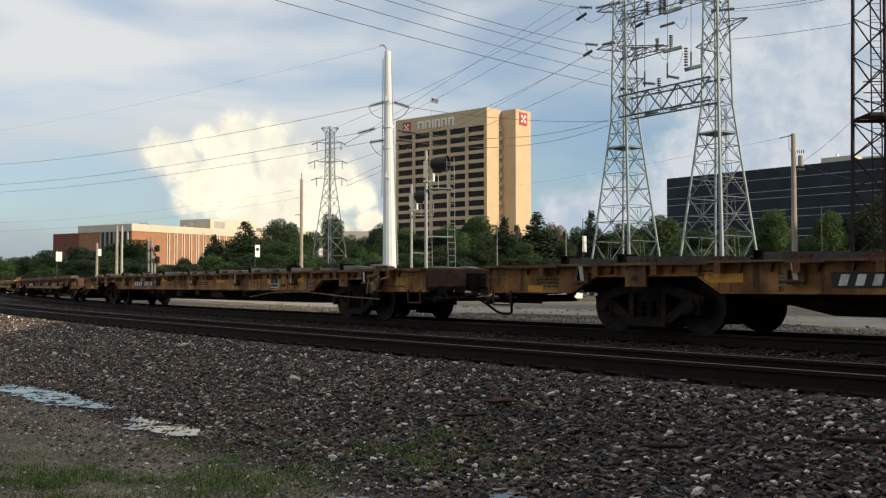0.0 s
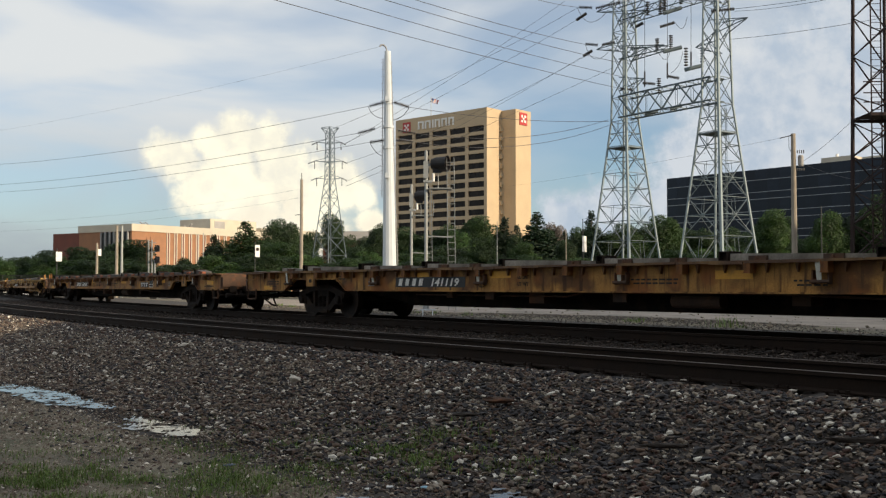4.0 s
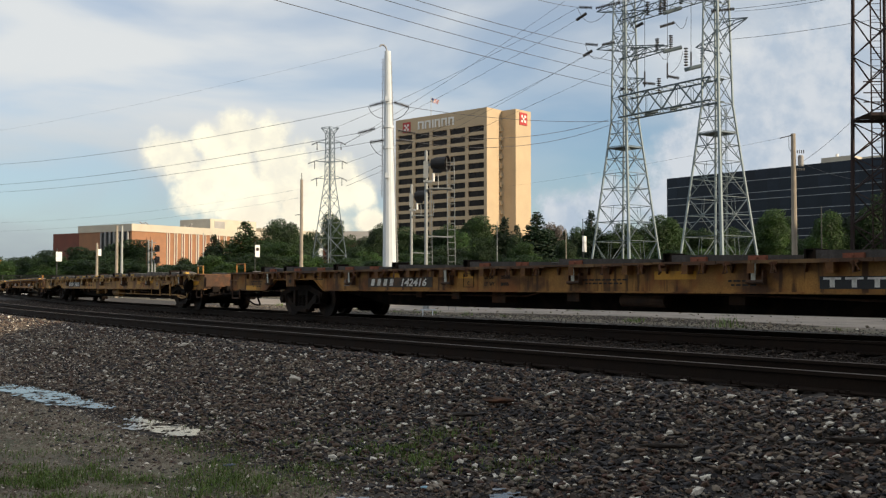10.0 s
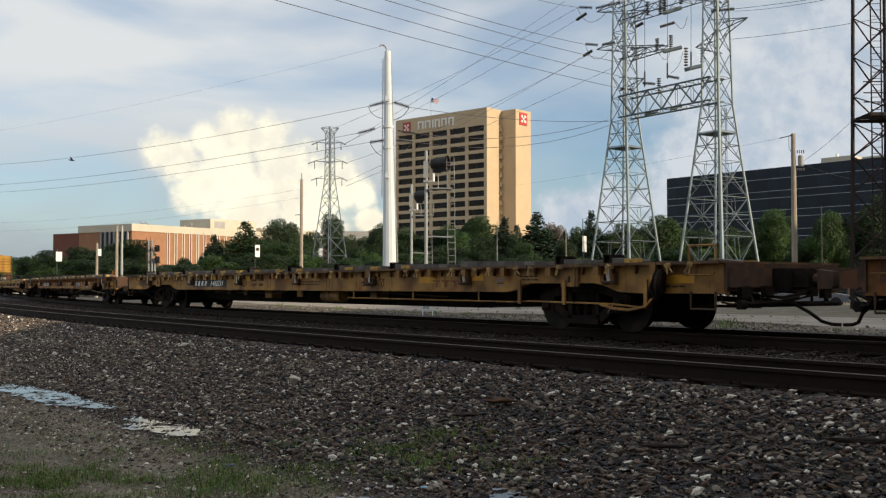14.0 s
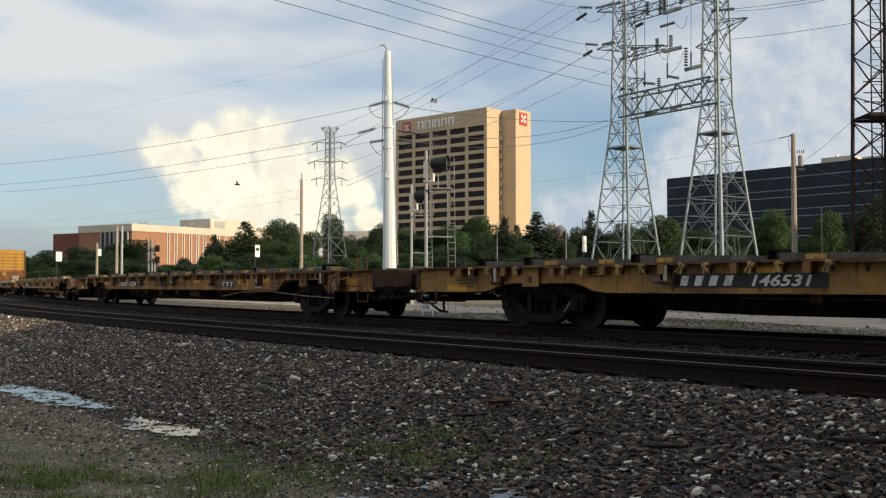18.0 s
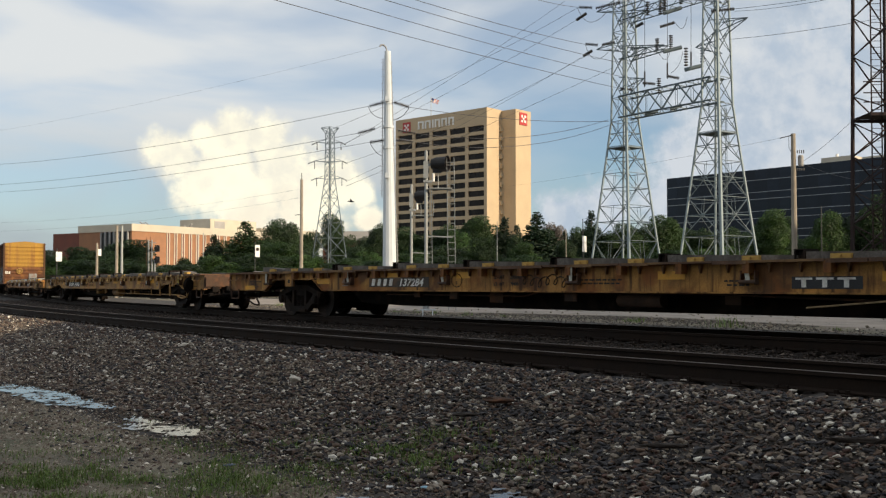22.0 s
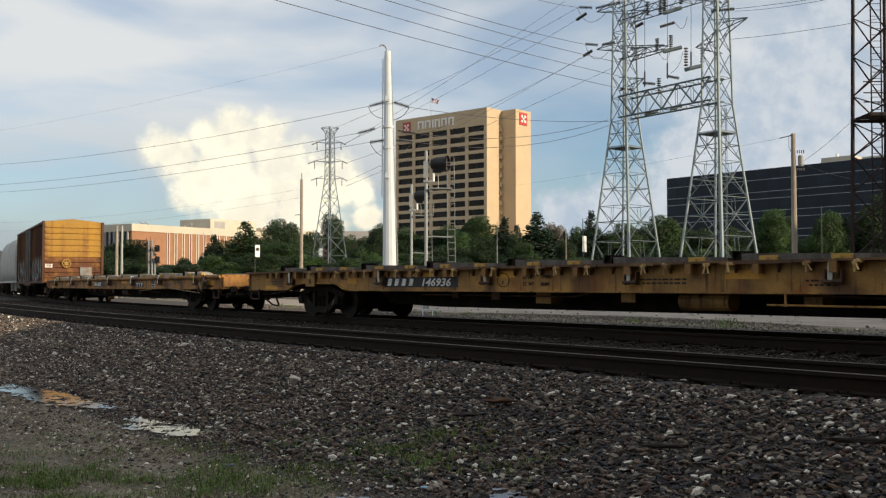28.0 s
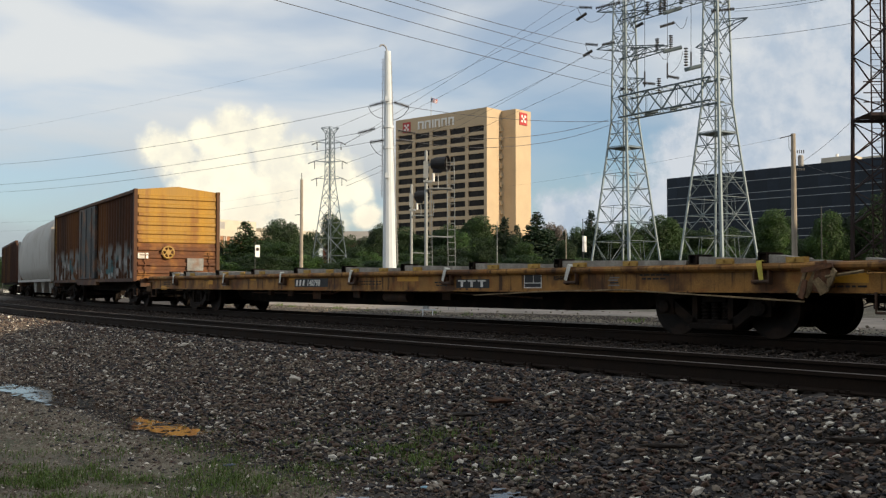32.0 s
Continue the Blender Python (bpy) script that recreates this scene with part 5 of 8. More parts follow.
def hopper(length):
    """Covered hopper with rounded sides and end slopes."""
    ob = thing("covered_hopper", None, None, "dirty white covered hopper wagon with smooth rounded sides", "hopper wagon")
    W = 1.55
    half_sec = ((-0.9, 1.05), (-1.35, 1.20), (-1.50, 1.7), (-W, 2.3), (-1.54, 2.9), (-1.47, 3.4), (-1.33, 3.85), (-1.08, 4.2), (-0.7, 4.42), (-0.3, 4.5))
    sec = half_sec + tuple((-y, z) for y, z in reversed(half_sec))
    bm = BM()
    xs = (-0.9, -1.3, -length / 2, -length + 1.3, -length + 0.9)
    rings = [[bm.verts.new((x, y * (0.985 if i in (0, 4) else 1), z)) for y, z in sec] for i, x in enumerate(xs)]
    for a, b in zip(rings, rings[1:]):
        for k in range(len(sec)):
            bm.faces.new((a[k], a[(k + 1) % len(sec)], b[(k + 1) % len(sec)], b[k]))
    bm.faces.new(rings[0])
    bm.faces.new(rings[-1][::-1])
    part("shell", bm, M["hopper_white"], ob, smooth=True)
    bm = BM()
    box(bm, -length, -1.5, 0.98, 0, 1.5, 1.12)
    for x in (-0.15, -length + 0.15):
        for y in (-1.42, 1.42):
            box(bm, x - 0.08, y - 0.08, 1.1, x + 0.08, y + 0.08, 3.7)
    box(bm, -length + 0.9, -0.5, 4.49, -0.9, 0.5, 4.56)
    part("frame", bm, M["hopper_white"], ob)
    for k in range(3):
        bm = BM()
        x = -length * (0.28 + 0.22 * k)
        prism(bm, [(x - 1.2, 1.0), (x + 1.2, 1.0), (x + 0.4, 0.35), (x - 0.4, 0.35)], -0.9, 0.9)
        part("discharge_chute", bm, M["hopper_white"], ob)
    for x in (-1.9, -length + 1.9):
        truck(ob, x, 0)
    coupler(ob, 0, 1)
    coupler(ob, -length, -1)
    return ob


def gondola(length):
    ob = thing("gondola", None, None, "rust-brown high-sided gondola wagon with ribbed sides", "wagon")
    for y in (-1.5, 1.5):
        bm = BM()
        box(bm, -length, y - 0.03, 1.0, 0, y + 0.03, 3.75)
        part("side_wall", bm, M["box_rust"], ob)
        for k in range(15):
            bm = BM()
            x = -0.3 - k * (length - 0.6) / 14
            box(bm, x - 0.06, y - 0.12, 1.0, x + 0.06, y + 0.12, 3.72)
            part("side_rib", bm, M["box_rust"], ob)
        bm = BM()
        box(bm, -length, y - 0.1, 3.72, 0, y + 0.1, 3.85)
        part("top_rail", bm, M["box_rust"], ob)
    for x in (-0.04, -length + 0.04):
        bm = BM()
        box(bm, x - 0.04, -1.47, 1.0, x + 0.04, 1.47, 3.7)
        part("end_wall", bm, M["box_rust"], ob)
    bm = BM()
    box(bm, -length, -1.45, 0.85, 0, 1.45, 1.0)
    part("floor_plate", bm, M["black_steel"], ob)
    for x in (-1.9, -length + 1.9):
        truck(ob, x, 0)
    coupler(ob, 0, 1)
    return ob


def sprayed(m):
    """Pale and teal sprayed paint in ragged upright patches over the lower part of a wagon's side."""
    n, l = m.node_tree.nodes, m.node_tree.links
    b = n["Principled BSDF"]
    co = n.new("ShaderNodeTexCoord")
    sep = n.new("ShaderNodeSeparateXYZ")
    l.new(co.outputs["Object"], sep.inputs[0])

    def ranged(src, a, c, d, e):
        r = n.new("ShaderNodeMapRange")
        for i, v in enumerate((a, c, d, e), 1):
            r.inputs[i].default_value = v
        l.new(src, r.inputs[0])
        return r.outputs[0]
    for sx, sz, top, lo, tone in ((2.2, 0.9, 2.45, 0.50, (0.20, 0.205, 0.20)), (1.3, 1.2, 2.2, 0.54, (0.07, 0.15, 0.165)), (3.4, 1.6, 2.0, 0.56, (0.34, 0.34, 0.33))):
        mp = n.new("ShaderNodeMapping")
        mp.inputs["Scale"].default_value = (sx, sx, sz)
        mp.inputs["Location"].default_value = (sx * 7, 0, sz * 3)
        l.new(co.outputs["Object"], mp.inputs[0])
        t = n.new("ShaderNodeTexNoise")
        t.inputs["Scale"].default_value, t.inputs["Detail"].default_value = 1.0, 7.0
        l.new(mp.outputs[0], t.inputs["Vector"])
        k = n.new("ShaderNodeMath")
        k.operation = "MULTIPLY"
        l.new(ranged(t.outputs[0], lo, lo + 0.07, 0.0, 0.9), k.inputs[0])
        l.new(ranged(sep.outputs["Z"], top - 0.35, top, 1.0, 0.0), k.inputs[1])
        mx = n.new("ShaderNodeMix")
        mx.data_type = "RGBA"
        l.new(k.outputs[0], mx.inputs[0])
        l.new(b.inputs["Base Color"].links[0].from_socket, mx.inputs[6])
        mx.inputs[7].default_value = (*tone, 1)
        l.new(mx.outputs[2], b.inputs["Base Color"])
    return m


M["box_side"] = sprayed(material("boxcar_side_paint", (0.060, 0.026, 0.014), 0.85, 0, 0.35, 1.2, 30, 0.2, (0.15, 0.062, 0.018), 0.6, 0.8, (0.48, 0.64), streak=True, spec=0.2))
M["box_rust"] = material("boxcar_rust_brown", (0.060, 0.026, 0.015), 0.8, 0, 0.3, 1.2, 30, 0.2, (0.20, 0.095, 0.028), 0.5, 0.8, (0.5, 0.66), streak=True)
M["box_low"] = material("boxcar_rusted_rib", (0.125, 0.048, 0.019), 0.8, 0, 0.3, 2, 30, 0.2, (0.33, 0.15, 0.035), 0.6, 1.5)
M["door_grey"] = material("door_grey", (0.050, 0.053, 0.053), 0.7, 0, 0.25, 1.5, 30, 0.2, (0.2, 0.09, 0.04), 0.7, 1.2)
M["paint_pale"] = material("sprayed_pale_paint", (0.24, 0.24, 0.23), 0.8, 0, 0.3, 2.0, 20, 0.1, (0.2, 0.1, 0.05), 0.6, 2.5)
M["brass_yellow"] = material("brass_yellow", (0.34, 0.20, 0.045), 0.6, 0, 0.15, 4, 40, 0.1)

box_car, BOX_L = boxcar(-172.35)
MOVING.append((box_car, rows_from_front(-172.35, 2.0, BOX_L - 2.0)))
white_hopper = hopper(18.6)
MOVING.append((white_hopper, rows_from_front(-172.35 - BOX_L - 1.7, 1.9, 16.7)))
rusty_gondola = gondola(14.5)
MOVING.append((rusty_gondola, rows_from_front(-172.35 - BOX_L - 1.7 - 18.6 - 1.7, 1.9, 12.6)))
# ---------------------------------------------------------------- beyond the tracks
def at(px, py, d):
    """The place d metres ahead on a line of sight."""
    return Vector((0, 0, EYE[2])) + sight(px, py) * d


def at_ground(px, d, z=-0.6):
    p = at(px, 500, d)
    return Vector((p.x, p.y, z))


def frame_of(origin, along):
    """Pose with x along a wall in plan, y into the building."""
    a = Vector((along[0], along[1], 0)).normalized()
    n = Vector((-a.y, a.x, 0))
    if n.y < 0:
        n = -n
    return Matrix(((a.x, n.x, 0, origin[0]), (a.y, n.y, 0, origin[1]), (0, 0, 1, 0), (0, 0, 0, 1)))


def child(name, bm, mat, parent, label=""):
    return part(name, bm, mat, parent, label)


def back_materials():
    M["white_sign"] = material("white_sign", (0.80, 0.78, 0.74), 0.5, 0, 0.05, 2, 20, 0)
    M["red_sign"] = material("red_sign", (0.42, 0.03, 0.03), 0.5, 0, 0.1, 2, 20, 0)
    M["cream"] = material("cream_concrete", (0.52, 0.47, 0.38), 0.85, 0, 0.08, 0.3, 5, 0.1)
    M["brick_dark"] = material("red_brown_brick", (0.17, 0.06, 0.042), 0.9, 0, 0.12, 0.5, 9, 0.2)
    M["grey_fin"] = material("grey_fin", (0.33, 0.32, 0.31), 0.7, 0, 0.1, 0.6, 6, 0.1)
    M["mullion"] = material("pale_mullion", (0.33, 0.35, 0.37), 0.4, 0.3, 0.1, 0.6, 6, 0)
    M["curtain_glass"] = material("black_curtain_glass", (0.008, 0.012, 0.022), 0.08, 0, 0.25, 0.2, 2, 0.0, spec=0.22, per_object=0.3)
    M["tower_glass"] = material("brown_tower_glass", (0.020, 0.015, 0.012), 0.2, 0, 0.4, 0.2, 2, 0.0, spec=0.15, per_object=0.5)
    M["wood_pole"] = material("weathered_pole_wood", (0.30, 0.26, 0.21), 0.9, 0, 0.2, 1.5, 25, 0.3)
    # lattice darker, legs lighter: shade and sunlight put into the two steel colours
    M["pylon"] = material("galvanised_shaded_lattice", (0.100, 0.132, 0.148), 0.6, 0.1, 0.15, 0.8, 10, 0.05)
    M["pylon_leg"] = material("galvanised_lit_leg", (0.205, 0.255, 0.275), 0.55, 0.1, 0.15, 0.8, 10, 0.05)
    M["rust_tower"] = material("rusted_lattice", (0.020, 0.0095, 0.0085), 0.9, 0.0, 0.25, 0.8, 12, 0.2)
    M["insulator"] = material("brown_porcelain", (0.035, 0.032, 0.032), 0.35, 0, 0.15, 4, 30, 0)
    M["wire"] = material("dark_wire", (0.09, 0.09, 0.095), 0.6, 0.3, 0.1, 1, 10, 0)
    M["signal_black"] = material("signal_black", (0.006, 0.006, 0.007), 0.6, 0, 0.2, 4, 30, 0.05)
    M["fence"] = material("dark_fence_wire", (0.05, 0.055, 0.05), 0.7, 0.3, 0.2, 3, 30, 0)
    M["car_white"] = material("white_car_paint", (0.70, 0.71, 0.72), 0.3, 0, 0.03, 2, 20, 0)
    M["car_dark"] = material("grey_car_paint", (0.16, 0.17, 0.19), 0.3, 0, 0.05, 2, 20, 0)
    M["red_lens"] = material("red_lens", (0.25, 0.01, 0.01), 0.3, 0, 0.05, 4, 20, 0)
    M["flag_cloth"] = material("flag_red", (0.45, 0.06, 0.07), 0.8, 0, 0.2, 3.0, 6, 0)
    M["flag_blue"] = material("flag_blue", (0.05, 0.06, 0.16), 0.8, 0, 0.1, 2, 9, 0)


back_materials()


def tower_block():
    """Tall office tower: window front, blank side, stair tower beyond the side."""
    N, a, b = Vector((18.2, 418.0, 0)), Vector((-0.748, 0.663, 0)), Vector((0.663, 0.748, 0))
    H, W, FL = 75.1, 52.8, 3.9
    ob = thing("office_tower", None, None, "tall tan concrete office tower with rows of dark windows", "office building")
    ob.matrix_basis = Matrix(((a.x, b.x, 0, N.x), (a.y, b.y, 0, N.y), (0, 0, 1, 0), (0, 0, 0, 1)))     # x along the front, y along the side
    bm = BM()
    box(bm, 0.0, 0.9, -1, W, 9.8, H - 0.02)
    child("core_wall", bm, M["tan"], ob)
    bm = BM()
    box(bm, 0.6, 0.80, 0, W - 0.6, 0.895, H - 8)
    child("window_backing", bm, M["glass_dark"], ob)
    bm = BM()
    box(bm, 0, 0, H - 7.2, W, 0.9, H)
    child("parapet", bm, M["tan"], ob, "blank tan parapet band")
    for k in range(6):
        x0 = k * (W - 1.6) / 5
        bm = BM()
        box(bm, x0, 0, -1, x0 + 1.6, 0.9, H - 7.2)
        child("pier", bm, M["tan"], ob)
    bay = (W - 1.6) / 5
    n = int((H - 7.2) / FL)
    bm = BM()
    box(bm, 0, 0, 0, bay - 1.6, 0.9, 1.45)
    sp = mesh_of("spandrel", bm, M["tan"])
    bm = BM()
    box(bm, 0.0, 0, 0, (bay - 1.6) / 5 - 0.08, 0.04, FL - 1.45)
    pane = mesh_of("window_pane", bm, M["tower_glass"])
    for j in range(n):
        z = H - 7.2 - (j + 1) * FL
        for k in range(5):
            x0 = k * bay + 1.6
            o = new("spandrel", sp)
            o.parent, o.matrix_basis = ob, pose(x0, 0.002, z)
            for i in range(5):
                if j > 12:
                    break
                w = new("window_pane", pane)
                w.parent, w.matrix_basis = ob, pose(x0 + i * (bay - 1.6) / 5 + 0.04, 0.62, z + 1.45)
    # side wall, then the stair tower standing out beyond it
    bm = BM()
    box(bm, -7.5, 9.82, -1, 14, 20.4, H - 0.3)
    child("stair_tower", bm, M["tan"], ob, "windowless tan stair tower")
    for j in range(17):
        bm = BM()
        box(bm, -0.9, 8.4, H - 9.2 - j * FL, 0.1, 9.78, H - 7.4 - j * FL)
        child("balcony", bm, M["tan"], ob)
    # signs as plain raised shapes
    for x0, w in ((18.0, 3.0), (21.9, 3.1), (25.9, 3.0), (29.6, 1.0), (31.4, 3.3), (35.5, 3.3)):
        bm = BM()
        for k in range(2 if w > 2 else 1):      # unread sign shapes: upright bars joined at the top
            xa = x0 + k * (w - 0.8)
            box(bm, xa, -0.35, H - 5.5, xa + 0.8, -0.05, H - 2.0)
        if w > 2:
            box(bm, x0 + 0.8, -0.35, H - 2.7, x0 + w - 0.8, -0.05, H - 2.0)
        child("sign_block", bm, M["white_sign"], ob)
    def emblem(x0, y0, s, face):
        bm = BM()
        if face == "front":
            box(bm, x0, -0.30, y0, x0 + s, -0.02, y0 + s)
        else:
            box(bm, -7.5 - 0.30, x0, y0, -7.52, x0 + s, y0 + s)
        e = child("emblem", bm, M["red_sign"], ob, "red square emblem with white checks")
        q = s / 5
        for i in range(3):
            for j in range(3):
                if (i + j) % 2 == 0:
                    bm = BM()
                    if face == "front":
                        box(bm, x0 + q + i * q, -0.36, y0 + q + j * q, x0 + 2 * q + i * q, -0.30, y0 + 2 * q + j * q)
                    else:
                        box(bm, -7.5 - 0.36, x0 + q + i * q, y0 + q + j * q, -7.5 - 0.30, x0 + 2 * q + i * q, y0 + 2 * q + j * q)
                    child("check", bm, M["white_sign"], e)
    emblem(43.5, H - 6.2, 4.6, "front")
    emblem(12.4, H - 6.6, 5.2, "side")
    bm = BM()
    box(bm, 4, 2, H - 0.02, W - 4, 9, H + 0.4)
    child("roof_deck", bm, M["tan"], ob)
    return ob


tower_block()

FLAG = []


def flag():
    base = at(763, 203, 432)
    ob = thing("flag_pole", None, None, "striped flag flying from a roof-top pole", "flag")
    ob.matrix_basis = Matrix.Translation((base.x, base.y, 73.5))
    bm = BM()
    bar(bm, (0, 0, 0), (0, 0, 8.6), 0.16, 0.12, 6)
    child("pole", bm, M["galv"], ob)
    for k, mat in enumerate((M["flag_blue"], M["flag_cloth"], M["flag_cloth"])):
        bm = BM()
        box(bm, 0, -0.03, -0.9, 1.0, 0.03, 0.9)
        c = child("flag_panel", bm, mat, ob)
        for z in (-0.75, -0.35, 0.05, 0.45):      # white stripes
            if k or z < -0.3:
                bm = BM()
                box(bm, 0.0, -0.04, z, 1.0, 0.04, z + 0.2)
                child("stripe", bm, M["white_sign"], c)
        FLAG.append((c, k))


flag()


def left_hall():
    """Low brick hall with concrete cornice and pale fins."""
    C, b, a = Vector((-77.0, 250.0, 0)), Vector((0.55, 0.835, 0)).normalized(), Vector((-0.835, 0.55, 0)).normalized()
    H = 16.2
    ob = thing("brick_hall", None, None, "low orange brick hall with cream cornice and fins", "building")
    ob.matrix_basis = Matrix(((b.x, a.x, 0, C.x), (b.y, a.y, 0, C.y), (0, 0, 1, 0), (0, 0, 0, 1)))     # x along the lit side, y along the shaded side
    bm = BM()
    box(bm, 0, 0, -1, 60, 20.4, H - 1.8)
    child("brick_wall", bm, M["brick"], ob)
    bm = BM()
    box(bm, -0.25, -0.25, H - 1.8, 60.2, 20.6, H)
    child("cornice", bm, M["cream"], ob, "cream concrete cornice")
    for x in [11.0 + 2.5 * k for k in range(19)]:
        for dx in (0, 0.75):
            bm = BM()
            box(bm, x + dx, -0.22, -1, x + dx + 0.28, 0.0, H - 1.82)
            child("fin", bm, M["cream"], ob)
        bm = BM()
        box(bm, x + 0.28, -0.06, 1, x + 0.75, -0.003, H - 1.9)
        child("slit_window", bm, M["brick_dark"], ob)
    bm = BM()
    box(bm, -0.10, 0.8, 0, -0.003, 11.5, H - 1.9)
    child("glass_front", bm, M["glass_dark"], ob)
    for k in range(7):
        bm = BM()
        box(bm, -0.45, 1.0 + k * 1.7, -1, -0.10, 1.35 + k * 1.7, H - 1.85)
        child("grey_fin", bm, M["grey_fin"], ob)
    bm = BM()
    box(bm, 2, 21.9, -1, 12, 34.0, 14.6)
    child("side_wing", bm, M["brick_dark"], ob, "lower dark brick wing")
    bm = BM()
    box(bm, 1.9, 20.62, -1, 3.0, 21.88, 14.4)
    child("wing_return", bm, M["cream"], ob)
    bm = BM()
    box(bm, 33.8, 8, H, 52, 20.3, H + 3.4)
    child("penthouse", bm, M["cream"], ob, "cream rooftop plant room")
    bm = BM()
    box(bm, 52.1, 6, H, 78, 20, H + 1.6)
    child("penthouse", bm, M["cream"], ob)
    bm = BM()
    box(bm, 35.3, 7.94, H + 0.8, 39.3, 8.0, H + 2.8)
    child("louvre", bm, M["grey_fin"], ob)
    rnd = random.Random(4)
    for k in range(7):
        bm = BM()
        x = rnd.uniform(3, 26)
        bar(bm, (x, rnd.uniform(3, 8), H), (x, 5, H + rnd.uniform(0.6, 1.5)), 0.15, n=6)
        child("roof_vent", bm, M["grey_fin"], ob)
    return ob


left_hall()


def far_house():
    p = at(655, 440, 300)
    ob = thing("distant_house", None, None, "distant grey-roofed brown building behind trees", "building")
    ob.matrix_basis = Matrix.Translation((p.x - 6, 300, 0))
    bm = BM()
    box(bm, -8, 0, -1, 12, 12, 14.0)
    child("wall", bm, M["brick_dark"], ob)
    bm = BM()
    prism(bm, [(-8.5, 14.0), (12.5, 14.0), (9, 17.0), (-5, 17.0)], -0.5, 12.5)
    child("roof", bm, M["grey_fin"], ob)


far_house()


def glass_block():
    A, B = at(1181, 440, 240), at(1510, 440, 204)
    d = Vector((B.x - A.x, B.y - A.y, 0)).normalized()
    n = Vector((-d.y, d.x, 0))
    L, H, FL = 78.0, 26.3, 4.2
    ob = thing("glass_office", None, None, "long black glass office block with thin pale bands", "office building")
    ob.matrix_basis = Matrix(((d.x, n.x, 0, A.x), (d.y, n.y, 0, A.y), (0, 0, 1, 0), (0, 0, 0, 1)))
    bm = BM()
    box(bm, 0.06, 0.06, -1, L, 24, H - 0.03)
    child("core", bm, M["board_black"], ob)
    cols = 26
    cw = L / cols
    for hgt in (1.55, FL - 1.55):
        bm = BM()
        box(bm, 0.015, 0, 0.05, cw - 0.015, 0.04, hgt - 0.05)
        SHARED["curtain %.2f" % hgt] = mesh_of("glass_panel", bm, M["curtain_glass"])
    rnd = random.Random(8)
    z = H
    for f in range(7):
        for hgt in ((FL - 1.55, 1.55) if f else (2.35,)):
            if f == 0:
                bm = BM()
                box(bm, 0.015, 0, 0.05, cw - 0.015, 0.04, hgt - 0.05)
                SHARED["curtain %.2f" % hgt] = mesh_of("glass_panel", bm, M["curtain_glass"])
            z -= hgt
            for k in range(cols):
                o = new("glass_panel", SHARED["curtain %.2f" % hgt])
                o.parent, o.matrix_basis = ob, pose(k * cw, 0.0, z, rnd.uniform(-0.25, 0.25), 0, rnd.uniform(-0.25, 0.25))
            bm = BM()
            box(bm, -0.03, -0.06, z - 0.045, L, 0.05, z + 0.045)
            child("band", bm, M["mullion"], ob)
    bm = BM()
    box(bm, 0.0, 0.06, -1, 0.06, 24, H)
    child("end_wall", bm, M["curtain_glass"], ob)
    bm = BM()
    box(bm, 37.5, 4, H - 0.03, 44.1, 18, H + 1.5)
    box(bm, 46, 5, H - 0.03, 66, 18, H + 1.0)
    child("penthouse", bm, M["cream"], ob, "pale rooftop plant room")
    bm = BM()
    bar(bm, (40, 6, H + 1.45), (40, 6, H + 2.3), 0.3, n=8)
    bar(bm, (52, 6, H + 0.95), (52, 6, H + 1.7), 0.4, n=8)
    child("roof_vent", bm, M["white_sign"], ob)


glass_block()


# ---------------------------------------------------------------- lattice towers
def lattice(ob, levels, half, alpha, mat, leg_r=0.11, brace_r=0.05, horiz=True, sub=True, front=1.0, leg_mat=None):
    """A four-legged tapering tower: levels are heights, half gives the corner radius at a height."""
    def corner(z, k):
        a = alpha + k * math.pi / 2
        return Vector((half(z) * math.cos(a), half(z) * math.sin(a), z))
    for k in range(4):
        bm = BM()
        tube(bm, [corner(z, k) for z in levels], [leg_r * (front if corner(0, k).y < -1.5 else 1.0) * (1 - 0.25 * (z - levels[0]) / (levels[-1] - levels[0])) for z in levels], 4)
        child("leg", bm, leg_mat or mat, ob)

    def brace(p, q, r):
        bm = BM()
        bar(bm, p, q, r, n=4)
        child("brace", bm, mat, ob)
    for z0, z1 in zip(levels, levels[1:]):
        for k in range(4):
            a0, b0, a1, b1 = corner(z0, k), corner(z0, (k + 1) % 4), corner(z1, k), corner(z1, (k + 1) % 4)
            brace(a0, b1, brace_r)
            brace(b0, a1, brace_r)
            if horiz and (z1 < 20 or levels.index(z1) % 3 == 0):
                brace(a1, b1, brace_r)
            if sub and z1 < 20:
                x, m1 = (a0 + b0 + a1 + b1) / 4, (a1 + b1) / 2
                brace((a0 * 3 + b1) / 4, (a0 * 3 + a1) / 4 + (a1 - a0) * 0.22, brace_r * 0.6)
                brace((b0 * 3 + a1) / 4, (b0 * 3 + b1) / 4 + (b1 - b0) * 0.22, brace_r * 0.6)
                brace(x, m1, brace_r * 0.6)


def insulator(ob, a, b, r=0.16, n=9):
    """A string of porcelain discs from a to b."""
    a, b = Vector(a), Vector(b)
    L = (b - a).length
    m = Matrix.Translation(a) @ (b - a).to_track_quat("Z", "Y").to_matrix().to_4x4()
    prof = [(0.03, 0)]
    for k in range(n):
        h = L * (k + 0.2) / n
        prof += [(0.045, h), (r, h + L / n * 0.15), (r * 0.9, h + L / n * 0.45), (0.045, h + L / n * 0.6)]
    prof.append((0.03, L))
    bm = BM()
    lathe(bm, prof, m, 8)
    return child("insulator", bm, M["insulator"], ob, "dark ribbed porcelain insulator")


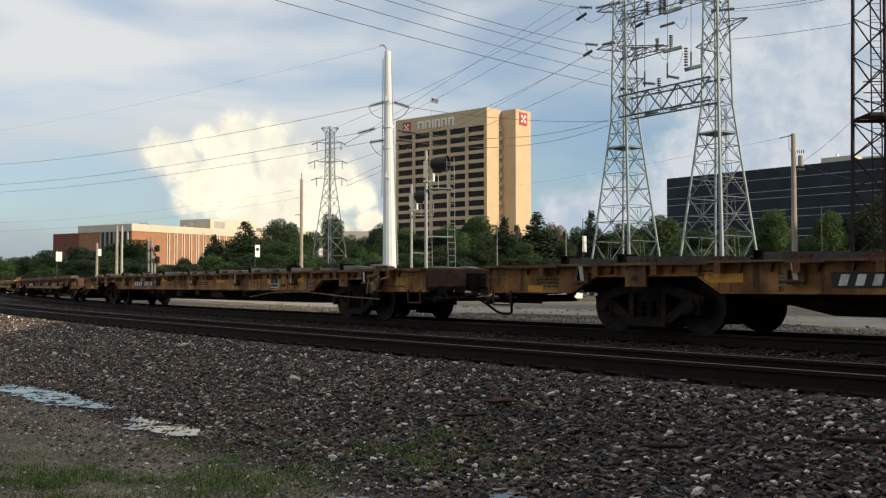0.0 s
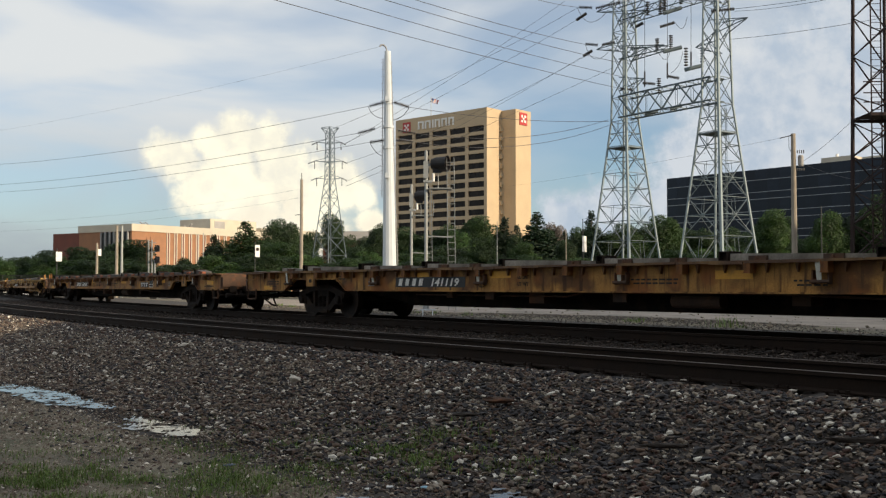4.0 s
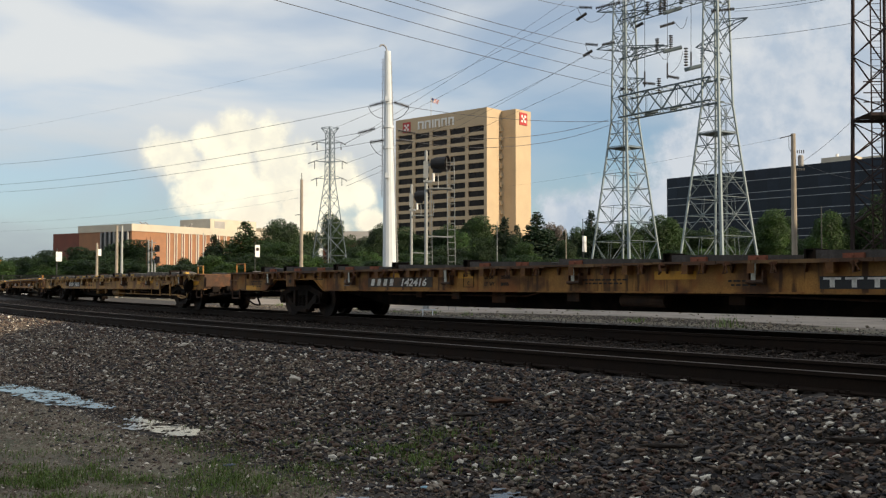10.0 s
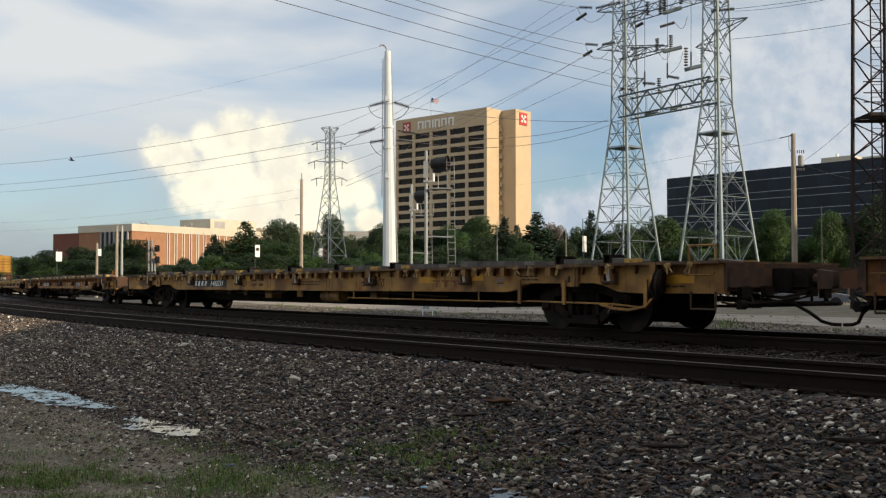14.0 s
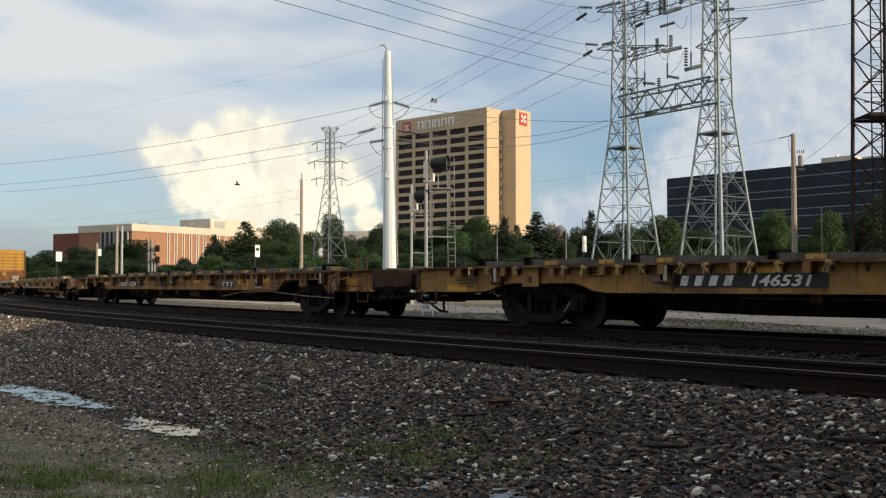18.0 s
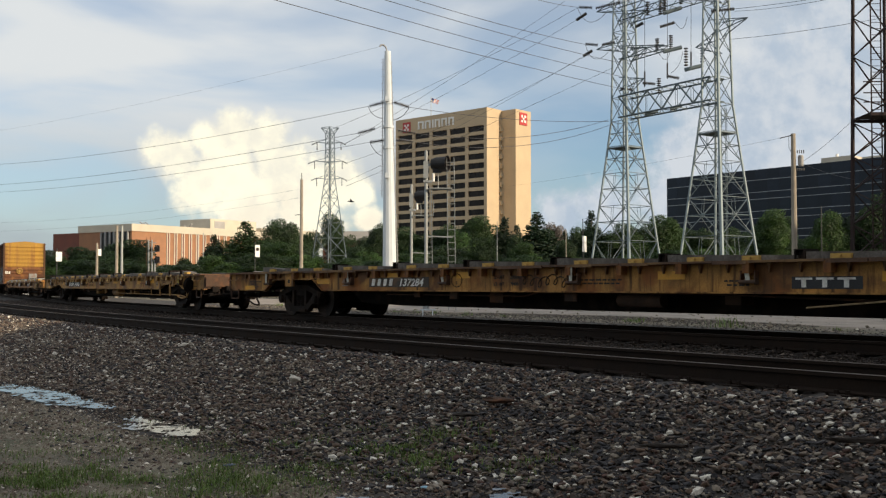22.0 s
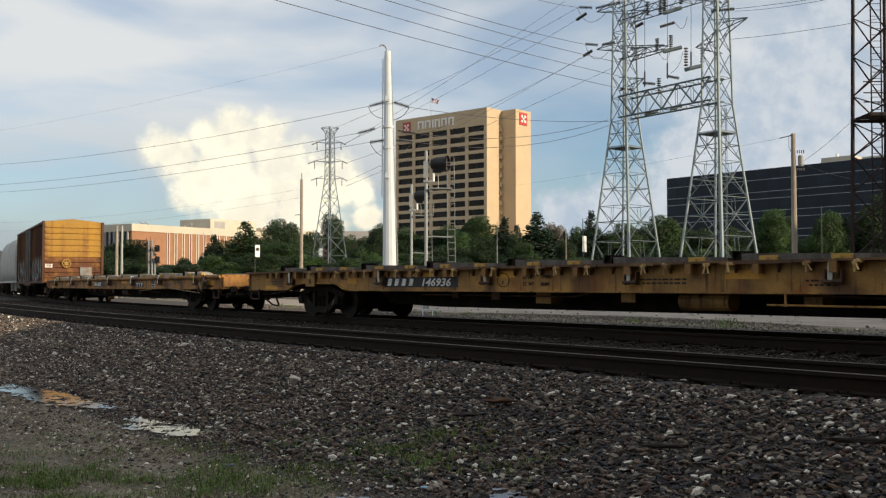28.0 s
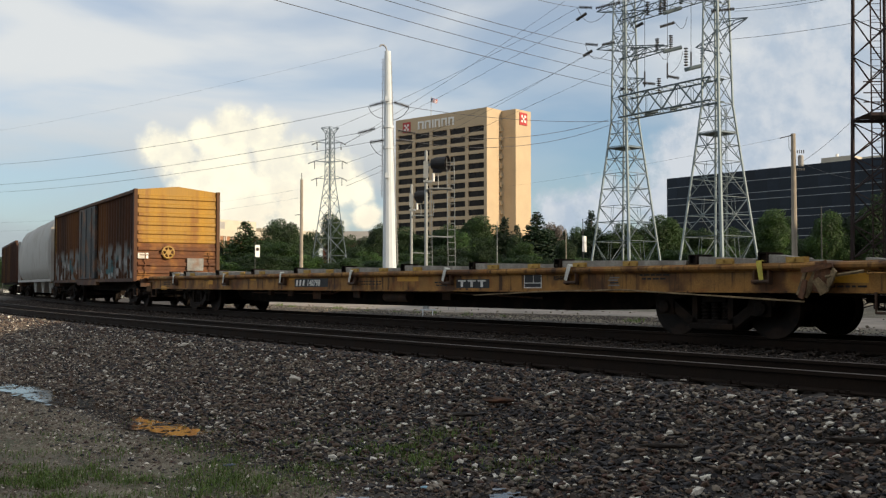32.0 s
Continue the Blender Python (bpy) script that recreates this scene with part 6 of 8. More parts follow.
def h_pylon():
    XL, XR = Vector((20.8, 115, 0)), Vector((28.35, 104, 0))
    ob = thing("transmission_pylon", None, None, "twin-legged galvanised steel lattice pylon joined by a truss", "pylon")
    ob.matrix_basis = Matrix.Translation(XL)
    D = XR - XL
    u = D.normalized()

    def half(z):
        return 4.45 - 0.145 * (z + 0.6) if z < 19.5 else max(0.9, 1.55 - 0.025 * (z - 19.5))
    lv = [-0.6, 5.8, 9.8, 13.5, 16.6, 19.5, 22.2, 24.8, 27.3, 29.8, 32.3, 34.8, 37.3, 39.6]
    for base, al in ((Vector((0, 0, 0)), radians(-5)), (D, radians(-10))):
        tower = part("tower", BM(), M["pylon"], ob, "tapering four-legged lattice tower")
        tower.matrix_basis = Matrix.Translation(base)
        lattice(tower, lv, half, al, M["pylon"], 0.135, 0.042, front=1.35, leg_mat=M["pylon_leg"])
        for z in (3.0, 8.0, 11.8, 15.2, 18.1):      # horizontal rings between the main joints
            bm = BM()
            tube(bm, [(half(z) * math.cos(al + k * math.pi / 2), half(z) * math.sin(al + k * math.pi / 2), z) for k in (0, 1, 2, 3, 0)], 0.045, 4)
            child("ring_brace", bm, M["pylon"], tower)
        bm = BM()
        for z in (16.4,):
            h = half(z)
            vs = [bm.verts.new((h * math.cos(al + k * math.pi / 2), h * math.sin(al + k * math.pi / 2), z)) for k in range(4)]
            vs2 = [bm.verts.new((h * math.cos(al + k * math.pi / 2), h * math.sin(al + k * math.pi / 2), z + 0.12)) for k in range(4)]
            bm.faces.new(vs), bm.faces.new(vs2)
            for k in range(4):
                bm.faces.new((vs[k], vs[(k + 1) % 4], vs2[(k + 1) % 4], vs2[k]))
        child("platform", bm, M["pylon"], tower)
    # climbing ladder inside the second tower
    bm = BM()
    for dx in (0.35, 0.75):
        bar(bm, D + Vector((dx, -0.3, 0)), D + Vector((dx, -0.3, 19)), 0.035, n=4)
    for k in range(48):
        bar(bm, D + Vector((0.35, -0.3, k * 0.4)), D + Vector((0.75, -0.3, k * 0.4)), 0.018, n=4)
    for dx in (0.1, 1.0):
        bar(bm, D + Vector((dx, 0.1, 0)), D + Vector((dx, 0.1, 19)), 0.03, n=4)
    child("ladder", bm, M["pylon"], ob)
    # truss between the towers
    L = D.length
    side = Vector((-u.y, u.x, 0))
    for s in (-1, 1):
        off = side * 1.05 * s
        bm = BM()
        n = 6
        lo = [u * (L * k / n) + off + Vector((0, 0, 19.9)) for k in range(n + 1)]
        hi = [u * (L * k / n) + off + Vector((0, 0, 22.3)) for k in range(n + 1)]
        tube(bm, lo, 0.10, 4)
        tube(bm, hi, 0.10, 4)
        child("truss_chords", bm, M["pylon"], ob, "chords of the lattice cross truss")
        for k in range(n):
            for p, q, rr in ((lo[k] if k % 2 else hi[k], hi[k + 1] if k % 2 else lo[k + 1], 0.10 if s < 0 else 0.05), (lo[k], hi[k], 0.03)):
                bm = BM()
                bar(bm, p, q, rr, n=4)
                child("truss_brace", bm, M["pylon"], ob)
    for k in range(9):
        for z in (19.9, 22.3):
            p = u * (L * k / 8) + Vector((0, 0, z))
            bm = BM()
            bar(bm, p + side * 1.05, p - side * 1.05, 0.05, n=4)
            child("truss_lacing", bm, M["pylon"], ob)
            if k < 8:
                q = u * (L * (k + 1) / 8) + Vector((0, 0, z))
                bm = BM()
                bar(bm, p + side * 1.05, q - side * 1.05, 0.04, n=4)
                child("truss_lacing", bm, M["pylon"], ob)
    # cross arms
    for base, z, reach in ((0, 28.3, -4.6), (0, 32.8, -4.6), (0, 36.8, -4.6), (L, 27.3, 4.0), (0, 27.0, 3.6), (0, 31.2, 3.6), (L, 30.6, 3.6), (L, 25.6, -2.8), (L, 31.0, -3.8), (0, 23.6, 3.0), (L, 35.5, 3.6)):
        arm = u * base
        bm = BM()
        tip = arm + u * reach + Vector((0, 0, z + 0.4))
        bar(bm, arm + u * reach * 0.5 + side * 0.45 + Vector((0, 0, z)), arm + u * reach * 0.5 - side * 0.45 + Vector((0, 0, z)), 0.04, n=4)
        cross = child("cross_arm", bm, M["pylon"], ob)
        for s in (-1, 1):
            root = arm + side * 0.9 * s
            for a, b, r in ((root + Vector((0, 0, z + 0.9)), tip, 0.055), (root + Vector((0, 0, z - 0.7)), tip, 0.055), (root + Vector((0, 0, z - 0.7)), arm + u * reach * 0.5 + side * 0.45 * s + Vector((0, 0, z + 0.65)), 0.04)):
                bm = BM()
                bar(bm, a, b, r, n=4)
                child("arm_member", bm, M["pylon"], cross)
    # long inner arms and the upper beam
    for base, z0, reach, hgt in ((0, 26.6, 6.4, 1.5), (0, 31.0, L, 1.5), (0, 35.6, L, 1.4)):
        for s in (-1, 1):
            bm = BM()
            n = max(4, int(reach / 1.7))
            tip = 0.35 if reach < L else 1.0
            lo = [u * (reach * k / n) + side * s * (0.95 - (0.95 - tip * 0.95) * k / n) + Vector((0, 0, base + z0)) for k in range(n + 1)]
            hi = [p + Vector((0, 0, hgt * (1 - (0.7 if reach < L else 0.0) * k / n))) for k, p in enumerate(lo)]
            tube(bm, lo, 0.065, 4)
            beam = child("upper_beam", bm, M["pylon"], ob)
            bm = BM()
            tube(bm, hi, 0.065, 4)
            child("top_chord", bm, M["pylon"], beam)
            for k in range(n):
                bm = BM()
                bar(bm, lo[k] if k % 2 else hi[k], hi[k + 1] if k % 2 else lo[k + 1], 0.042, n=4)
                child("beam_brace", bm, M["pylon"], beam)
        for k in range(n + 1):
            bm = BM()
            bar(bm, u * (reach * k / n) + side * 0.9 + Vector((0, 0, z0)), u * (reach * k / n) - side * 0.9 + Vector((0, 0, z0)), 0.04, n=4)
            child("beam_lacing", bm, M["pylon"], ob)
    w = lambda px, py, d: at(px, py, d) - XL
    for (a, b, d) in (((1098, 4), (1054, 15), 113), ((1048, 14), (1024, 13), 113), ((1038, 24), (1020, 36), 113), ((1088, 75), (1065, 80), 113), ((1058, 80), (1036, 78), 113), ((1048, 90), (1032, 100), 113),
                      ((1098, 157), (1118, 159), 114), ((1137, 147), (1160, 149), 112), ((1181, 135), (1202, 139), 110), ((1168, 48), (1194, 40), 111), ((1125, 48), (1138, 41), 111),
                      ((1258, 20), (1300, 16), 103)):
        insulator(ob, w(*a, d), w(*b, d), 0.19, 15)
    for px, y0, y1, d in ((1146, 3, 28, 112), (1169, 0, 26, 111), (1176, 0, 20, 111), (1205, -12, 8, 109), (1163, 68, 90, 111), (1187, 62, 88, 110), (1214, 84, 118, 108), (1243, 78, 112, 106), (1166, 138, 166, 111)):
        insulator(ob, w(px, y0, d), w(px, y1, d), 0.25, 7)
    for (a, b, d) in (((1174, 92), (1206, 84), 110), ((1212, 124), (1244, 116), 107), ((1174, 24), (1206, 14), 109), ((1142, 202), (1164, 197), 111), ((1186, 193), (1206, 187), 109)):
        bm = BM()
        bar(bm, w(*a, d), w(*b, d), 0.22, n=8)
        child("bus_bar", bm, M["pylon"], ob)
    # jumper loops and drop rods
    for a, c, b, d in (((1022, 14), (1040, 62), (1075, 20), 113), ((1036, 80), (1050, 128), (1084, 84), 113), ((1195, 40), (1210, 66), (1216, 30), 109), ((1164, 90), (1178, 120), (1186, 92), 110), ((1187, 130), (1206, 118), (1208, 92), 109)):
        bm = BM()
        pa, pc, pb = w(*a, d), w(*c, d), w(*b, d)
        tube(bm, [pa * (1 - t) ** 2 + pc * 2 * t * (1 - t) + pb * t * t for t in [i / 10 for i in range(11)]], 0.025, 4)
        child("jumper", bm, M["wire"], ob)
    for px, y0, y1, d in ((1141, -10, 155, 112), (1181, -10, 140, 110), (1223, -10, 120, 108)):
        bm = BM()
        bar(bm, w(px, y0, d), w(px, y1, d), 0.03, n=4)
        bar(bm, w(px, y1 - 28, d), w(px, y1 - 2, d), 0.09, n=6)
        child("drop_rod", bm, M["insulator"], ob)


h_pylon()


FAR_PYLON = 0.52      # the slim pylon stands before the trees


def far_pylon():
    p = at_ground(583, 230 * FAR_PYLON)
    ob = thing("transmission_pylon", None, None, "distant slim galvanised lattice pylon with short arms", "pylon")
    ob.matrix_basis = Matrix.Translation(p) @ Matrix.Diagonal((FAR_PYLON, FAR_PYLON, FAR_PYLON, 1))

    def half(z):
        return 5.16 - 0.148 * z if z < 27.1 else (1.15 - 0.012 * (z - 27.1) if z < 37.4 else 1.03 + 0.75 * (z - 37.4))
    lattice(ob, [0, 5, 9.5, 13.5, 17, 20, 22.6, 25, 27.1, 28.6, 30.1, 31.5, 33.0, 34.5, 36.0, 37.4, 38.7], half, radians(-88), M["pylon"], 0.11, 0.05, sub=False, front=1.3)
    bm = BM()
    tube(bm, [(half(38.7) * math.cos(radians(-88 + 90 * k)), half(38.7) * math.sin(radians(-88 + 90 * k)), 38.7) for k in (0, 1, 2, 3, 0)], 0.06, 4)
    child("top_frame", bm, M["pylon"], ob)
    for z, l, r in ((35.1, -4.2, 3.6), (30.8, -5.0, 4.0), (26.9, -4.3, 3.9)):
        for x in (l, r):
            bm = BM()
            bar(bm, (0, 0, z + 1.2), (x * 0.7, 0, z + 0.3), 0.06, n=4)
            cross = child("cross_arm", bm, M["pylon"], ob)
            for s in (-1, 1):
                bm = BM()
                bar(bm, (0, s * 0.8, z), (x * 0.7, 0, z + 0.3), 0.06, n=4)
                child("arm_member", bm, M["pylon"], cross)
            insulator(ob, (x * 0.7, 0, z + 0.3), (x, 0, z - 0.3), 0.17, 7)
            insulator(ob, (x * 0.7, 0, z + 0.3), (x * 0.7, 0, z - 1.5), 0.15, 7)


far_pylon()


def steel_pole():
    p = at_ground(690, 100)
    ob = thing("steel_pole", None, None, "tall tapered white steel transmission pole with insulators", "utility pole")
    ob.matrix_basis = Matrix.Translation(p)
    zt = at(687, 91, 100).z - p.z
    bm = BM()
    lathe(bm, ((0.74, 0), (0.71, 1.5), (0.31, zt)), pose(0, 0, 0, 0, -0.62, 0), 12)
    child("shaft", bm, M["white_steel"], ob)
    w = lambda px, py: at(px, py, 100) - p
    bm = BM()
    tube(bm, [w(686, 96), w(683, 84), w(679, 80), w(674, 80), w(672, 83)], 0.09, 6)
    child("davit", bm, M["grey_fin"], ob)
    for s, x0, y0, x1, y1 in ((-1, 678, 105, 676, 350), (1, 692, 110, 704, 470)):
        bm = BM()
        bar(bm, w(x0, y0), w(x1, y1), 0.05, n=4)
        for k in range(40):
            f = k / 40
            q = w(x0 + (x1 - x0) * f, y0 + (y1 - y0) * f)
            bar(bm, q - Vector((0.16, 0, 0)), q + Vector((0.16, 0, 0)), 0.025, n=4)
        child("climbing_steps", bm, M["grey_fin"], ob)
    for (a, b) in (((681, 181), (654, 188)), ((697, 181), (724, 190)), ((664, 228), (634, 236)), ((684, 248), (655, 252)), ((704, 231), (735, 236)), ((700, 248), (730, 251))):
        insulator(ob, w(*a), w(*b), 0.20, 18)
    for a, c, b in (((652, 189), (658, 208), (678, 210)), ((724, 191), (712, 212), (694, 213)), ((655, 253), (664, 272), (676, 276)), ((730, 252), (720, 268), (704, 270))):
        bm = BM()
        pa, pc, pb = w(*a), w(*c), w(*b)
        tube(bm, [pa * (1 - t) ** 2 + pc * 2 * t * (1 - t) + pb * t * t for t in [i / 8 for i in range(9)]], 0.03, 4)
        child("jumper", bm, M["wire"], ob)
    for y in (177, 312):
        bm = BM()
        q = w(686, y)
        box(bm, q.x - 0.2, -0.75, q.z - 0.25, q.x + 0.2, -0.45, q.z + 0.25)
        child("box_plate", bm, M["white_steel"], ob)
    for y in (225, 262):
        bm = BM()
        q = w(687, y)
        lathe(bm, ((0.56, -0.12), (0.56, 0.12)), Matrix.Translation(q), 12)
        child("collar", bm, M["white_steel"], ob)


steel_pole()


def rusty_tower():
    p = Vector((24.9, 55.0, -0.6))
    ob = thing("radio_tower", None, None, "square rusted lattice steel tower with a ladder", "lattice tower")
    ob.matrix_basis = Matrix.Translation(p)
    lv = [0, 0.95, 2.82, 4.69, 6.56, 8.43, 10.3, 11.75, 13.95, 16.1, 18.3]
    lattice(ob, lv, lambda z: 2.55 - 0.015 * z, radians(172), M["rust_tower"], 0.125, 0.042, horiz=False, sub=False)
    bm = BM()
    for x in (-1.75, -1.2):
        bar(bm, (x, -0.6, 0), (x + 0.05, -0.6, 18), 0.04, n=4)
    for k in range(52):
        bar(bm, (-1.75, -0.6, k * 0.34), (-1.2, -0.6, k * 0.34), 0.02, n=4)
    child("ladder", bm, M["rust_tower"], ob)
    for y in (-1.2, 1.2):
        bm = BM()
        box(bm, -2.05, y - 0.08, 10.45, 2.05, y + 0.08, 10.62)
        child("platform_beam", bm, M["rust_tower"], ob)
    bm = BM()
    box(bm, -2.0, -1.1, 10.62, 2.0, 1.1, 10.66)
    child("platform", bm, M["rust_tower"], ob)
    for z in (11.2, 11.7, 12.3):
        bm = BM()
        bar(bm, (-2.35, -1.1, z), (2.35, -1.1, z), 0.04, n=4)
        child("guard_rail", bm, M["rust_tower"], ob)


rusty_tower()


def wood_pole(px, top, d, r, label, name="utility_pole", mat="wood_pole"):
    p = at_ground(px, d)
    ob = thing(name, None, None, label, "utility pole", "wooden poles")
    ob.matrix_basis = Matrix.Translation(p)
    h = at(px, top, d).z - p.z
    bm = BM()
    lathe(bm, ((r * 1.15, 0), (r, h * 0.5), (r * 0.85, h)), pose(0, 0, 0), 10)
    child("shaft", bm, M[mat], ob)
    return ob, p, h


def poles():
    ob, p, h = wood_pole(1407, 237, 62, 0.17, "weathered wooden utility pole with a grey transformer")
    w = lambda px, py: at(px, py, 62) - p
    bm = BM()
    q = w(1416, 285)
    lathe(bm, ((0.15, -0.34), (0.17, -0.25), (0.17, 0.26), (0.12, 0.34)), Matrix.Translation(q + Vector((0, -0.1, 0))), 14)
    child("transformer", bm, M["grey_fin"], ob, "grey pole-mounted transformer can")
    bm = BM()
    tube(bm, [w(1407, 238), w(1392, 242), w(1380, 245)], 0.03, 5)
    tube(bm, [w(1396, 242), w(1396, 262), w(1402, 272)], 0.015, 4)
    for k in range(4):
        bar(bm, q + Vector((-0.2 + k * 0.13, -0.1, 0.45)), q + Vector((-0.2 + k * 0.13, -0.1, 0.65)), 0.03, n=6)
        bar(bm, q + Vector((-0.2 + k * 0.13, -0.1, -0.45)), q + Vector((-0.2 + k * 0.13, -0.1, -0.6)), 0.04, n=6)
    child("cutout_arm", bm, M["insulator"], ob)
    ob, p, h = wood_pole(533, 318, 90, 0.15, "slim weathered wooden utility pole")
    bm = BM()
    bar(bm, (0, 0, h - 0.1), (0, 0, h + 0.6), 0.04, n=6)
    bar(bm, (-0.6, 0, h - 3.2), (0, 0, h - 3.1), 0.03, n=5)
    child("top_pin", bm, M["insulator"], ob)
    wood_pole(206, 400, 105, 0.16, "pale wooden pole behind the tracks")
    wood_pole(215, 400, 108, 0.14, "grey steel lamp pole behind the tracks", "lamp_pole", "galv")
    wood_pole(171, 431, 105, 0.14, "short pale wooden pole behind the tracks")
    wood_pole(1455, 365, 80, 0.05, "thin dark post with a white sleeve", "post", "fence")
    wood_pole(880, 392, 120, 0.05, "thin grey lamp post among trees", "lamp_post", "galv")
    wood_pole(1002, 405, 125, 0.06, "thin wooden post among trees", "post")
    wood_pole(350, 415, 125, 0.06, "thin grey lamp post by the hall", "lamp_post", "galv")
    wood_pole(359, 412, 125, 0.06, "thin grey lamp post by the hall", "lamp_post", "galv")
    # posts with hanging banners
    for px, y0, y1, wd, top in ((105, 446, 463, 8, 440), (176, 441, 453, 6, 436), (456, 434, 455, 7, 428), (1034, 418, 446, 8, 388)):
        d = 112
        ob, p, h = wood_pole(px - (5 if px != 1034 else 2), top, d, 0.06, "dark lamp post with a white hanging banner", "banner_post", "fence")
        bm = BM()
        a, b = at(px - wd / 2, y0, d) - p, at(px + wd / 2, y1, d) - p
        hw, cx, cz = (b.x - a.x) * 0.62, (a.x + b.x) / 2, (a.z + b.z) / 2
        box(bm, -hw, -0.03, b.z - cz, hw, 0.03, a.z - cz)
        ban = child("banner", bm, M["banner"], ob, "white rectangular banner")
        ban.matrix_basis = pose(cx, -0.1, cz, 0, 0, 38)
        if px == 456:
            bm = BM()
            box(bm, -hw * 0.7, -0.045, 0.0, hw * 0.6, -0.031, 0.35)
            child("banner_mark", bm, M["soot"], ban)


poles()


def signal(px, top, d, head_px, head_y, big):
    p = at_ground(px, d, -0.5)
    ob = thing("railway_signal", None, None, "galvanised railway signal mast with black hooded light and ladder", "railway signal", "mast signals")
    ob.matrix_basis = Matrix.Translation(p)
    w = lambda x, y: at(x, y, d) - p
    h = at(px, top, d).z - p.z
    bm = BM()
    lathe(bm, ((0.16, 0), (0.16, 0.3), (0.085, 0.32), (0.08, h), (0.05, h + 0.05)), pose(0, 0, 0), 12)
    child("mast", bm, M["galv"], ob)
    q = w(head_px, head_y)
    bm = BM()
    m = Matrix.Translation(q) @ pose(0, 0, 0, 0, 90, -22)
    lathe(bm, ((0.10, -0.42), (0.27, -0.36), (0.33, -0.10), (0.33, 0.10), (0.355, 0.42), (0.395, 0.46), (0.36, 0.45), (0.30, 0.05)), m, 20)
    box(bm, q.x - 0.30, q.y - 0.12, q.z - 0.46, q.x + 0.12, q.y + 0.12, q.z - 0.15)
    child("signal_head", bm, M["signal_black"], ob, "black hooded signal head")
    bm = BM()
    lathe(bm, ((0.20, 0.048), (0.21, 0.06), (0.12, 0.085)), m, 16)
    child("lens", bm, M["red_lens"], ob, "dark unlit signal lens")
    bm = BM()
    box(bm, 0.06, -0.06, q.z - 0.12, 0.40, 0.06, q.z + 0.0)
    box(bm, -0.13, -0.13, q.z - 0.95, 0.30, 0.08, q.z - 0.83)
    box(bm, -0.13, -0.14, q.z - 0.72, 0.11, 0.10, q.z + 0.12)
    child("bracket", bm, M["galv"], ob)
    bm = BM()
    lathe(bm, ((0.07, -0.21), (0.07, 0.21)), Matrix.Translation((0.36, -0.05, q.z - 0.68)), 10)
    child("junction_can", bm, M["white_sign"], ob)
    lx = 1.02 if big else 0.9
    bm = BM()
    for dx in (0, 0.36):
        bar(bm, (lx + dx + 0.1, 0.3, 0), (lx + dx, 0.0, q.z + 0.35), 0.022, n=4)
    k = 0.2
    while k < q.z + 0.2:
        f = k / (q.z + 0.35)
        x = lx + 0.1 * (1 - f)
        bar(bm, (x, 0.3 * (1 - f), k), (x + 0.36, 0.3 * (1 - f), k), 0.018, n=4)
        k += 0.32
    child("ladder", bm, M["galv"], ob)
    bm = BM()
    for z in (q.z - 1.25, q.z - 3.6, 1.2):
        bar(bm, (0, 0, z), (lx + 0.3, 0, z - 0.05), 0.04, n=4)
    tube(bm, [(0.6, 0, q.z - 1.2), (0.6, 0, q.z + 0.1), (1.4, 0, q.z + 0.05)], 0.02, 4)
    tube(bm, [(0.35, 0.25, q.z - 1.2), (1.4, 0.25, q.z - 1.25), (1.4, 0.25, q.z - 0.3)], 0.02, 4)
    box(bm, 0.2, -0.3, q.z - 1.27, 1.3, 0.3, q.z - 1.22)
    child("platform", bm, M["galv"], ob)


signal(754, 268, 50, 777, 290, True)
signal(728, 328, 64, 745, 347, False)


def far_signal():
    d = 110
    p = at_ground(270, d)
    ob = thing("railway_signal", None, None, "distant double-headed railway signal on a galvanised mast", "railway signal", "mast signals")
    ob.matrix_basis = Matrix.Translation(p)
    w = lambda x, y: at(x, y, d) - p
    bm = BM()
    for px in (263, 269, 274):
        a, b = w(px, 425 if px != 274 else 462), w(px, 505)
        bar(bm, b, a, 0.09, n=6)
    for y in (430, 446, 462):
        bar(bm, w(262, y), w(276, y), 0.05, n=4)
    child("mast", bm, M["galv"], ob)
    for y in (440, 460):
        bm = BM()
        q = w(278, y)
        box(bm, q.x - 0.2, -0.2, q.z - 0.35, q.x + 0.25, 0.2, q.z + 0.35)
        bar(bm, q + Vector((0, -0.2, 0.1)), q + Vector((0, -0.55, 0.05)), 0.16, n=8)
        child("signal_head", bm, M["signal_black"], ob)
    bm = BM()
    for px in (259, 266):
        bar(bm, w(px, 470), w(px, 420), 0.03, n=4)
    child("bent_pipe", bm, M["rust"], ob)


far_signal()


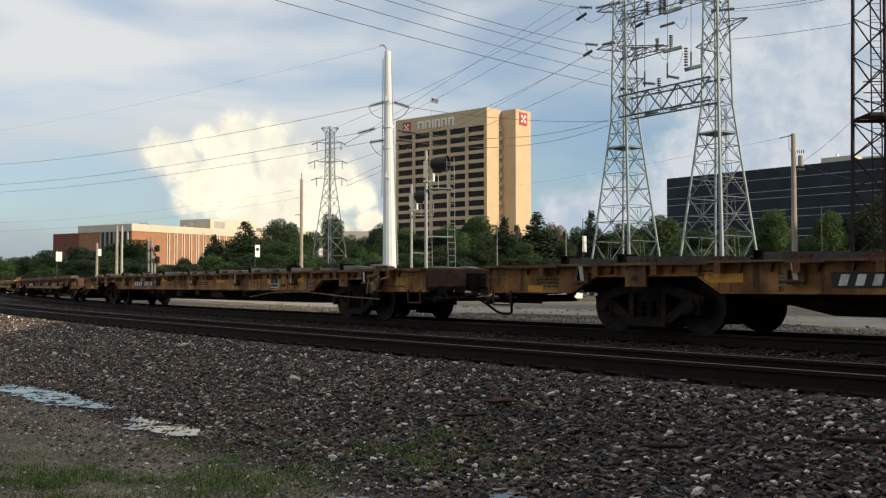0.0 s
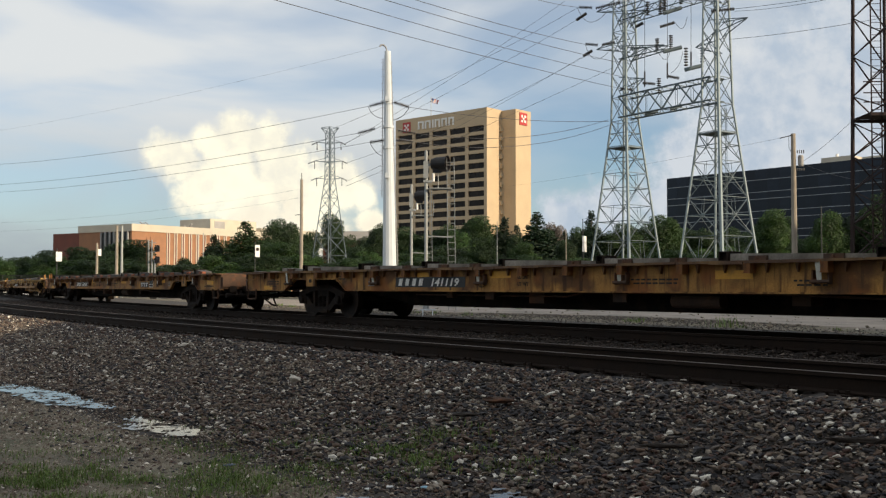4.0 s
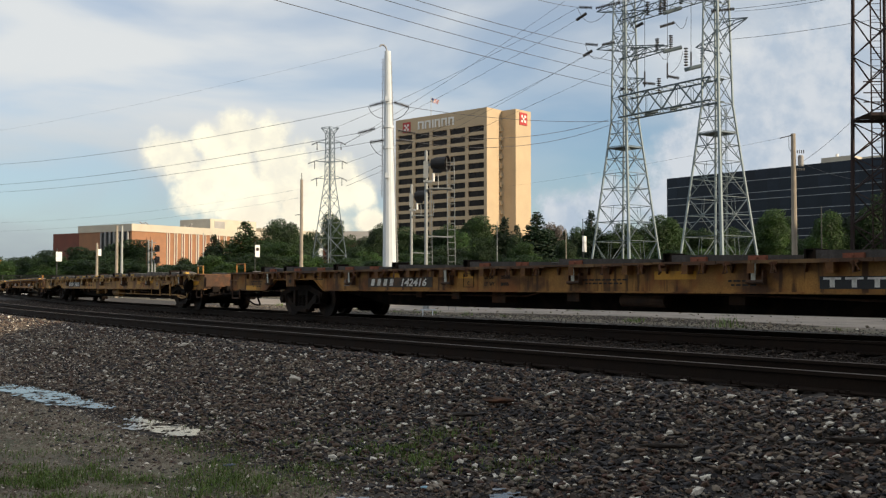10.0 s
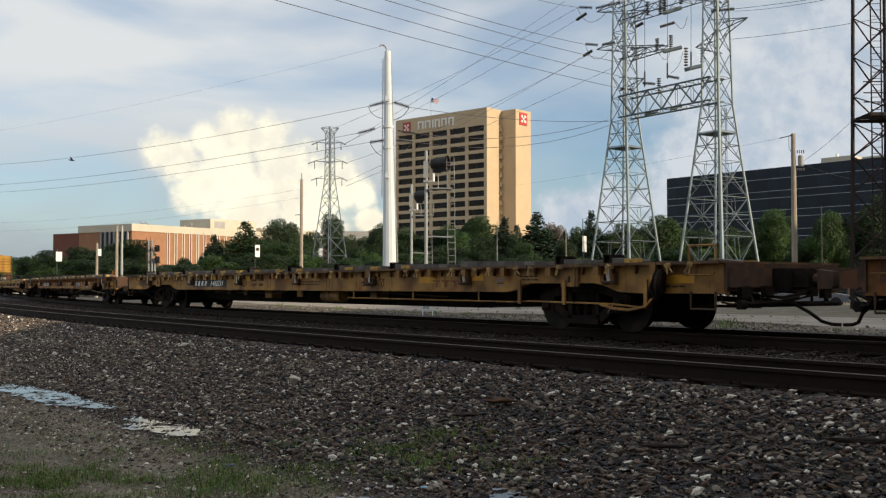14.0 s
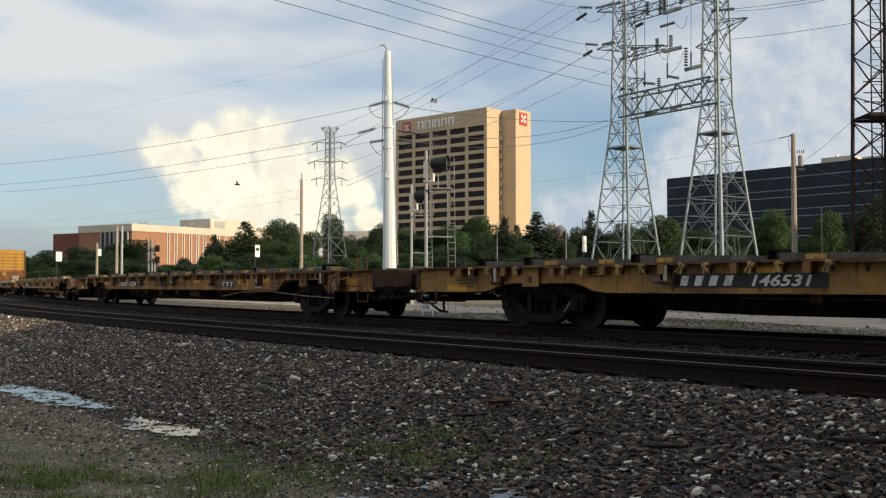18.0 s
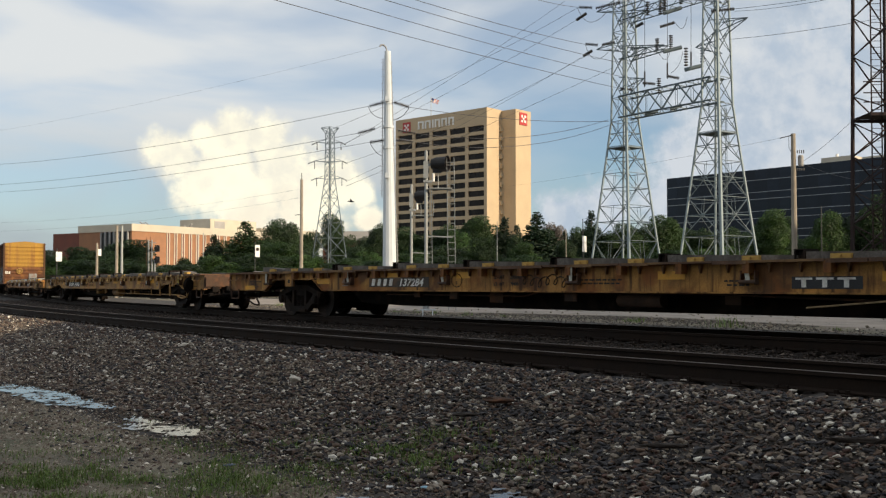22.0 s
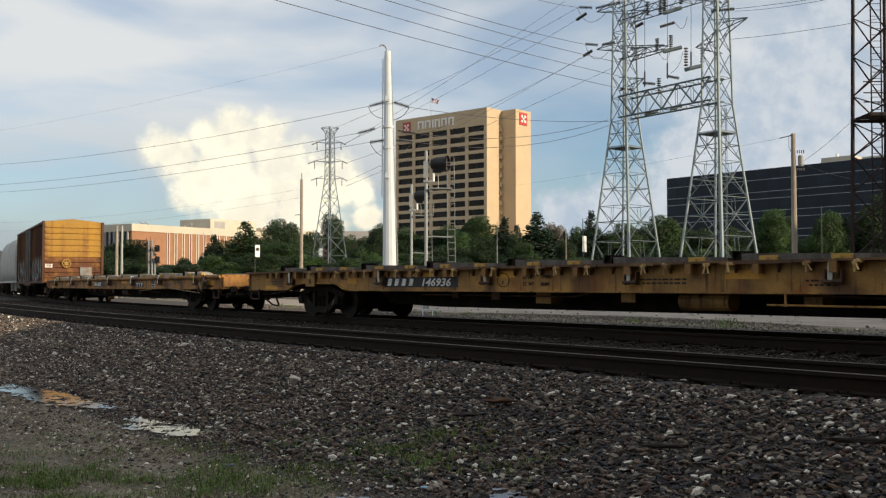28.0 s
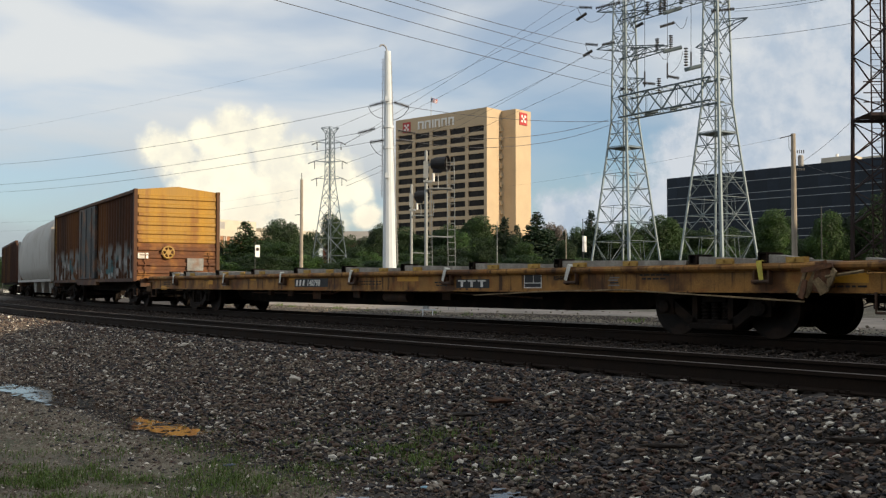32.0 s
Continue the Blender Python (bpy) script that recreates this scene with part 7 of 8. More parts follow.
def fences():
    def run(px0, d0, px1, d1, n, h):
        a, b = at_ground(px0, d0), at_ground(px1, d1)
        ob = thing("chain_link_fence", None, None, "dark chain-link fence along the far side of the yard", "fence")
        for k in range(n + 1):
            q = a.lerp(b, k / n)
            bm = BM()
            bar(bm, q, q + Vector((0, 0, h)), 0.05, n=6)
            child("post", bm, M["fence"], ob)
        for z in (0.1, h * 0.5, h):
            bm = BM()
            bar(bm, a + Vector((0, 0, z)), b + Vector((0, 0, z)), 0.03, n=5)
            child("rail", bm, M["fence"], ob)
        bm = BM()
        L = (b - a).length
        m = int(L / 0.22)
        for k in range(m):
            q, r = a.lerp(b, k / m), a.lerp(b, min(1, (k + 9) / m))
            for c, e in ((q, r + Vector((0, 0, h))), (q + Vector((0, 0, h)), r)):
                vs = [bm.verts.new(v) for v in (c, e, e + Vector((0, 0, 0.035)), c + Vector((0, 0, 0.035)))]
                bm.faces.new(vs)
        o = child("wire_mesh", bm, M["fence"], ob)
        o["kind"] = "stuff"
    run(-60, 112, 420, 104, 14, 2.5)
    run(420, 104, 780, 90, 12, 2.3)
    run(780, 90, 1300, 78, 12, 1.9)
    run(1300, 78, 1900, 66, 10, 1.9)


fences()


def parked_car(px, d, turn, mat, label):
    p = at_ground(px, d, -0.62)
    ob = thing("car", None, None, label, "car", "parked cars")
    ob.matrix_basis = Matrix.Translation(p) @ pose(0, 0, 0, 0, 0, turn)
    bm = BM()
    prism(bm, [(-2.2, 0.35), (2.2, 0.35), (2.25, 0.75), (1.3, 0.92), (-1.6, 0.98), (-2.2, 0.85)], -0.85, 0.85)
    child("body", bm, mat, ob)
    bm = BM()
    prism(bm, [(-1.5, 0.96), (1.0, 0.93), (0.4, 1.38), (-0.9, 1.42)], -0.72, 0.72)
    child("cabin", bm, M["glass_dark"], ob)
    bm = BM()
    box(bm, -0.95, -0.70, 1.40, 0.42, 0.70, 1.45)
    child("roof", bm, mat, ob)
    for x in (-1.4, 1.4):
        for y in (-0.8, 0.8):
            bm = BM()
            lathe(bm, ((0.33, -0.1), (0.33, 0.1)), pose(x, y, 0.33, 90, 0, 0), 16)
            child("wheel", bm, M["signal_black"], ob)


parked_car(298, 98, 15, M["car_white"], "white saloon car parked behind the fence")
parked_car(45, 118, 5, M["car_white"], "white car parked far along the yard")
parked_car(980, 84, -30, M["car_white"], "white car parked beyond the fence")
parked_car(1440, 66, -25, M["car_dark"], "grey car parked beyond the fence")


def trestle():
    """Low white-painted timber trestle at the edge of the access road."""
    p = at(757, 557, 42)
    ob = thing("trestle", None, None, "low white-painted timber trestle beside the access road", "trestle")
    ob.matrix_basis = Matrix.Translation((p.x, p.y, profile_height(-13)))
    for x in (-0.2, 0.2):
        for y in (-0.12, 0.12):
            bm = BM()
            bar(bm, (x, y, 0), (x, y * 0.3, 0.24), 0.028, n=4)
            child("leg", bm, M["white_steel"], ob)
    bm = BM()
    box(bm, -0.32, -0.05, 0.23, 0.32, 0.05, 0.28)
    child("beam", bm, M["white_steel"], ob)


trestle()


# ---------------------------------------------------------------- wires
def wire(a, b, sag, r):
    pa, pb = at(*a), at(*b)
    bm = BM()
    tube(bm, [pa.lerp(pb, t) - Vector((0, 0, sag * 4 * t * (1 - t))) for t in [k / 16 for k in range(17)]], r, 4)
    thing("power_line", bm, M["wire"], "thin dark overhead power line with a slight sag", "wire", "overhead lines")


for a, b, sag, r in (((1098, 157, 114), (380, -30, 70), 0.3, 0.028), ((1100, 136, 113), (500, -28, 70), 0.3, 0.026), ((1100, 112, 113), (590, -28, 70), 0.3, 0.026), ((1036, 79, 113), (640, -30, 70), 0.3, 0.026), ((1022, 13, 113), (900, -16, 80), 0.2, 0.024),
                     ((654, 188, 100), (-60, 294, 190), 1.2, 0.022), ((634, 236, 100), (-60, 330, 190), 1.0, 0.022), ((655, 252, 100), (-60, 343, 190), 1.0, 0.02), ((672, 83, 100), (-60, 240, 190), 0.8, 0.008),
                     ((724, 190, 100), (1078, 215, 114), 0.5, 0.024), ((735, 236, 100), (1078, 212, 114), 1.2, 0.024), ((730, 251, 100), (1078, 222, 114), 1.4, 0.024), ((1020, 36, 113), (606, 256, 228 * FAR_PYLON), 0.5, 0.017), ((1024, 13, 113), (594, 226, 228 * FAR_PYLON), 0.6, 0.017),
                     ((1032, 100, 113), (612, 322, 228 * FAR_PYLON), 0.5, 0.017), ((1036, 100, 113), (615, 288, 228 * FAR_PYLON), 0.8, 0.017), ((1085, 120, 113), (612, 330, 228 * FAR_PYLON), 0.2, 0.017), ((1000, 2, 112), (606, 258, 228 * FAR_PYLON), 0.4, 0.017),
                     ((1300, 16, 103), (1700, -50, 80), 0.3, 0.022), ((1290, 70, 103), (1700, 5, 70), 0.3, 0.02), ((1380, 245, 62), (900, 330, 120), 0.2, 0.006), ((1421, 286, 62), (1512, 210, 55), 0.12, 0.014), ((1421, 290, 62), (1512, 318, 55), 0.1, 0.008),
                     ((533, 335, 90), (-60, 395, 140), 0.8, 0.006), ((533, 350, 90), (-60, 410, 140), 0.8, 0.006), ((1300, 20, 103), (1500, -8, 60), 0.2, 0.016)):
    wire(a, b, sag, r)


# ---------------------------------------------------------------- trees
def leaf_cloud(rnd, lobes, n, size):
    """Small leaf clumps scattered through lobes (x, y, z, rx, ry, rz), thin towards the middle."""
    tot = sum(l[3] * l[4] * l[5] for l in lobes)
    verts = []
    for x, y, z, rx, ry, rz in lobes:
        k = max(20, int(n * rx * ry * rz / tot))
        d = rnd.normal(size=(k, 3))
        d /= np.linalg.norm(d, axis=1)[:, None]
        rad = rnd.uniform(0.45, 1.0, k) ** 0.5 * (1 + 0.16 * np.sin(d[:, 0] * 5 + z) * np.cos(d[:, 2] * 6 + x))
        c = np.array([x, y, z]) + d * rad[:, None] * np.array([rx, ry, rz])
        u = rnd.normal(size=(k, 3))
        u /= np.linalg.norm(u, axis=1)[:, None]
        v = np.cross(u, d + 0.3 * rnd.normal(size=(k, 3)))
        v /= np.linalg.norm(v, axis=1)[:, None] + 1e-6
        s = rnd.uniform(0.6, 1.3, k)[:, None] * size
        verts.append(np.stack([c - u * s, c + v * s * 0.7, c + u * s, c - v * s * 0.7], 1))
    v = np.concatenate(verts)
    m = len(v)
    return v.reshape(-1, 3), np.arange(m * 4).reshape(-1, 4)


def tree_meshes(seed, conifer):
    """Unit tree, ten metres high: trunk mesh and crown mesh."""
    rnd = np.random.RandomState(seed)
    bm = BM()
    if conifer:
        bar(bm, (0, 0, 0), (0, 0, 9.6), 0.20, 0.03, 8)
        lobes = []
        for k in range(26):
            z = 1.0 + 8.7 * k / 26
            r = 2.6 * (1 - z / 10.3) * rnd.uniform(0.88, 1.12)
            for j in range(9 if z < 8 else 4):
                a = rnd.uniform(0, math.tau)
                lobes.append((math.cos(a) * r * 0.55, math.sin(a) * r * 0.55, z - 0.12 * r, r * 0.55, r * 0.55, 0.46))
            if k % 3 == 0:
                a = rnd.uniform(0, math.tau)
                bar(bm, (0, 0, z), (math.cos(a) * r, math.sin(a) * r, z - 0.1), 0.05, 0.01, 5)
        v, f = leaf_cloud(rnd, lobes, 26000, 0.10)
    else:
        bar(bm, (0, 0, 0), (0.1, 0, 3.2), 0.24, 0.17, 8)
        bar(bm, (0.1, 0, 3.2), (0.0, 0.1, 8.2), 0.17, 0.04, 7)
        lobes = [(0, 0, 6.2, 1.8, 1.8, 2.6)]
        for k in range(20):
            a, z = rnd.uniform(0, math.tau), rnd.uniform(2.6, 8.9)
            r = rnd.uniform(1.0, 2.3) * (1 - abs(z - 5.2) / 7.5)
            s = rnd.uniform(0.75, 1.45)
            lobes.append((math.cos(a) * r, math.sin(a) * r, z, s, s, s * 0.85))
            bar(bm, (0, 0, z * 0.55 + 0.8), (math.cos(a) * r * 0.8, math.sin(a) * r * 0.8, z), 0.07, 0.02, 5)
        v, f = leaf_cloud(rnd, lobes, 26000, 0.082)
    trunk = mesh_of("trunk", bm, M["bark"])
    me = bpy.data.meshes.new("crown")
    me.from_pydata(v.tolist(), [], f.tolist())
    return trunk, me


def leaf_material(name, base, back):
    m = material(name, base, 0.65, 0, 0.40, 0.35, 2.0, 0.0, per_object=0.25)
    n, l = m.node_tree.nodes, m.node_tree.links
    b = n["Principled BSDF"]
    geo = n.new("ShaderNodeNewGeometry")
    r = n.new("ShaderNodeMapRange")
    for i, v in enumerate((0, 1, 0.6, 1.5), 1):
        r.inputs[i].default_value = v
    l.new(geo.outputs["Random Per Island"], r.inputs[0])
    sc = n.new("ShaderNodeVectorMath")
    sc.operation = "SCALE"
    src = b.inputs["Base Color"].links[0].from_socket
    l.new(src, sc.inputs[0])
    l.new(r.outputs[0], sc.inputs["Scale"])
    l.new(sc.outputs[0], b.inputs["Base Color"])
    tr = n.new("ShaderNodeBsdfTranslucent")
    tr.inputs[0].default_value = (*back, 1)
    ms = n.new("ShaderNodeMixShader")
    ms.inputs[0].default_value = 0.22
    l.new(b.outputs[0], ms.inputs[1])
    l.new(tr.outputs[0], ms.inputs[2])
    l.new(ms.outputs[0], n["Material Output"].inputs[0])
    return m


def plant_trees():
    green = leaf_material("tree_leaves", (0.016, 0.037, 0.008), (0.035, 0.080, 0.011))
    light = leaf_material("young_leaves", (0.028, 0.063, 0.011), (0.062, 0.128, 0.015))
    dark = leaf_material("conifer_needles", (0.010, 0.025, 0.010), (0.014, 0.036, 0.010))
    pale = leaf_material("greyish_twigs", (0.20, 0.16, 0.13), (0.1, 0.08, 0.06))
    kinds = {}
    for nm, seeds, con in (("broad", (1, 2, 3, 4, 5), False), ("conifer", (11, 12, 13), True)):
        kinds[nm] = [tree_meshes(s, con) for s in seeds]
    rnd = random.Random(21)
    count = [0]

    def tree(px, top, d, width, nm, mat, label, cat="tree"):
        p = at_ground(px, d, -0.7)
        h = at(px, top, d).z - p.z
        trunk, crown = kinds[nm][count[0] % len(kinds[nm])]
        key = (crown.name, mat.name)
        if key not in SHARED:
            c2 = crown.copy()
            c2.materials.clear()
            c2.materials.append(mat)
            SHARED[key] = c2
        count[0] += 1
        ob = thing("tree", None, None, label, cat, "trees beyond the yard")
        wx = (width / F_LEN * d) / (3.9 if nm == "broad" else 2.5)
        ob.matrix_basis = Matrix.Translation(p) @ pose(0, 0, 0, 0, 0, rnd.uniform(0, 360)) @ Matrix.Diagonal((wx, wx, h / 9.7, 1))
        a = new("trunk", trunk)
        b = new("crown", SHARED[key])
        a.parent = b.parent = ob

    B, L, D, P = green, light, dark, pale
    lb, lc = "broad leafy green tree beyond the yard fence", "dark green conifer beyond the yard fence"
    ll = "young light green leafy tree beyond the yard"
    for px, top, d, wd, nm, mat, lab in (
            (-20, 452, 170, 50, "broad", B, lb), (18, 452, 180, 52, "broad", B, lb), (52, 449, 190, 46, "broad", B, lb), (80, 443, 160, 46, "broad", B, lb), (112, 455, 150, 60, "broad", B, lb),
            (150, 437, 150, 70, "broad", B, lb), (196, 440, 145, 70, "broad", B, lb), (218, 423, 150, 96, "broad", B, lb), (246, 438, 146, 50, "broad", B, lb), (300, 466, 150, 44, "broad", B, lb), (325, 456, 150, 34, "broad", B, lb), (352, 462, 140, 40, "broad", B, lb),
            (378, 416, 150, 56, "conifer", D, lc), (405, 425, 160, 50, "broad", B, lb), (434, 392, 150, 84, "conifer", B, lb), (455, 425, 150, 50, "broad", B, lb), (483, 386, 160, 52, "broad", B, lb), (508, 384, 162, 52, "broad", B, lb),
            (495, 430, 140, 70, "broad", L, ll), (545, 404, 260, 46, "broad", B, lb), (588, 378, 265, 44, "broad", B, lb), (615, 410, 262, 44, "broad", B, lb), (548, 440, 140, 44, "broad", B, lb), (632, 436, 140, 50, "broad", B, lb),
            (648, 415, 170, 50, "broad", B, lb), (668, 396, 160, 46, "broad", B, lb), (655, 440, 135, 60, "broad", L, ll), (715, 400, 150, 60, "broad", B, lb), (745, 415, 150, 60, "broad", B, lb), (728, 440, 130, 60, "broad", L, ll),
            (785, 398, 150, 60, "broad", B, lb), (815, 402, 140, 60, "broad", L, ll), (838, 380, 145, 62, "broad", L, ll), (862, 398, 150, 46, "broad", B, lb), (800, 430, 125, 70, "broad", B, lb), (893, 385, 150, 62, "conifer", D, lc), (915, 410, 140, 40, "broad", B, lb),
            (951, 376, 150, 90, "conifer", D, lc), (930, 430, 125, 50, "broad", L, ll), (982, 388, 170, 34, "broad", P, "thin greyish half-bare tree beyond the yard"), (1003, 425, 140, 40, "broad", B, lb), (1020, 408, 150, 40, "broad", B, lb), (1047, 374, 150, 62, "conifer", D, lc),
            (968, 406, 160, 46, "broad", B, lb), (1000, 410, 165, 46, "conifer", D, lc), (1028, 402, 160, 44, "broad", B, lb), (1062, 412, 160, 40, "broad", B, lb), (915, 398, 160, 44, "conifer", D, lc), (858, 420, 125, 50, "broad", B, lb),
            (1080, 405, 150, 50, "broad", B, lb), (1110, 395, 150, 60, "broad", B, lb), (1143, 390, 150, 50, "broad", B, lb), (1180, 376, 140, 66, "broad", L, ll), (1215, 405, 150, 50, "broad", B, lb), (1250, 400, 150, 60, "broad", B, lb), (1290, 402, 150, 60, "broad", B, lb), (1325, 400, 140, 50, "broad", B, lb),
            (1362, 368, 120, 66, "broad", L, ll), (1392, 385, 125, 46, "broad", B, lb), (1425, 420, 115, 50, "broad", B, lb), (1463, 374, 110, 62, "broad", L, ll), (1500, 400, 125, 50, "broad", B, lb), (1545, 355, 110, 80, "broad", B, lb), (1600, 340, 110, 90, "broad", B, lb)):
        tree(px, top, d, wd, nm, mat, lab)
    # low shrubs closing the gaps under the crowns
    for k in range(46):
        px = -40 + k * 37 + rnd.uniform(-10, 10)
        tree(px, rnd.uniform(448, 462) - (14 if px > 1150 else 0) + (14 if 255 < px < 370 else 0), rnd.uniform(116, 132), rnd.uniform(55, 80), "broad", rnd.choice((B, B, L)), "low dense green shrub behind the fence", "shrub")


plant_trees()


# ---------------------------------------------------------------- clouds and bird
def cloud_sheet(name, p0, size, blobs, colour, shade, label, edge, seed, strength=1.0, base=None):
    """A plain far sheet of sky: soft cloud drawn by noise-broken rounds."""
    m = bpy.data.materials.new(name)
    m.use_nodes = True
    n, l = m.node_tree.nodes, m.node_tree.links
    n.clear()
    out = n.new("ShaderNodeOutputMaterial")
    co = n.new("ShaderNodeTexCoord")

    def math_node(op, a, b=None):
        k = n.new("ShaderNodeMath")
        k.operation = op
        for i, v in enumerate((a, b)):
            if v is None:
                continue
            if isinstance(v, (int, float)):
                k.inputs[i].default_value = v
            else:
                l.new(v, k.inputs[i])
        return k.outputs[0]

    def fractal(scale, detail, off, dy=0.0):
        t = n.new("ShaderNodeTexNoise")
        t.inputs["Scale"].default_value, t.inputs["Detail"].default_value, t.inputs["Roughness"].default_value = scale, detail, 0.58
        mp = n.new("ShaderNodeMapping")
        mp.inputs["Location"].default_value = (off, seed + dy, 0)
        l.new(co.outputs["Object"], mp.inputs[0])
        l.new(mp.outputs[0], t.inputs["Vector"])
        return t.outputs[0]

    field = None
    for x, y, r in blobs:
        vm = n.new("ShaderNodeVectorMath")
        vm.operation = "DISTANCE"
        l.new(co.outputs["Object"], vm.inputs[0])
        vm.inputs[1].default_value = (x, y, 0)
        f = math_node("SUBTRACT", 1.0, math_node("DIVIDE", vm.outputs["Value"], r))
        if field is None:
            field = f
        else:
            k = n.new("ShaderNodeMath")
            k.operation = "SMOOTH_MAX"
            l.new(field, k.inputs[0])
            l.new(f, k.inputs[1])
            k.inputs[2].default_value = 0.12
            field = k.outputs[0]
    big, fine = fractal(0.011, 9.0, 0), fractal(0.004, 5.0, 500)
    # offset noise difference paints sunlit and shaded sides of the billows into the colour
    relief = math_node("SUBTRACT", fractal(0.008, 4.0, 0), fractal(0.008, 4.0, 30, 22))
    field = math_node("ADD", field, math_node("MULTIPLY", math_node("SUBTRACT", big, 0.5), 1.1))
    r = n.new("ShaderNodeMapRange")
    r.interpolation_type = "SMOOTHSTEP"
    r.inputs[1].default_value, r.inputs[2].default_value = 0.0, edge
    l.new(field, r.inputs[0])
    sh = n.new("ShaderNodeMapRange")
    sh.interpolation_type = "SMOOTHSTEP"
    sh.inputs[1].default_value, sh.inputs[2].default_value = 0.36, 0.62
    l.new(math_node("ADD", math_node("MULTIPLY", relief, 0.35), math_node("ADD", math_node("MULTIPLY", big, 0.25), math_node("MULTIPLY", fine, 0.75))), sh.inputs[0])
    mx = n.new("ShaderNodeMix")
    mx.data_type = "RGBA"
    l.new(sh.outputs[0], mx.inputs[0])
    mx.inputs[6].default_value, mx.inputs[7].default_value = (*shade, 1), (*colour, 1)
    tone = mx.outputs[2]
    if base:      # the cloud's underside, its shade painted in darker towards the foot
        sep = n.new("ShaderNodeSeparateXYZ")
        l.new(co.outputs["Object"], sep.inputs[0])
        y = math_node("ADD", sep.outputs[1], math_node("MULTIPLY", math_node("SUBTRACT", fine, 0.5), base[3]))
        foot = n.new("ShaderNodeMapRange")
        foot.interpolation_type = "SMOOTHSTEP"
        for i, v in enumerate((base[1], base[2], 0.85, 0.0), 1):
            foot.inputs[i].default_value = v
        l.new(y, foot.inputs[0])
        m2 = n.new("ShaderNodeMix")
        m2.data_type = "RGBA"
        l.new(foot.outputs[0], m2.inputs[0])
        l.new(tone, m2.inputs[6])
        m2.inputs[7].default_value = (*base[0], 1)
        tone = m2.outputs[2]
    em = n.new("ShaderNodeEmission")
    em.inputs[1].default_value = strength
    l.new(tone, em.inputs[0])
    tp = n.new("ShaderNodeBsdfTransparent")
    ms = n.new("ShaderNodeMixShader")
    l.new(r.outputs[0], ms.inputs[0])
    l.new(tp.outputs[0], ms.inputs[1])
    l.new(em.outputs[0], ms.inputs[2])
    l.new(ms.outputs[0], out.inputs[0])
    bm = BM()
    sx, sy = size
    bm.faces.new([bm.verts.new(v) for v in ((-sx, -sy, 0), (sx, -sy, 0), (sx, sy, 0), (-sx, sy, 0))])
    ob = new(name, mesh_of(name, bm, m))
    tagged(ob, label, "cloud", kind="structure")
    ob.visible_shadow = False
    return ob


FAR = 3600.0
UNIT = FAR / F_LEN      # metres on the sheet for one step of the picture


def clouds():
    def blobs(c, lst):
        return [((x - c[0]) * UNIT, (c[1] - y) * UNIT, r * 1.07 * UNIT) for x, y, r in lst]
    c = (460, 320)
    heap = [(285, 266, 44), (318, 286, 52), (372, 250, 44), (418, 244, 60), (472, 250, 56), (400, 306, 84), (500, 304, 78), (552, 330, 72), (606, 338, 54), (440, 360, 98), (545, 380, 90), (350, 340, 58), (600, 322, 54), (640, 346, 36), (655, 390, 32)]
    big = cloud_sheet("backdrop_cumulus", None, (420 * UNIT, 260 * UNIT), blobs(c, heap),
                      (0.95, 0.895, 0.70), (0.76, 0.73, 0.62), "towering sunlit cream cumulus cloud far beyond the town", 0.58, 3, 1.0, ((0.84, 0.76, 0.60), -110 * UNIT, 0, 260 * UNIT))
    p = at(*c, FAR)
    rows = []
    for t, dx, dy in ((0, 2, 3), (16, 0, -1), (32, -4, -7)):
        q = p + Vector((dx * UNIT, 0, -dy * UNIT))
        rows.append((t, Matrix.Translation(q) @ pose(0, 0, 0, 90 , 0, 0)))
    MOVING.append((big, rows))
    c = (1290, 250)
    side = cloud_sheet("backdrop_haze_cloud", None, (420 * UNIT, 300 * UNIT), blobs(c, [(1240, 310, 120), (1190, 370, 95), (1320, 200, 150), (1420, 150, 170), (1520, 220, 190), (1390, 300, 150), (1560, 60, 180), (1060, 385, 75), (980, 395, 60)]),
                       (0.54, 0.575, 0.615), (0.39, 0.46, 0.545), "soft grey-white cloud bank beyond the pylons", 0.55, 8)
    p = at(*c, FAR + 150)
    MOVING.append((side, [(0, Matrix.Translation(p) @ pose(0, 0, 0, 90, 0, 0)), (32, Matrix.Translation(p + Vector((-5 * UNIT, 0, 2 * UNIT))) @ pose(0, 0, 0, 90, 0, 0))]))


clouds()

WINGS = []


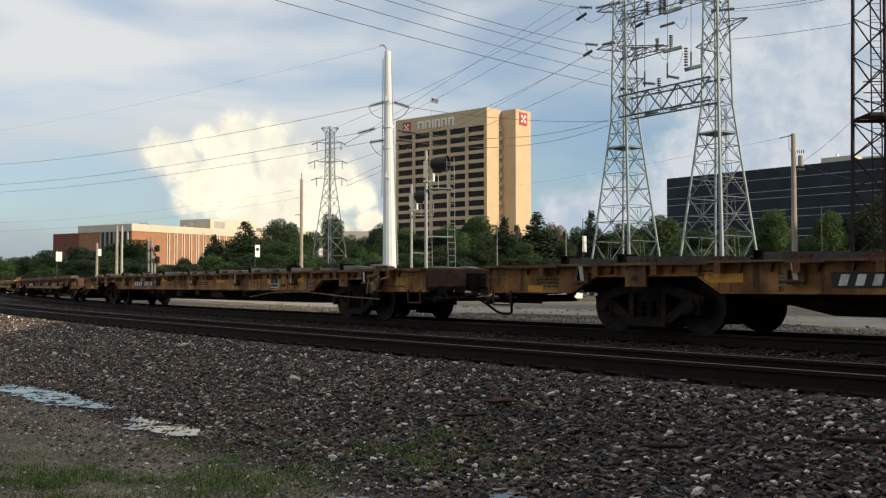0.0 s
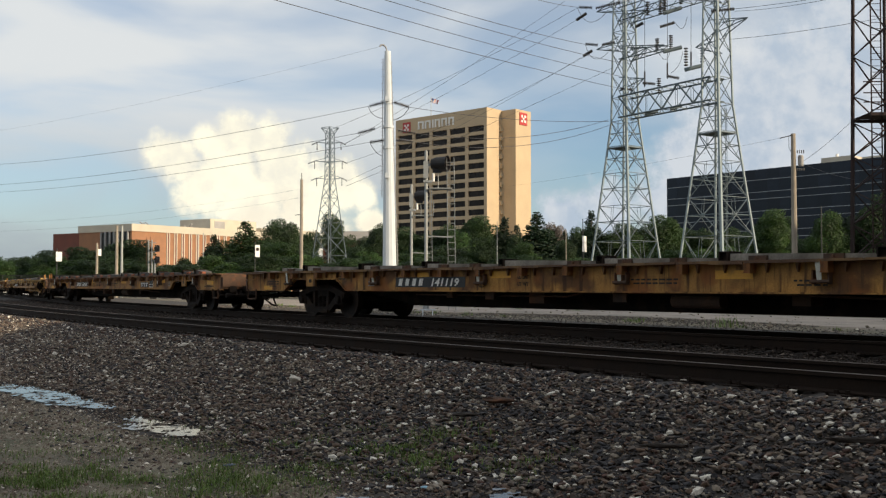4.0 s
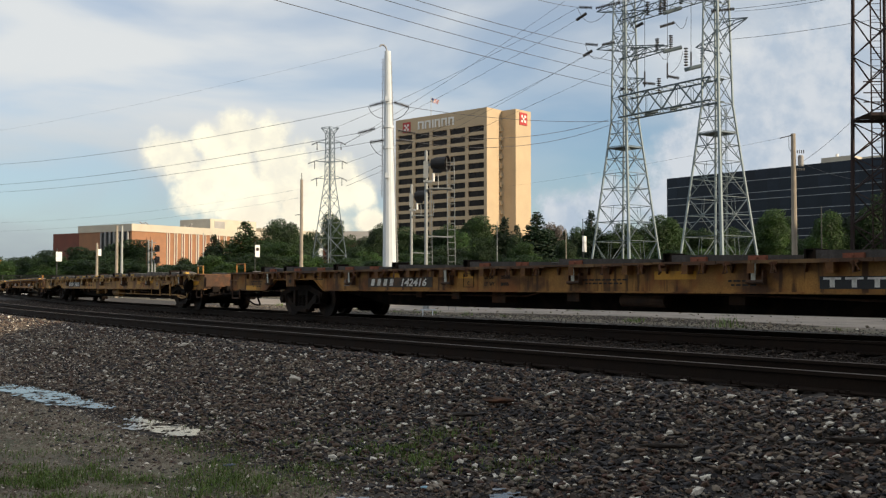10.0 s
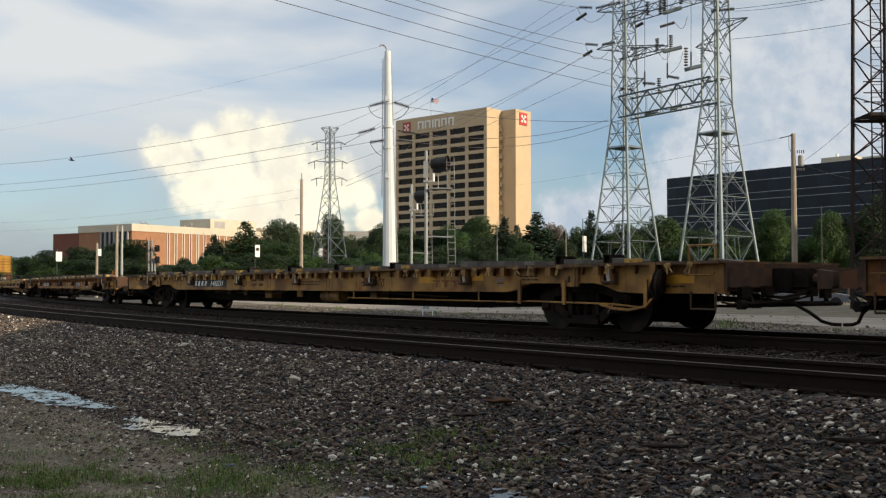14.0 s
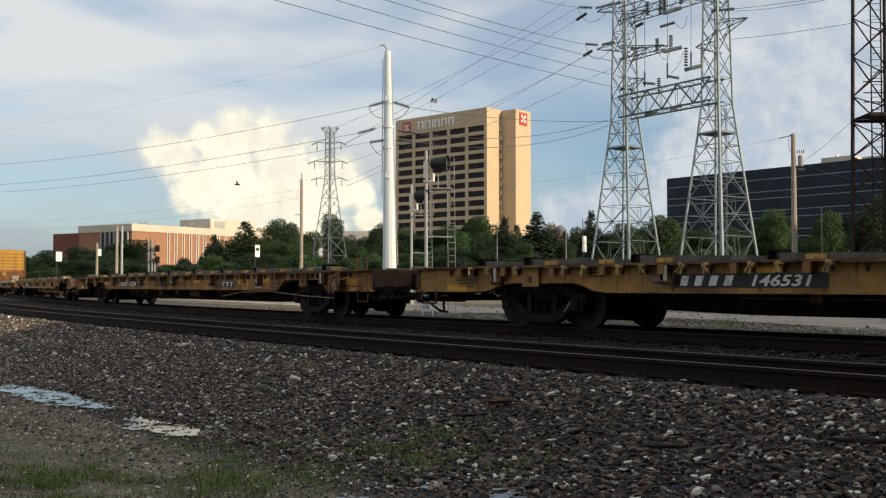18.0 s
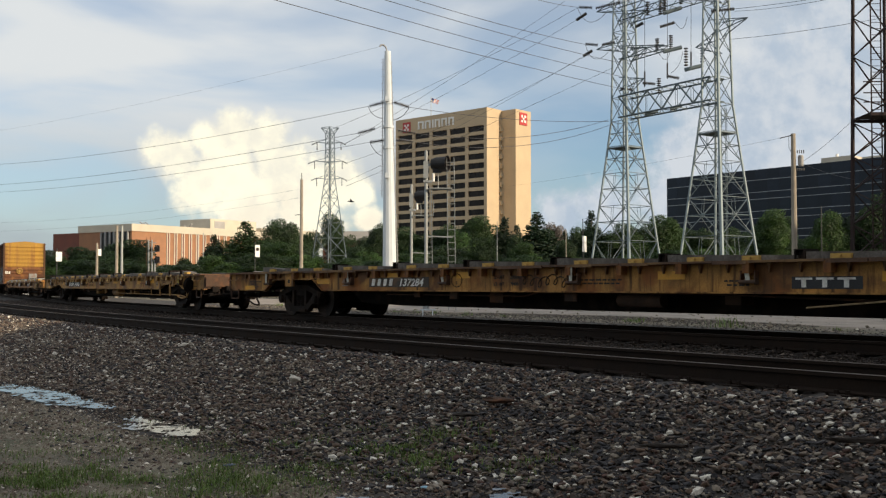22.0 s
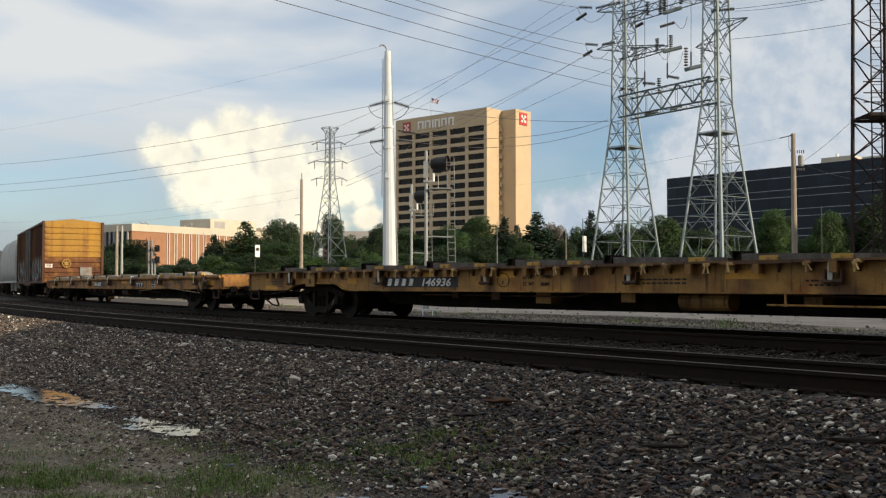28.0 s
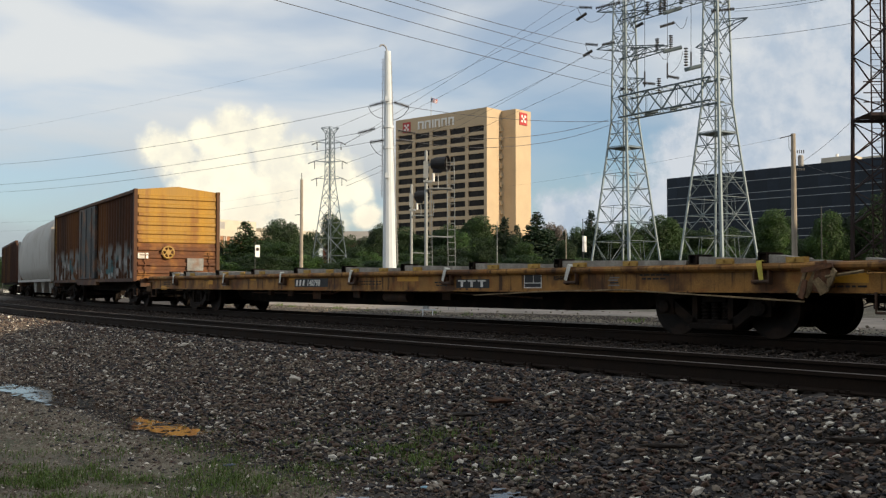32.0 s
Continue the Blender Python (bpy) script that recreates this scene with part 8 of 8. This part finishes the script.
def bird():
    ob = thing("bird", None, None, "small dark bird gliding with spread wings", "bird")
    bm = BM()
    bmesh.ops.create_icosphere(bm, subdivisions=2, radius=1.0)
    for v in bm.verts:
        v.co = Vector((v.co.x * 0.19, v.co.y * 0.06, v.co.z * 0.055))
    child("body", bm, M["signal_black"], ob)
    bm = BM()
    prism(bm, [(-0.30, 0.0), (-0.16, 0.03), (-0.16, -0.03)], -0.05, 0.05)
    child("tail", bm, M["signal_black"], ob)
    for s in (-1, 1):
        bm = BM()
        pts = ((-0.06, 0.03 * s), (0.08, 0.03 * s), (0.06, 0.22 * s), (-0.02, 0.42 * s), (-0.08, 0.22 * s))
        lo, hi = [bm.verts.new((x, y, -0.006)) for x, y in pts], [bm.verts.new((x, y, 0.006)) for x, y in pts]
        bm.faces.new(lo), bm.faces.new(hi)
        for i in range(5):
            bm.faces.new((lo[i], lo[(i + 1) % 5], hi[(i + 1) % 5], hi[i]))
        WINGS.append((child("wing", bm, M["signal_black"], ob), s))
    d = 70
    path = ((0, -900, 140), (12.4, -20, 262), (13, 36, 270), (14, 128, 284), (17, 360, 317), (18, 421, 327), (19, 478, 333), (22, 622, 357), (23, 664, 362), (24.4, 688, 390), (26, 706, 462), (32, 740, 480))
    rows = []
    for t, x, y in path:      # then away behind the steel pole and the trees
        rows.append((t, Matrix.Translation(at(x, y, d if t < 23.5 else (125 if t < 25 else 175))) @ pose(0, 0, 0, -12, 6, -8)))
    MOVING.append((ob, rows))


bird()


# ---------------------------------------------------------------- what moves
def wheel_rows(dx):
    rows, t = [], 0.0
    for i in range(268):
        t = i * 0.12
        if t > 32.0:
            break
        rows.append((t, pose(dx, 0, WHEEL_R) @ Matrix.Rotation(travelled(t) / WHEEL_R, 4, "Y")))
    rows.append((32.0, pose(dx, 0, WHEEL_R) @ Matrix.Rotation(travelled(32.0) / WHEEL_R, 4, "Y")))
    return rows


def motions():
    for ob, rows in MOVING:
        walk(ob, rows)
    for ob, k in FLAG:
        rows = []
        for i in range(81):
            t = i * 0.4
            ang = [25 * math.sin(t * 2.1 + j * -1.1) + 12 * math.sin(t * 3.7 + j) - 18 for j in range(3)]
            x, y = 0.0, 0.0
            for j in range(k):
                x, y = x + 1.15 * math.cos(radians(ang[j])), y + 1.15 * math.sin(radians(ang[j]))
            rows.append((t, pose(x, y, 7.2 - 0.35 * k, 0, 22, ang[k])))
        walk(ob, rows)
    for ob, s in WINGS:
        walk(ob, [(i * 0.16, pose(0, 0, 0, s * (18 + 20 * math.sin(i * 1.9)), 0, 0)) for i in range(201)])
    turns = {dx: wheel_rows(dx) for dx in {dx for _, dx in ROLLING}}
    for ob, dx in ROLLING:
        walk(ob, turns[dx])


motions()
